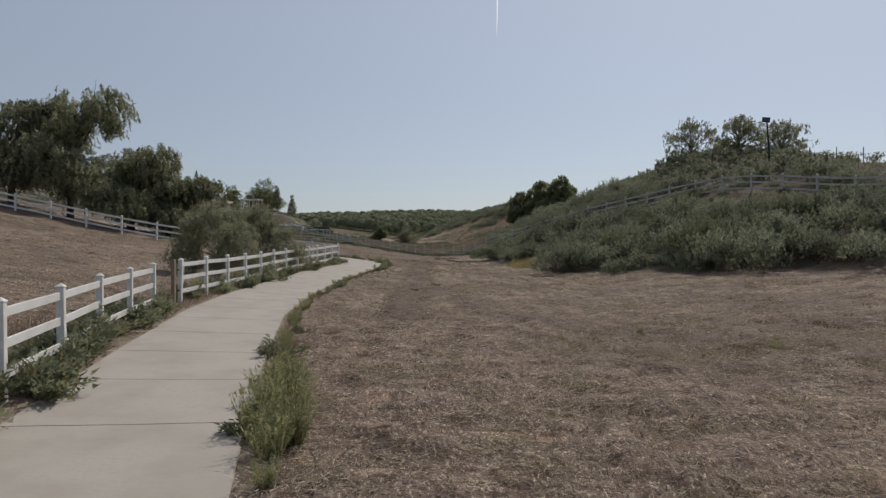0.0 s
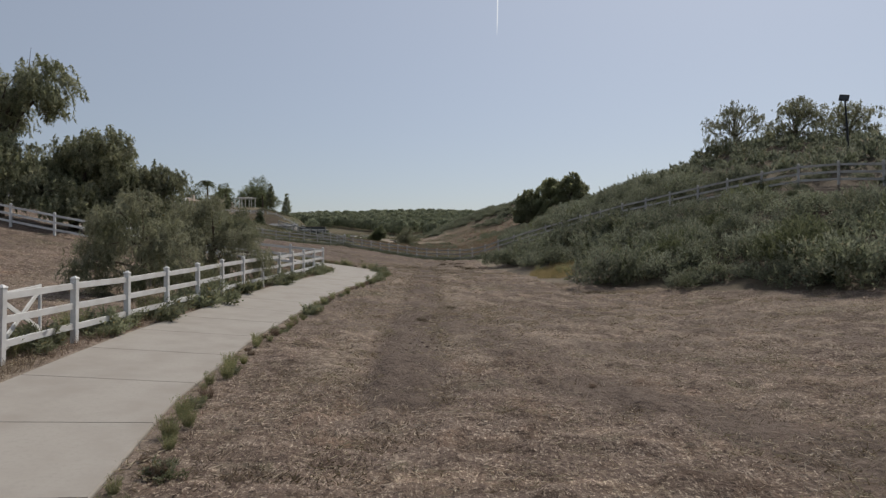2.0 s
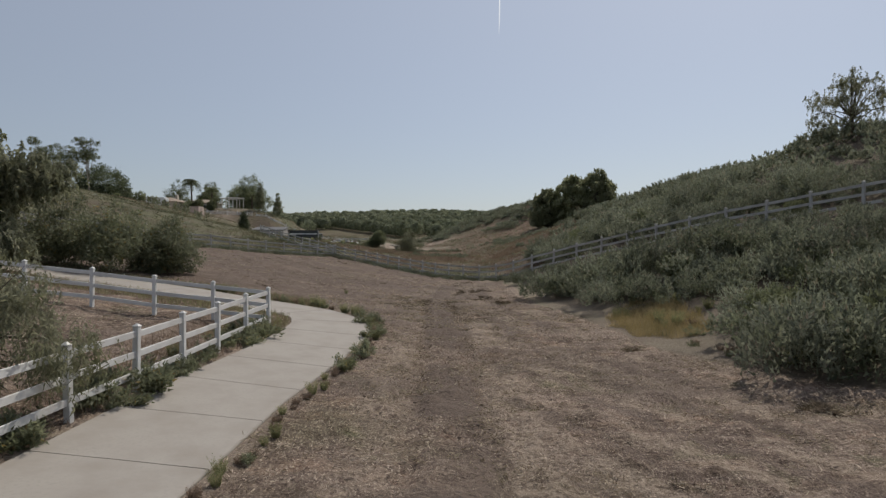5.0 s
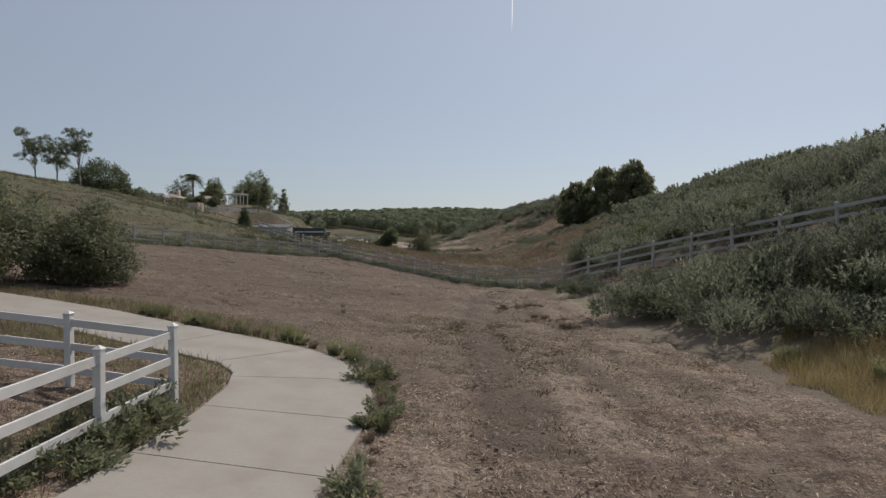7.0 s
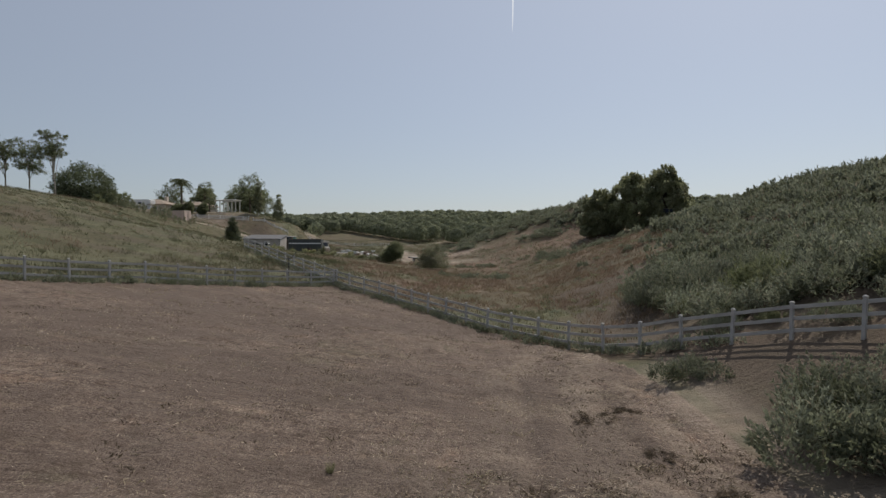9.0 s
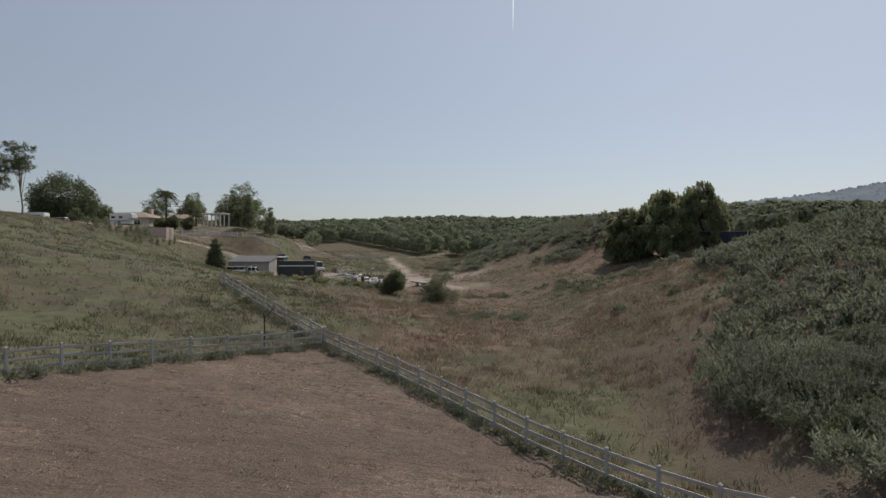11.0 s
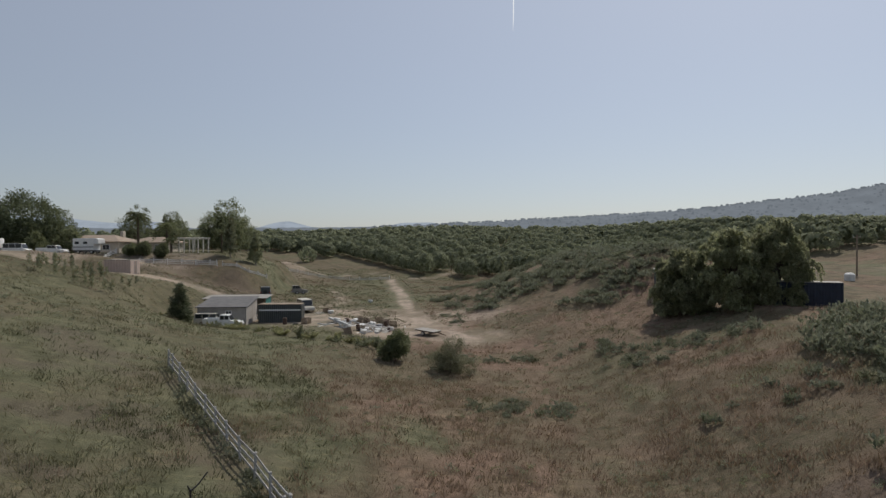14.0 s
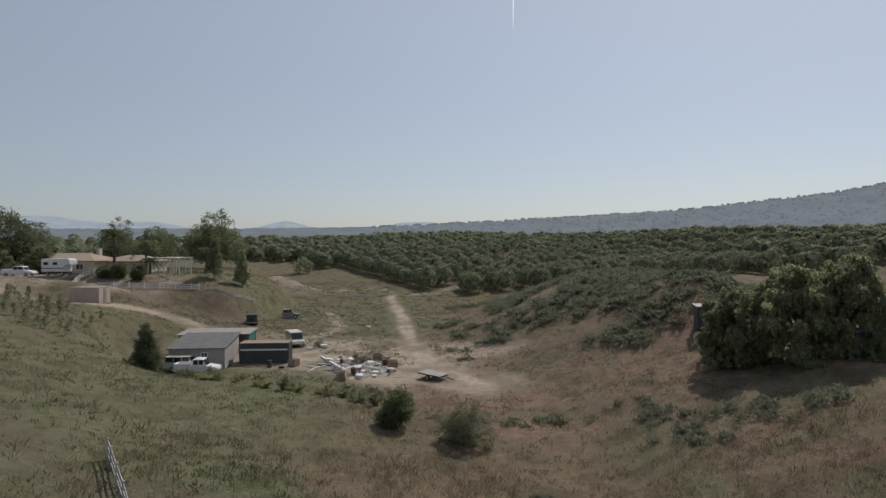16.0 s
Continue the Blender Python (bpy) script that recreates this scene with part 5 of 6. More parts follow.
def build_campers():
    c = empty("camper", stand(-82.6, 196.5, -4), "white camper with a cab-over bunk parked on the drive", "camper")
    prof = [(-2.5, 0.7), (2.0, 0.7), (2.0, 1.9), (3.0, 2.0), (3.0, 2.9), (2.5, 3.1), (-2.5, 3.1)]
    bm = prism(bmesh.new(), prof, 1, -1.1, 1.1)
    bmesh.ops.bevel(bm, geom=bm.edges[:], offset=0.07, segments=2, affect="EDGES")
    part("body", bm, M_WHITEPAINT, c)
    part("stripe", boxed((4.3, 0.02, 0.16), (-0.2, -1.11, 1.35)), M_DARKPAINT, c)
    for u in (-1.6, 0.2):
        part("window", boxed((0.9, 0.03, 0.5), (u, -1.11, 2.2), None, 0.01), M_GLASS, c)
    part("chassis", boxed((4.8, 1.5, 0.3), (-0.1, 0, 0.55)), M_DARKPAINT, c)
    for s in (-1, 1):
        wheel(c, -1.3, s * 0.95)
        wheel(c, 1.5, s * 0.95)
    t = empty("travel_trailer", stand(-101.5, 192.5, 3), "long white travel trailer parked on the hilltop", "trailer")
    bm = boxed((7.6, 2.3, 2.4), (0, 0, 1.85))
    bmesh.ops.bevel(bm, geom=bm.edges[:], offset=0.14, segments=3, affect="EDGES")
    part("body", bm, M_WHITEPAINT, t)
    for u in (-2.4, 0.3, 2.6):
        part("window", boxed((1.0, 0.03, 0.6), (u, -1.16, 2.1), None, 0.01), M_GLASS, t)
    part("door", boxed((0.7, 0.03, 1.8), (1.4, -1.16, 1.7), None, 0.01), M_CREAM_SHADE, t)
    for s in (-1, 1):
        for u in (-0.5, 0.4):
            wheel(t, u, s * 1.0)


build_campers()
PAD_EDGE = [(-77, 197), (-76, 189.3), (-69, 189.3), (-62, 189.7), (-54, 191)]
fence(PAD_EDGE, "white rail fence along the edge of the terrace", M_VINYL, 2.6, (0.35, 0.75, 1.12), seed=8, shrink=0.8)
fence([(-53, 191.3), (-49, 192.3), (-46.2, 199)], "low white rail fence on the terrace bank", M_VINYL, 2.6, (0.35, 0.75), seed=9, shrink=0.6)


def palm(at, high, crown, count, label, seed):
    rng = np.random.RandomState(seed)
    whole = empty("palm_tree", stand(*at), label, "palm", "palms by the house")
    bm = tube(bmesh.new(), [(0, 0, -0.3), (0.1, 0, high * 0.4), (0, 0.05, high * 0.8), (0, 0, high)], [0.32, 0.24, 0.2, 0.24], 9)
    part("trunk", bm, M_BARK, whole)
    chunks = []
    for k in range(count):
        a, up = 2.4 * k, rng.uniform(-0.5, 1.2)
        pts = np.linspace(0, 1, 9)
        out = np.array([math.cos(a), math.sin(a)])
        r = crown * pts * (0.65 + 0.35 * math.cos(up))
        z = high + crown * (math.sin(up) * pts - 0.75 * pts ** 2)
        mid = np.stack([out[0] * r, out[1] * r, z], axis=-1)
        side = np.array([-out[1], out[0], 0])
        for s in (-1, 1):
            base = np.repeat(mid[1:], 2, axis=0) + rng.normal(scale=0.03, size=(16, 3))
            way = side * s + np.array([out[0], out[1], -0.5]) * 0.6
            chunks.append(sprigs(rng, base, np.repeat(way[None], 16, 0) + rng.normal(scale=0.15, size=(16, 3)), np.full(16, crown * 0.32), np.full(16, 0.12)))
        chunks.append(sprigs(rng, mid[:-1], np.diff(mid, axis=0), np.full(8, crown * 0.15), np.full(8, 0.1)))
    part("fronds", leaf_mesh("fronds", M_LEAF, chunks), None, whole)


palm((-74.5, 200.6), 8.0, 2.6, 44, "tall feather palm with a drooping crown", 1)
palm((-69.3, 202.5), 5.8, 2.6, 34, "stout date palm beside the house", 2)
palm((-66.5, 198.5), 2.6, 2.0, 20, "small palm on the terrace", 3)
palm((-58.5, 205), 4.5, 2.2, 22, "slim palm behind the pergola", 4)

for tx, ty, wide, hi, seed, what in ((-73, 195, 2.4, 2.2, 81, 0), (-70, 194, 2.6, 2.8, 82, 0), (-66, 193.5, 2.2, 2.6, 83, 0), (-92, 205, 5, 5.5, 84, 0), (-96, 200, 4, 4.5, 85, 0),
                               (-96, 240, 11, 14, 86, 1), (-86, 243, 8, 12, 87, 1), (-116, 236, 10, 11, 88, 1), (-76, 218, 6, 9.5, 89, 1)):
    tree("garden_tree" if what else "garden_shrub", "tall open eucalyptus behind the house" if what else "clipped green shrub in the house garden", "tree" if what else "bush", (tx, ty),
         blob_crown(R, wide, 0.2 if not what else hi * 0.25, hi, 7), (hi * 0.5, 0.1 + 0.02 * wide), M_LEAF, M_BARK, seed, 7000, (0.42, 0.16), 0.15, "house garden", shell=0.7)


def build_saplings():
    rng = np.random.RandomState(9)
    me = leaf_mesh("sapling", M_WEED, [sprigs(rng, np.stack([rng.normal(scale=0.14, size=90), rng.normal(scale=0.14, size=90), rng.uniform(0.3, 1.7, 90)], -1),
                                              rng.normal(size=(90, 3)) + np.array([0, 0, 0.8]), rng.uniform(0.2, 0.4, 90), rng.uniform(0.1, 0.18, 90))])
    for i in range(10):
        for j in range(4):
            x, y = -66.5 + 1.5 * i - 0.7 * j + rng.normal(scale=0.2), 156.4 - 0.25 * i + 3.0 * j + rng.normal(scale=0.3)
            if rng.rand() < 0.15:
                continue
            ob = new("sapling", me)
            k = rng.uniform(0.7, 1.2)
            ob.matrix_world = stand(x, y, rng.uniform(0, 360)) @ Matrix.Diagonal((k, k, k, 1))
            tagged(ob, "slender yellow-green sapling in a young planting", "sapling", "young planting on the slope")


build_saplings()


def build_junk():
    """The scrap heap in the yard: boards, pipes, drums, tubs, tyres."""
    rng = random.Random(77)
    plank = finish("plank", boxed((2.6, 0.24, 0.05), (0, 0, 0.03), None, 0.008), M_WOOD)
    beam = finish("beam", boxed((3.4, 0.16, 0.16), (0, 0, 0.08), None, 0.01), M_WHITEPAINT)
    pipe = finish("pipe", tube(bmesh.new(), [(-1.6, 0, 0.09), (1.6, 0, 0.09)], [0.09, 0.09], 10), M_PLASTIC)
    drum_bm = bmesh.new()
    bmesh.ops.create_cone(drum_bm, cap_ends=True, segments=16, radius1=0.29, radius2=0.29, depth=0.88, matrix=Matrix.Translation((0, 0, 0.44)))
    for h in (0.28, 0.6):
        bmesh.ops.create_cone(drum_bm, cap_ends=True, segments=16, radius1=0.31, radius2=0.31, depth=0.04, matrix=Matrix.Translation((0, 0, h)))
    drum = finish("drum", drum_bm, M_RUST)
    crate_bm = bmesh.new()
    for k in range(5):
        for s in (-1, 1):
            box(crate_bm, (1.1, 0.03, 0.12), (0, s * 0.5, 0.1 + 0.16 * k))
            box(crate_bm, (0.03, 1.0, 0.12), (s * 0.54, 0, 0.1 + 0.16 * k))
    box(crate_bm, (1.1, 1.0, 0.04), (0, 0, 0.03))
    crate = finish("crate", crate_bm, M_WOOD)
    tub_bm = bmesh.new()
    bmesh.ops.create_cone(tub_bm, cap_ends=True, segments=14, radius1=0.42, radius2=0.5, depth=0.5, matrix=Matrix.Translation((0, 0, 0.25)))
    bmesh.ops.bevel(tub_bm, geom=tub_bm.edges[:], offset=0.05, segments=1, affect="EDGES")
    tub = finish("tub", tub_bm, M_PLASTIC)
    tyre_bm = bmesh.new()
    n, q = 16, 8
    ring = [[tyre_bm.verts.new(((0.3 + 0.1 * math.cos(v)) * math.cos(u), (0.3 + 0.1 * math.cos(v)) * math.sin(u), 0.1 + 0.1 * math.sin(v)))
             for v in (2 * math.pi * j / q for j in range(q))] for u in (2 * math.pi * i / n for i in range(n))]
    for i in range(n):
        for j in range(q):
            tyre_bm.faces.new((ring[i][j], ring[(i + 1) % n][j], ring[(i + 1) % n][(j + 1) % q], ring[i][(j + 1) % q]))
    tyre = finish("tyre", tyre_bm, M_TYRE)
    sheet_bm = bmesh.new()
    prism(sheet_bm, [(-0.9 + 0.15 * k, 0.04 + 0.03 * (k % 2)) for k in range(13)] + [(0.9 - 0.15 * k, 0.02 + 0.03 * (k % 2)) for k in range(13)], 1, -1.1, 1.1)
    sheet = finish("tin_sheet", sheet_bm, M_TIN)
    kinds = (("plank", plank, "weathered plank lying on the scrap heap", "plank", 34), ("beam", beam, "long pale beam lying in the yard", "beam", 14),
             ("pipe", pipe, "white plastic pipe lying on the scrap heap", "pipe", 16), ("drum", drum, "rusty steel drum in the yard", "drum", 7),
             ("crate", crate, "open slatted wooden crate in the yard", "crate", 10), ("tub", tub, "white plastic tub in the scrap heap", "tub", 18),
             ("tyre", tyre, "worn black tyre lying in the yard", "tyre", 9), ("tin_sheet", sheet, "loose corrugated tin sheet in the yard", "sheet", 16))
    for name, me, label, cat, count in kinds:
        for k in range(count):
            u, v = rng.gauss(0, 1), rng.gauss(0, 1)
            x, y = -20.8 + 2.3 * u + 0.8 * v, 163 + 3.0 * v
            ob = new(name, me)
            q = rng.uniform(0.55, 1.05)
            ob.matrix_world = stand(x, y, rng.uniform(0, 360), -0.03) @ Matrix.Rotation(rng.uniform(-0.22, 0.22), 4, "X") @ Matrix.Diagonal((q, q, q, 1))
            tagged(ob, label, cat, "scrap heap in the yard")
    wall = empty("low_wall", stand(-24.8, 161.5, 118), "low row of pale concrete blocks edging the heap", "wall")
    for k in range(14):
        part("block", boxed((0.58, 0.3, 0.32), (-4.2 + 0.62 * k, 0, 0.14), None, 0.015), M_PLASTIC, wall)
    flat = empty("flat_trailer", stand(-11.8, 160.3, -28), "tilted flatbed trailer with a pale plank deck", "trailer")
    for k in range(8):
        part("plank", boxed((3.2, 0.27, 0.05), (0, -1.0 + 0.285 * k, 0.72), Matrix.Rotation(radians(5), 4, "Y"), 0.005), M_TIN, flat)
    part("frame", boxed((3.1, 2.0, 0.12), (0, 0, 0.6), Matrix.Rotation(radians(5), 4, "Y")), M_RUST, flat)
    part("tow_bar", boxed((1.4, 0.1, 0.1), (2.2, 0, 0.3), Matrix.Rotation(radians(14), 4, "Y")), M_RUST, flat)
    for s in (-1, 1):
        wheel(flat, -0.2, s * 1.05, 0.3)
    for x, y, turn, name, me, lab, cat in ((-30.2, 158.8, 20, "tyre", tyre, "black tyre leaning by the container", "tyre"), (-29.0, 160, 70, "crate", crate, "wooden crate beside the container", "crate"),
                                           (-33.5, 159.6, 10, "plank", plank, "plank lying before the container", "plank"), (-31.8, 159.2, 60, "drum", drum, "drum standing before the container", "drum"),
                                           (-30, 173.5, 30, "tin_sheet", sheet, "tin sheet beside the old van", "sheet"), (-29.2, 174.6, 80, "crate", crate, "crate beside the old van", "crate"),
                                           (-28.3, 173.6, 10, "tub", tub, "white tub beside the old van", "tub"), (-25, 196, 10, "tub", tub, "white tub in the grass", "tub")):
        ob = new(name, me)
        ob.matrix_world = stand(x, y, turn)
        tagged(ob, lab, cat)


build_junk()


fence([(-56, 246.5), (-45, 249), (-33, 247), (-27, 249)], "low white rail fence below the orchard", M_VINYL, 3.0, (0.4, 0.9), seed=10, shrink=0.75)
def build_tank():
    t = empty("water_tank", stand(53, 170), "small white plastic water tank on bare ground", "tank")
    part("body", tube(bmesh.new(), [(0, 0, -0.1), (0, 0, 0.9), (0, 0, 1.12), (0, 0, 1.2)], [0.75, 0.75, 0.5, 0.2], 18), M_PLASTIC, t)
    part("lid", tube(bmesh.new(), [(0, 0, 1.18), (0, 0, 1.26)], [0.22, 0.2], 12), M_TIN, t)


build_tank()


def build_utility_pole():
    p = empty("utility_pole", stand(58, 176, 20), "weathered wooden utility pole with a crossarm", "pole")
    part("pole", tube(bmesh.new(), [(0, 0, -0.5), (0, 0, 6.8)], [0.15, 0.11], 9), M_WOOD, p)
    part("crossarm", boxed((1.8, 0.1, 0.12), (0, 0, 6.3), None, 0.01), M_WOOD, p)
    for u in (-0.75, 0.75):
        part("insulator", tube(bmesh.new(), [(u, 0, 6.36), (u, 0, 6.55)], [0.05, 0.035], 8), M_PLASTIC, p)
    d = empty("dead_tree", stand(33.2, 71), "bare dark dead tree on the hilltop", "tree")
    rng = random.Random(12)
    bm = tube(bmesh.new(), [(0, 0, -0.3), (0.1, 0, 0.8), (0.5, 0.1, 1.7)], [0.2, 0.15, 0.1], 7)
    for k in range(9):
        a, z = rng.uniform(0, 6.28), rng.uniform(0.7, 1.7)
        e = Vector((0.4 * z + 1.6 * math.cos(a), 0.8 * math.sin(a), z + rng.uniform(0.2, 1.2)))
        tube(bm, [(0.28 * z, 0.05, z), e * 0.6 + Vector((0.1, 0, 0.5)), e], [0.08, 0.05, 0.02], 5)
    part("limbs", bm, M_BARK, d)


build_utility_pole()


# ---- posts, lamps, gate, vines ----
def build_gate():
    g = empty("gate", stand(-9.0, 20.75, 110), "open white vinyl gate with a crossed brace", "gate")
    L, H = 2.9, 1.15
    for u in (0.05, L - 0.05):
        part("stile", boxed((0.1, 0.05, H), (u, 0, 0.2 + H / 2), None, 0.006), M_VINYL, g)
    for z in (0.28, 0.2 + H - 0.08):
        part("rail", boxed((L, 0.045, 0.14), (L / 2, 0, z), None, 0.005), M_VINYL, g)
    a = math.atan2(H - 0.3, L - 0.3)
    for s in (-1, 1):
        part("brace", boxed((math.hypot(H - 0.3, L - 0.3), 0.035, 0.11), (L / 2, 0.006 * s, 0.2 + H / 2), Matrix.Rotation(s * a, 4, "Y"), 0.005), M_VINYL, g)
    for z in (0.4, 1.1):
        part("hinge", boxed((0.16, 0.07, 0.05), (-0.02, 0, z), None, 0.005), M_BLACK, g)
    p = empty("gate_post", stand(-9.02, 20.4, 0), "dark weathered gate post beside the white fence", "post")
    part("shaft", boxed((0.12, 0.12, 1.55), (0, 0, 0.7), None, 0.01), M_WOOD, p)


build_gate()


def build_poles():
    p = empty("field_lamp", stand(-19.5, 101.0, 40), "thin black pole with a short bent arm at the fence", "lamp")
    part("pole", tube(bmesh.new(), [(0, 0, -0.3), (0, 0, 2.3)], [0.05, 0.045], 8), M_BLACK, p)
    part("arm", tube(bmesh.new(), [(0, 0, 2.2), (0.35, 0, 2.45), (0.75, 0, 2.9)], [0.04, 0.035, 0.03], 7), M_BLACK, p)
    part("arm", tube(bmesh.new(), [(0, 0, 2.2), (-0.12, 0, 2.5)], [0.04, 0.03], 7), M_BLACK, p)
    f = empty("floodlight", stand(28.4, 53.0, -30), "dark floodlight on a tall leaning pole", "lamp")
    top = 13.7 - gz(28.4, 53.0)
    part("pole", tube(bmesh.new(), [(0, 0, -0.3), (-0.08, 0, top * 0.5), (-0.22, 0, top)], [0.09, 0.075, 0.06], 9), M_BLACK, f)
    h = part("lamp_head", boxed((0.62, 0.3, 0.42), (-0.28, 0, top + 0.16), Matrix.Rotation(radians(10), 4, "Y"), 0.03), M_BLACK, f)
    part("lens", boxed((0.5, 0.02, 0.32), (-0.28, -0.155, top + 0.16), Matrix.Rotation(radians(10), 4, "Y")), M_GLASS, h)
    rng = np.random.RandomState(4)
    vine = leaf_mesh("vine", M_WEED, [sprigs(rng, rng.normal(size=(120, 3)) * np.array([0.55, 0.12, 0.16]) + np.array([0, 0, 0.95]), rng.normal(size=(120, 3)),
                                             rng.uniform(0.12, 0.25, 120), rng.uniform(0.1, 0.18, 120))])
    for row in range(2):
        y0 = 57.5 + 3.2 * row
        for k in range(7):
            x = 36.5 + 2.5 * k
            o = empty("vine_post", stand(x, y0 - 0.25 * k), "dark vineyard stake with strung wire", "post", "vineyard stakes")
            part("stake", tube(bmesh.new(), [(0, 0, -0.3), (0.02, 0, 1.75)], [0.05, 0.045], 7), M_WOOD, o)
            v = empty("vine", stand(x + 1.2, y0 - 0.25 * k - 0.1), "young leafy grapevine trained on a wire", "vine", "vineyard vines")
            part("stem", tube(bmesh.new(), [(0, 0, -0.2), (0.05, 0, 0.5), (0, 0, 0.95)], [0.035, 0.03, 0.02], 6), M_BARK, v)
            part("leaves", vine, None, v)


build_poles()


# ---- weeds, straw and grass ----
def weed_mesh(rng, high, wide, n, mat, leaf):
    """A sprawling leafy weed: tufts of leaves round several hubs."""
    k = 9
    a, r = rng.uniform(0, 6.28, k), wide * 0.5 * np.sqrt(rng.rand(k))
    hub = np.stack([r * np.cos(a), r * np.sin(a), high * (0.25 + 0.6 * rng.rand(k)) * (1.15 - r / wide)], -1)
    pick = rng.randint(k, size=n)
    f = rng.rand(n, 1) ** 0.5
    base = hub[pick] * f + rng.normal(scale=0.06, size=(n, 3))
    base[:, 2] = np.abs(base[:, 2])
    way = base * np.array([1.5, 1.5, 0.6]) + np.array([0, 0, 0.25]) + rng.normal(scale=0.35, size=(n, 3))
    return leaf_mesh("weed", mat, [sprigs(rng, base, way, leaf[0] * rng.uniform(0.6, 1.4, n), leaf[1] * rng.uniform(0.7, 1.3, n))])


def stalk_mesh(rng, high, wide, n, mat):
    """Thin upright stalks with small side leaves: mustard and grass gone to seed."""
    a, r = rng.uniform(0, 6.28, n), wide * 0.4 * np.sqrt(rng.rand(n))
    foot = np.stack([r * np.cos(a), r * np.sin(a), np.zeros(n)], -1)
    way = np.stack([np.cos(a) * 0.28, np.sin(a) * 0.28, np.ones(n)], -1) + rng.normal(scale=0.15, size=(n, 3))
    way /= np.linalg.norm(way, axis=1, keepdims=True)
    L = high * rng.uniform(0.5, 1.1, n)
    chunks = [sprigs(rng, foot, way, L, np.full(n, 0.018))]
    for k in range(8):
        f = rng.uniform(0.15, 1.0, n)
        chunks.append(sprigs(rng, foot + way * (L * f)[:, None], way + rng.normal(scale=0.8, size=(n, 3)), rng.uniform(0.04, 0.1, n), np.full(n, 0.024)))
    return leaf_mesh("weed", mat, chunks)


def build_weeds():
    rng = np.random.RandomState(31)
    leafy_kinds = [weed_mesh(rng, rng.uniform(0.5, 0.8), rng.uniform(0.9, 1.3), 950, M_WEED, (0.09, 0.045)) for _ in range(4)]
    stalks = [stalk_mesh(rng, rng.uniform(0.55, 0.85), 0.4, 120, M_MUSTARD) for _ in range(3)]
    dry = [stalk_mesh(rng, rng.uniform(0.3, 0.5), 0.45, 90, M_DRY) for _ in range(3)]

    def put(me, x, y, k, label, group):
        ob = new("weed", me)
        ob.matrix_world = stand(x, y, rng.uniform(0, 360), -0.02) @ Matrix.Diagonal((k, k, k * rng.uniform(0.85, 1.15), 1))
        tagged(ob, label, "weed", group)
    for line in (FENCE_PATH, FENCE_GATE):
        for p in resample([(*q, 0) for q in line], 0.5):
            if rng.rand() < 0.18:
                continue
            put(leafy_kinds[rng.randint(4)], p.x + rng.uniform(-0.4, 0.35), p.y + rng.uniform(-0.3, 0.3), rng.uniform(0.75, 1.45), "dark leafy weed at the foot of the white fence", "weeds along the fence")
            if rng.rand() < 0.5:
                put((stalks + dry)[rng.randint(6)], p.x - rng.uniform(0.2, 0.9), p.y + rng.uniform(-0.3, 0.3), rng.uniform(0.6, 1.1), "straggly weed behind the white fence", "weeds along the fence")
    edge = resample([(*q, 0) for q in PATH[2:18]], 0.45)
    for i in range(1, len(edge) - 1):
        w = (edge[i + 1] - edge[i - 1]).normalized()
        s = Vector((w.y, -w.x, 0))
        p = edge[i] + s * (HALF + rng.uniform(0.15, 0.5))
        tall = 6.5 < p.y < 10.2
        bend = p.y > 48
        if tall and rng.rand() < 0.3:
            continue
        k = rng.uniform(0.75, 1.1) if tall else rng.uniform(0.45, 0.7) if bend else rng.uniform(0.25, 0.5)
        me = stalks[rng.randint(3)] if (tall or rng.rand() < 0.5) else dry[rng.randint(3)]
        put(me, p.x, p.y, k, "pale green seeding weed at the path's edge", "weeds along the path")
        if rng.rand() < (0.35 if tall else 0.55 if bend else 0.14):
            put(leafy_kinds[rng.randint(4)], p.x + 0.1, p.y, k * 0.9, "leafy green weed at the path's edge", "weeds along the path")
    for x, y, k in ((-1.9, 7.6, 0.9), (-2.1, 8.4, 1.0), (-2.6, 10.0, 0.9)):
        put(stalks[0], x, y, k, "tall seeding weed leaning over the path", "weeds along the path")
    for x, y, k in ((-3.5, 13.0, 0.9), (-5.2, 30.2, 0.9), (-4.65, 42.6, 0.9), (-4.3, 44.6, 1.0), (-4.35, 47.6, 0.9), (-5.0, 50.6, 1.0), (-10.9, 55.2, 0.7), (-9.6, 54.7, 0.6)):
        put(leafy_kinds[rng.randint(4)], x, y, k, "clump of green weeds at the path's edge", "weeds along the path")
    for _ in range(46):
        x, y = rng.uniform(6.2, 10.5), rng.uniform(42.5, 57)
        if not inside(x, y, FIELD):
            put((leafy_kinds + dry + stalks)[rng.randint(10)], x, y, rng.uniform(0.35, 0.9), "low weed on the bare soil below the brush", "weeds below the brush")
    for x, y in ((3.0, 15.5), (7.4, 13.6), (8.6, 11.2), (9.2, 10.2), (2.2, 21), (2.8, 20.6), (-0.4, 4.2), (0.4, 4.4), (5.5, 17), (7.5, 9.4), (-7.5, 61), (-8, 55.2)):
        put(dry[rng.randint(3)] if rng.rand() < 0.4 else stalks[rng.randint(3)], x, y, rng.uniform(0.25, 0.45), "small green weed in the mown field", "weeds in the field")


build_weeds()


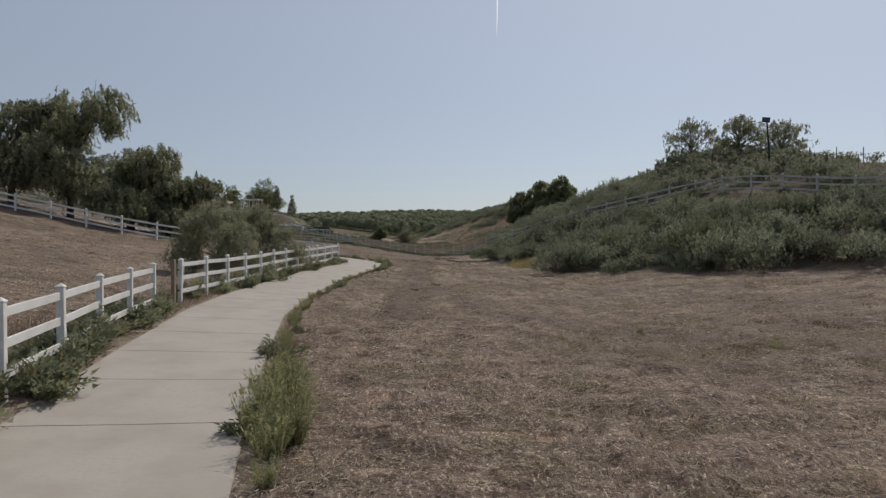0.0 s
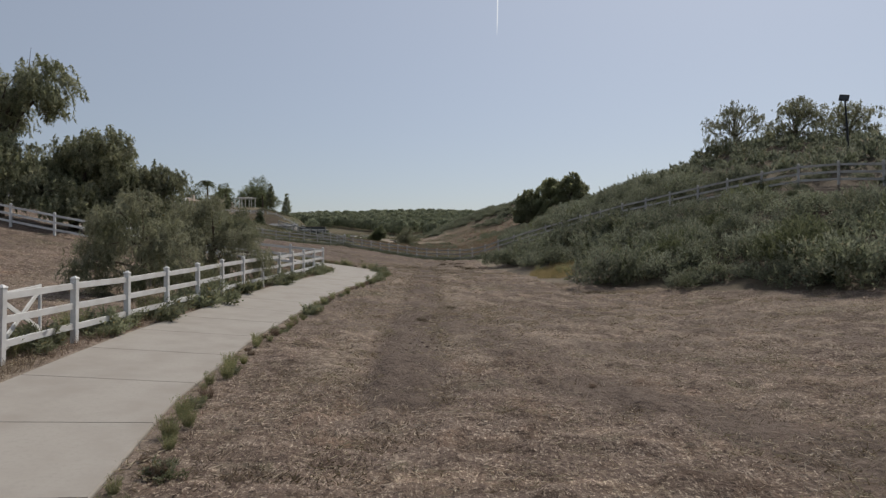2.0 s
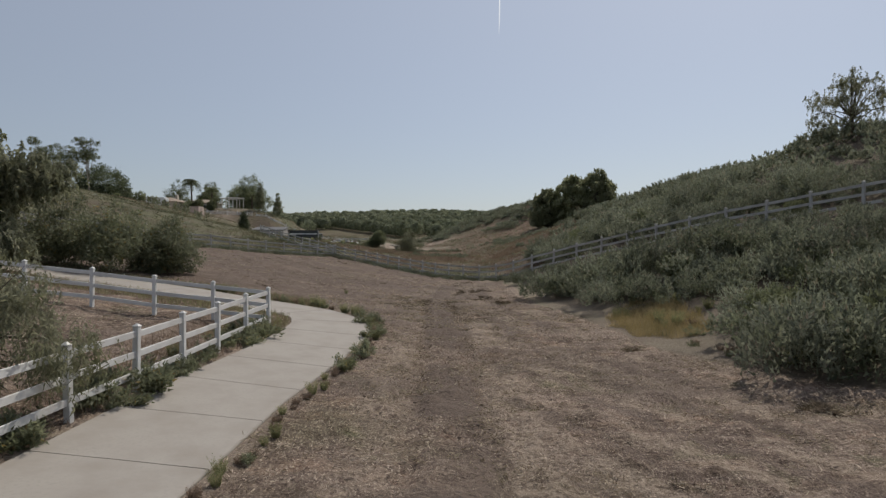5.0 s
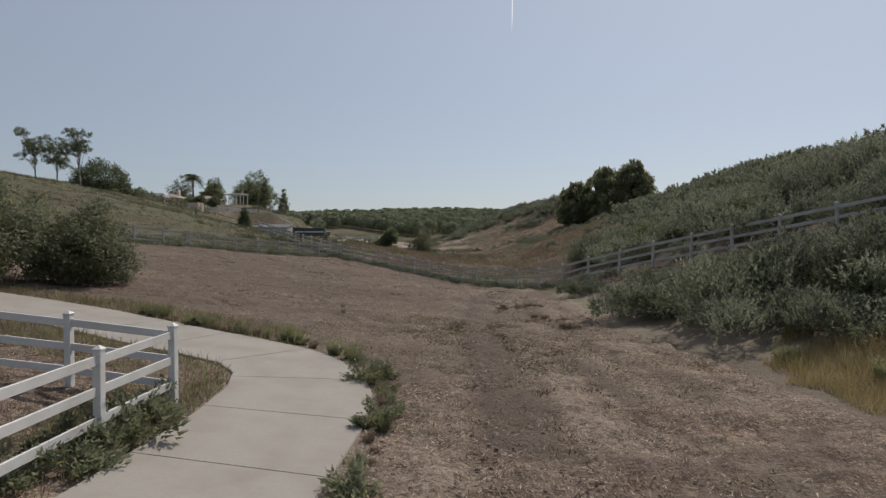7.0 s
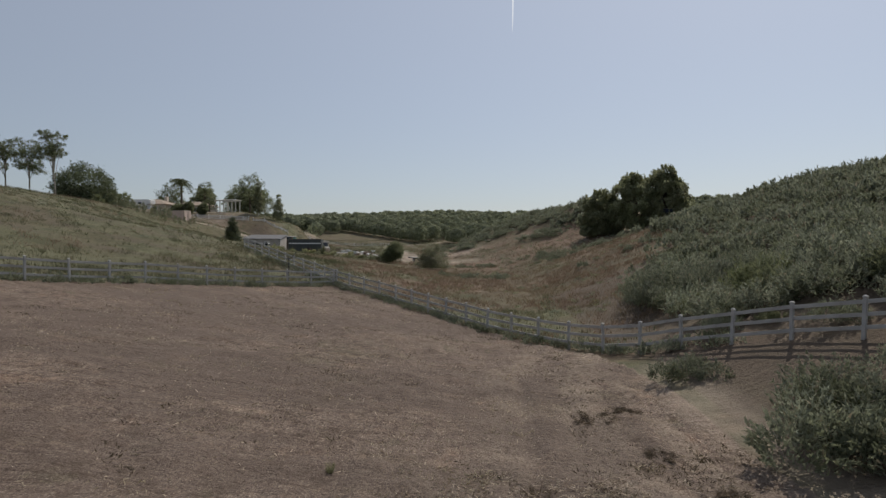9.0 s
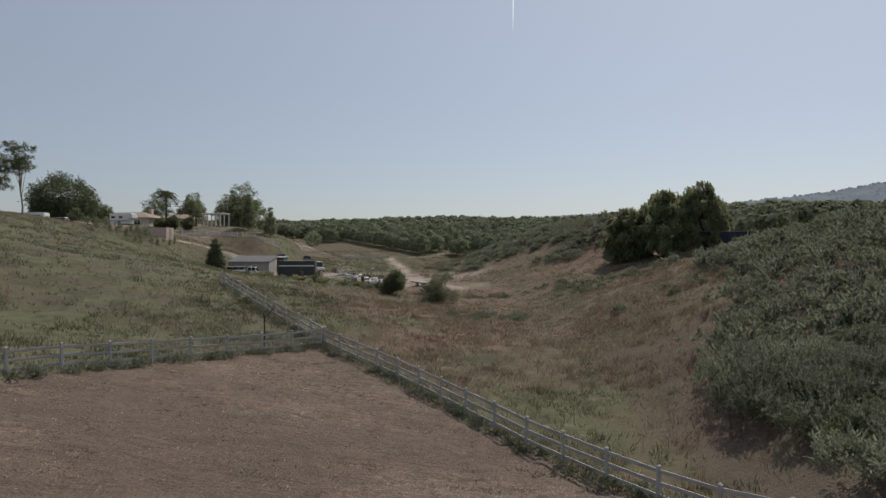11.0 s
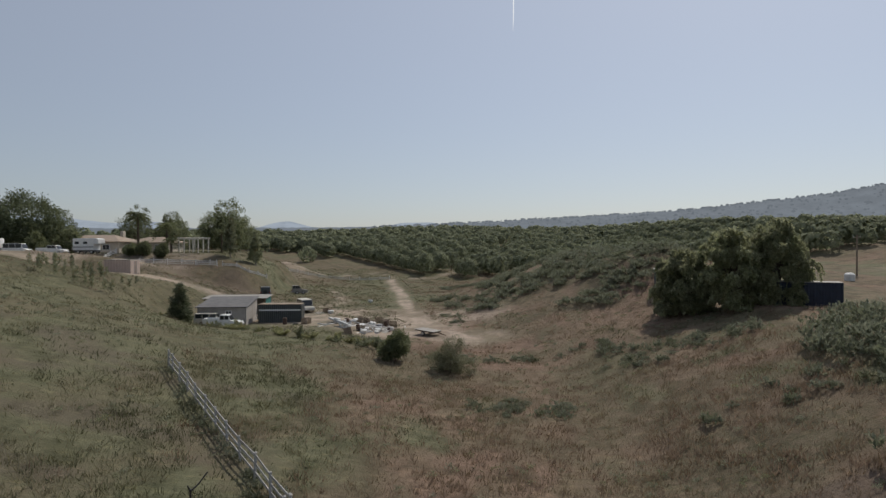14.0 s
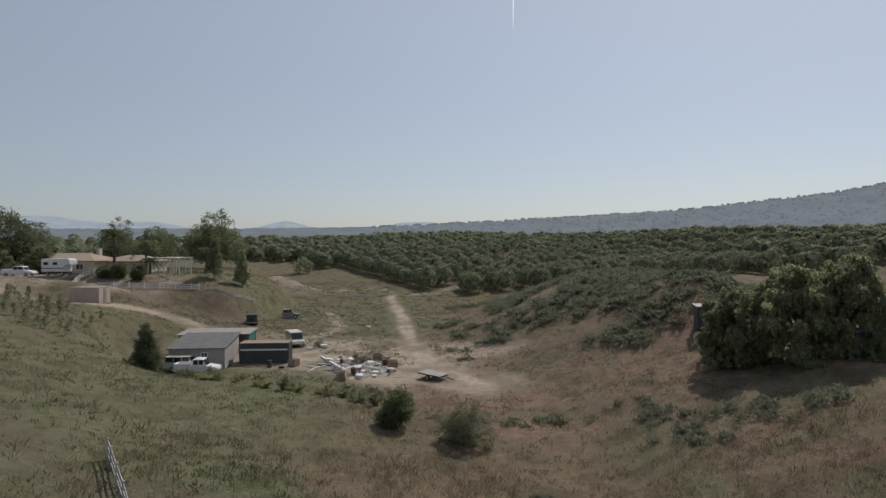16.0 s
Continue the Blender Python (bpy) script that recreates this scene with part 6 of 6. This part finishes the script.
def build_heaps():
    rng = np.random.RandomState(37)
    kinds = [weed_mesh(rng, 0.4, 1.5, 900, M_STUBBLE, (0.22, 0.03)) for _ in range(3)]
    for x, y, k in ((0.8, 63.8, 0.9), (-0.3, 66.7, 1.2), (1.6, 61.3, 0.9), (-0.3, 33.6, 0.6), (6.3, 33.7, 0.5), (6.9, 39.4, 0.9), (-1.4, 29.5, 0.8), (-0.5, 28.9, 0.7), (4.9, 46.8, 0.7), (1.0, 67.6, 1.0)):
        ob = new("stubble_heap", kinds[rng.randint(3)])
        ob.matrix_world = stand(x, y, rng.uniform(0, 360), -0.03) @ Matrix.Diagonal((k * 0.85, k * 0.85, k * 0.5, 1))
        tagged(ob, "low matted heap of raked brown stubble in the field", "heap", "stubble heaps in the field")




build_heaps()


def scatter(rng, n, x0, x1, y0, y1):
    return rng.uniform(x0, x1, n), rng.uniform(y0, y1, n)


def blades(rng, x, y, high, wide, mat_name, mat, label, flat=0.0, name="grass"):
    z = land(x, y)
    n = len(x)
    way = rng.normal(size=(n, 3)) * 0.45 + np.array([0, 0, 1.0])
    if flat:
        way = rng.normal(size=(n, 3)) * np.array([1, 1, flat])
    base = np.stack([x, y, z + (0.02 + 0.05 * rng.rand(n) if flat else -0.03)], -1)
    way /= np.linalg.norm(way, axis=1, keepdims=True) + 1e-9
    side = np.cross(way, rng.normal(size=(n, 3)))
    side *= (np.asarray(wide) * 0.5 / (np.linalg.norm(side, axis=1) + 1e-9))[:, None]
    tri = np.stack([base - side, base + side, base + way * np.asarray(high)[:, None]], axis=1).reshape(-1, 3)
    return tagged(new(name, fast_mesh(name, tri, np.arange(3 * n).reshape(n, 3), mat)), label, "grass", kind="stuff")


def tufts(rng, cx, cy, per, spread, low, high, thin, thick, mat, label, name="grass", rise=1.0):
    """Tufts of blades that lean outwards from many centres."""
    n = len(cx) * per
    grow = np.repeat(rng.uniform(0.6, 1.25, len(cx)), per)
    off = rng.normal(scale=spread, size=(n, 2)) * grow[:, None]
    x, y = np.repeat(cx, per) + off[:, 0], np.repeat(cy, per) + off[:, 1]
    way = np.concatenate([off / spread * 0.35 + rng.normal(scale=0.3, size=(n, 2)), np.full((n, 1), rise)], axis=1)
    way /= np.linalg.norm(way, axis=1, keepdims=True)
    base = np.stack([x, y, land(x, y) - 0.02], -1)
    side = np.cross(way, rng.normal(size=(n, 3)))
    side *= (rng.uniform(thin, thick, n) * 0.5 / (np.linalg.norm(side, axis=1) + 1e-9))[:, None]
    tri = np.stack([base - side, base + side, base + way * (rng.uniform(low, high, n) * grow)[:, None]], axis=1).reshape(-1, 3)
    return tagged(new(name, fast_mesh(name, tri, np.arange(3 * n).reshape(n, 3), mat)), label, "grass", kind="stuff")


def windrow(x, y):
    """Where the mower left the straw thick: 0 to 1."""
    rut = line_gap(x, y, RUTS)
    w = (1 - smooth(0.2, 1.1, np.abs(rut - 1.6))) + (1 - smooth(0.3, 1.4, np.abs(line_gap(x, y, SWATH) - 1.9)))
    return np.clip(w, 0, 1) * smooth(0.4, 0.6, fbm(x, y, 0.8, 26.0)) * (rut > 0.8)


def build_grass():
    rng = np.random.RandomState(51)
    # cut straw, thickest where the mower left it
    x, y = [], []
    for n, a, b, c, d in ((150000, -5, 11, 2.5, 15), (110000, -6, 16, 14, 34), (110000, -6, 12, 30, 62), (36000, -24, 4, 46, 98)):
        u, v = scatter(rng, n, a, b, c, d)
        keep = inside(u, v, FIELD) & (line_gap(u, v, PATH) > HALF + 0.05) & (rng.rand(n) < 0.08 + 0.75 * smooth(0.42, 0.6, fbm(u, v, 1.1, 6.0)) * smooth(0.3, 0.6, vnoise(u, v, 0.35, 3.0)) + 0.6 * windrow(u, v))
        x.append(u[keep]); y.append(v[keep])
    x, y = np.concatenate(x), np.concatenate(y)
    n = len(x)
    size = rng.uniform(0.05, 0.2, n)
    blades(rng, x, y, size, 0.009 + 0.00028 * y + rng.rand(n) * 0.006, "", M_STRAW, "cut straw strewn over the mown field", 0.3, "straw")
    u, v = scatter(rng, 34000, -26, -8.5, 6, 50)
    keep = line_gap(u, v, PATH) > HALF + 0.3
    u, v = u[keep], v[keep]
    blades(rng, u, v, rng.uniform(0.06, 0.2, len(u)), rng.uniform(0.012, 0.03, len(u)), "", M_STRAW, "cut straw strewn over the paddock", 0.2, "straw")
    u, v = scatter(rng, 16000, -10.6, -7.8, 5, 48)
    keep = line_gap(u, v, PATH) > HALF + 0.15
    u, v = u[keep], v[keep]
    blades(rng, u, v, rng.uniform(0.12, 0.4, len(u)), rng.uniform(0.01, 0.022, len(u)), "", M_DRY, "dry grass standing behind the white fence")
    u, v = scatter(rng, 42000, -8, 20, 3, 60)
    keep = inside(u, v, FIELD) & (line_gap(u, v, PATH) > HALF + 0.05) & (rng.rand(42000) < smooth(0.45, 0.7, fbm(u, v, 2.2, 16.0)))
    u, v = u[keep], v[keep]
    blades(rng, u, v, rng.uniform(0.05, 0.16, len(u)), rng.uniform(0.012, 0.03, len(u)), "", M_DRY, "short brown stubble in the mown field", 0, "stubble")
    # grass on the verge inside the bend
    u, v = scatter(rng, 62000, -24, -7.0, 45, 58)
    keep = (line_gap(u, v, PATH) > HALF + 0.03) & (line_gap(u, v, PATH) < 3.6) & ~((u > -7.6) & (v > 47))
    u, v = u[keep], v[keep]
    half = len(u) // 2
    blades(rng, u[:half], v[:half], rng.uniform(0.1, 0.38, half), rng.uniform(0.014, 0.032, half), "", M_MUSTARD, "straggly green grass on the verge of the path")
    blades(rng, u[half:], v[half:], rng.uniform(0.1, 0.34, len(u) - half), rng.uniform(0.014, 0.032, len(u) - half), "", M_DRY, "dry grass on the verge of the path")
    # wild grass on the slopes: tufts whose kind changes from patch to patch
    cx, cy = scatter(rng, 32000, -84, 34, 84, 275)
    c2, d2 = scatter(rng, 9000, -34, 30, 80, 132)
    cx, cy = np.concatenate([cx, c2]), np.concatenate([cy, d2])
    keep = ~inside(cx, cy, FIELD) & (line_gap(cx, cy, YARD) > 5) & (np.hypot(cx + 36, cy - 164) > 9) & (line_gap(cx, cy, TRACK) > 2.4) & (line_gap(cx, cy, DRIVE) > 2)
    keep &= rng.rand(len(cx)) < 0.35 + 0.65 * smooth(0.38, 0.58, fbm(cx, cy, 3.2, 141.0))
    keep &= ~inside(cx, cy, KNOLL) | (rng.rand(len(cx)) < 0.3)
    keep &= (on_brush(cx, cy) < 0.5) | (rng.rand(len(cx)) < 0.4)
    cx, cy = cx[keep], cy[keep]
    lush = fbm(cx, cy, 11.0, 41.0) + 0.5 * (fbm(cx, cy, 3.6, 131.0) - 0.5) + 0.2 * smooth(-16, -30, cx - 0.12 * (cy - 120)) - 0.05 - 0.07 * smooth(-26, -14, cx) - 0.26 * np.exp(-((cx - 12) / 16) ** 2 - ((cy - 152) / 26) ** 2) + rng.normal(scale=0.04, size=len(cx))
    shade = fbm(cx, cy, 4.2, 151.0) + rng.normal(scale=0.05, size=len(cx))
    kinds = ((lush > 0.5) & (shade < 0.5), M_SEDGE, "dark green wild grass in tufts on the slopes"), ((lush > 0.5) & (shade >= 0.5), M_GRASS, "olive green wild grass in tufts on the slopes"), \
            ((lush <= 0.5) & (shade < 0.56), M_RUSSET, "russet dry grass in tufts over the valley"), ((lush <= 0.5) & (shade >= 0.56), M_PALE, "pale dry grass in tufts over the valley")
    for pick, mat, label in kinds:
        tufts(rng, cx[pick], cy[pick], 9, 0.26, 0.2, 0.5, 0.03, 0.075, mat, label)
    # matted clumps of mown stubble, dark and straw-coloured
    cx, cy = [], []
    for n, a, b, c, d in ((9000, -6, 12, 2.5, 18), (8000, -7, 20, 16, 42), (8000, -8, 12, 38, 66), (9000, -40, 6, 54, 104)):
        u, v = scatter(rng, n, a, b, c, d)
        k = inside(u, v, FIELD) & (line_gap(u, v, PATH) > HALF + 0.1) & (line_gap(u, v, RUTS) > 0.5) & (rng.rand(n) < 0.15 + 0.85 * smooth(0.42, 0.6, fbm(u, v, 2.4, 161.0)))
        cx.append(u[k]); cy.append(v[k])
    cx, cy = np.concatenate(cx), np.concatenate(cy)
    pale = fbm(cx, cy, 3.0, 171.0) + rng.normal(scale=0.08, size=len(cx)) > 0.52
    for pick, mat, label in ((pale, M_STRAW, "matted tufts of pale cut straw"), (~pale, M_STUBBLE, "matted tufts of dark mown stubble")):
        for back in (cy[pick] < 48, cy[pick] >= 48):
            k = 1.0 if back[cy[pick] < 48].any() else 1.4
            tufts(rng, cx[pick][back], cy[pick][back], 9, 0.11 * k, 0.05 * k, 0.14 * k, 0.012 * k, 0.03 * k, mat, label, "stubble", 0.35)
    # golden patch at the foot of the brush
    u, v = scatter(rng, 21000, 4.6, 9.4, 46.5, 56)
    keep = np.hypot((u - 7.2) / 1.6, (v - 51.6) / 3.9) < 0.75 + 0.5 * vnoise(u, v, 0.8, 9)
    u, v = u[keep], v[keep]
    blades(rng, u, v, rng.uniform(0.2, 0.5, len(u)), rng.uniform(0.012, 0.026, len(u)), "", M_GOLD, "golden dry grass at the foot of the brush")


M_SEDGE = leafy("sedge_grass", (0.105, 0.108, 0.062), (0.19, 0.19, 0.112), 0.4, 0.8)
M_RUSSET = leafy("russet_grass", (0.14, 0.1, 0.074), (0.26, 0.186, 0.136), 0.4, 0.8)
M_PALE = leafy("pale_dry_grass", (0.2, 0.15, 0.108), (0.33, 0.26, 0.185), 0.4, 0.8)
M_GOLD = leafy("golden_grass", (0.26, 0.205, 0.105), (0.41, 0.325, 0.18), 0.4, 0.8)
build_grass()


def build_litter():
    """Low weeds under the field fences, small brush in the valley, clods, far trees."""
    rng = np.random.RandomState(61)
    out = []
    for line, per in ((FENCE_BACK, 0.3), (FENCE_SIDE[:17], 0.33), (FENCE_HILL, 0.9)):
        for p in resample([(*q, 0) for q in line], per):
            if rng.rand() < 0.15:
                continue
            v = np.concatenate(sage(rng, rng.uniform(0.6, 1.1), rng.uniform(0.35, 0.75), 190, 0.15))
            x, y = p.x + rng.normal(scale=0.35), p.y + rng.normal(scale=0.35)
            out.append(v + np.array([x, y, gz(x, y) - 0.03]))
    tagged(new("fence_weeds", leaf_mesh("fence_weeds", M_BRUSH, out)), "dark scrubby weeds under the rail fences", "weeds", kind="stuff")
    low = [np.concatenate(sage(rng, rng.uniform(1.4, 2.4), rng.uniform(0.6, 1.1), 280, 0.32)) for _ in range(6)]
    out = []
    for _ in range(4200):
        x, y = rng.uniform(-30, 42), rng.uniform(104, 226)
        hill = bool(inside(x, y, KNOLL))
        if hill:
            if float(vnoise(x, y, 6, 3)) < 0.33:
                continue
        elif float(vnoise(x, y, 9, 13)) < 0.8:
            continue
        if float(line_gap(x, y, TRACK)) < 4 or float(line_gap(x, y, YARD)) < 8:
            continue
        k = rng.uniform(0.7, 1.35) if hill else rng.uniform(0.4, 0.9)
        out.append(low[rng.randint(6)] * k + np.array([x, y, gz(x, y) - 0.05]))
    tagged(new("valley_brush", leaf_mesh("valley_brush", M_BRUSH, out)), "low dark brush over the knoll and valley floor", "brush", kind="stuff")
    clumps = [weed_mesh(rng, rng.uniform(0.7, 1.2), rng.uniform(1.2, 2.0), 620, M_MUSTARD if k % 2 else M_WEED, (0.2, 0.07)) for k in range(4)]
    for k in range(26):
        x, y = -44 + 1.15 * k + rng.normal(scale=0.8), 153.2 - 0.22 * k + rng.normal(scale=1.0)
        ob = new("yard_bush", clumps[rng.randint(4)])
        q = rng.uniform(0.7, 1.5)
        ob.matrix_world = stand(x, y, rng.uniform(0, 360)) @ Matrix.Diagonal((q, q, q, 1))
        tagged(ob, "low yellow-green weedy bush at the edge of the yard", "bush", "bushes along the yard")
    # dark tufts and small weeds all over the slopes
    small = [np.concatenate(sage(rng, rng.uniform(0.5, 0.9), rng.uniform(0.2, 0.4), 90, 0.13)) for _ in range(8)]
    out, out2 = [], []
    for _ in range(3600):
        x, y = rng.uniform(-72, 30), rng.uniform(88, 232)
        if inside(x, y, FIELD) or float(fbm(x, y, 6.0, 71.0)) < 0.47:
            continue
        if float(line_gap(x, y, TRACK)) < 2.5 or float(line_gap(x, y, YARD)) < 5 or float(line_gap(x, y, DRIVE)) < 2 or math.hypot(x + 37, y - 163) < 9:
            continue
        (out if rng.rand() < 0.55 else out2).append(small[rng.randint(8)] * rng.uniform(0.45, 1.0) + np.array([x, y, gz(x, y) - 0.03]))
    tagged(new("slope_weeds", leaf_mesh("slope_weeds", M_BRUSH, out)), "grey-green weeds dotted over the slopes", "weeds", kind="stuff")
    tagged(new("slope_tufts", leaf_mesh("slope_tufts", M_WEED, out2)), "fresh green tufts dotted over the slopes", "weeds", kind="stuff")
    out = []
    for _ in range(420):
        b, r = math.radians(rng.uniform(-46, 44)), rng.uniform(300, 900)
        x, y = math.sin(b) * r, math.cos(b) * r
        if -60 < x and 240 < y < 455 or y < 250:
            continue
        d, n = ball_points(rng, 110, 0.85)
        s = rng.uniform(2.0, 4.2)
        p = d * np.array([s, s, s * rng.uniform(0.8, 1.2)]) + np.array([x, y, gz(x, y) + s * 0.8])
        out.append(skin(rng, p, n, rng.uniform(0.5, 0.9, 110) * s * 0.7, rng.uniform(0.4, 0.7, 110) * s * 0.7))
    tagged(new("far_trees", leaf_mesh("far_trees", M_ORCH, out)), "scattered dark trees over the far plain", "trees", kind="stuff")
    # clods of turned earth
    ico = bmesh.new()
    bmesh.ops.create_icosphere(ico, subdivisions=1, radius=1)
    bv = np.array([v.co[:] for v in ico.verts])
    bf = np.array([[v.index for v in f.verts] for f in ico.faces])
    ico.free()
    vs, fs, k = [], [], 0
    for k2 in range(1500):
        if k2 < 420:        # churned patch and tyre track
            y = rng.uniform(23, 31) if k2 < 140 else rng.uniform(22, 60)
            x = -1.65 + rng.normal(scale=0.9 if k2 < 140 else 0.6)
        else:
            x, y = rng.uniform(-5, 14), 3 + 62 * rng.rand() ** 1.3
            if float(vnoise(x, y, 2.0, 7)) < 0.55:
                continue
        if not inside(x, y, FIELD) or float(line_gap(x, y, PATH)) < HALF + 0.3:
            continue
        s = rng.uniform(0.015, 0.045)
        v = bv * (1 + 0.25 * rng.normal(size=(len(bv), 1))) * np.array([s * 1.2, s, s * 0.6]) + np.array([x, y, gz(x, y) - 0.005])
        vs.append(v); fs.append(bf + k); k += len(bv)
    tagged(new("soil_clods", fast_mesh("soil_clods", np.concatenate(vs), np.concatenate(fs), M_SOIL)), "dark clods of turned soil in the field", "soil", kind="stuff")


M_SOIL = plain("turned_soil", (0.20, 0.15, 0.12), 0.95, 0, 0.35, 8, 0.01)
build_litter()


def build_contrail():
    me = finish("contrail", tube(bmesh.new(), [(264, 3000, 1050), (266, 3000, 1120), (268, 3000, 1280)], [0.4, 2.3, 3.6], 6), M_TRAIL_GLOW)
    tagged(new("contrail", me), "thin white vapour trail in the sky", "contrail", kind="structure")


# The trail's sunlit white is painted as emission; it glows by itself.
M_TRAIL_GLOW, _nt, _p = material("vapour")
_e = node(_nt, "ShaderNodeEmission", Color=(0.9, 0.93, 0.97, 1), Strength=0.85)
_nt.links.new(_e.outputs[0], _nt.nodes["Material Output"].inputs["Surface"])
build_contrail()
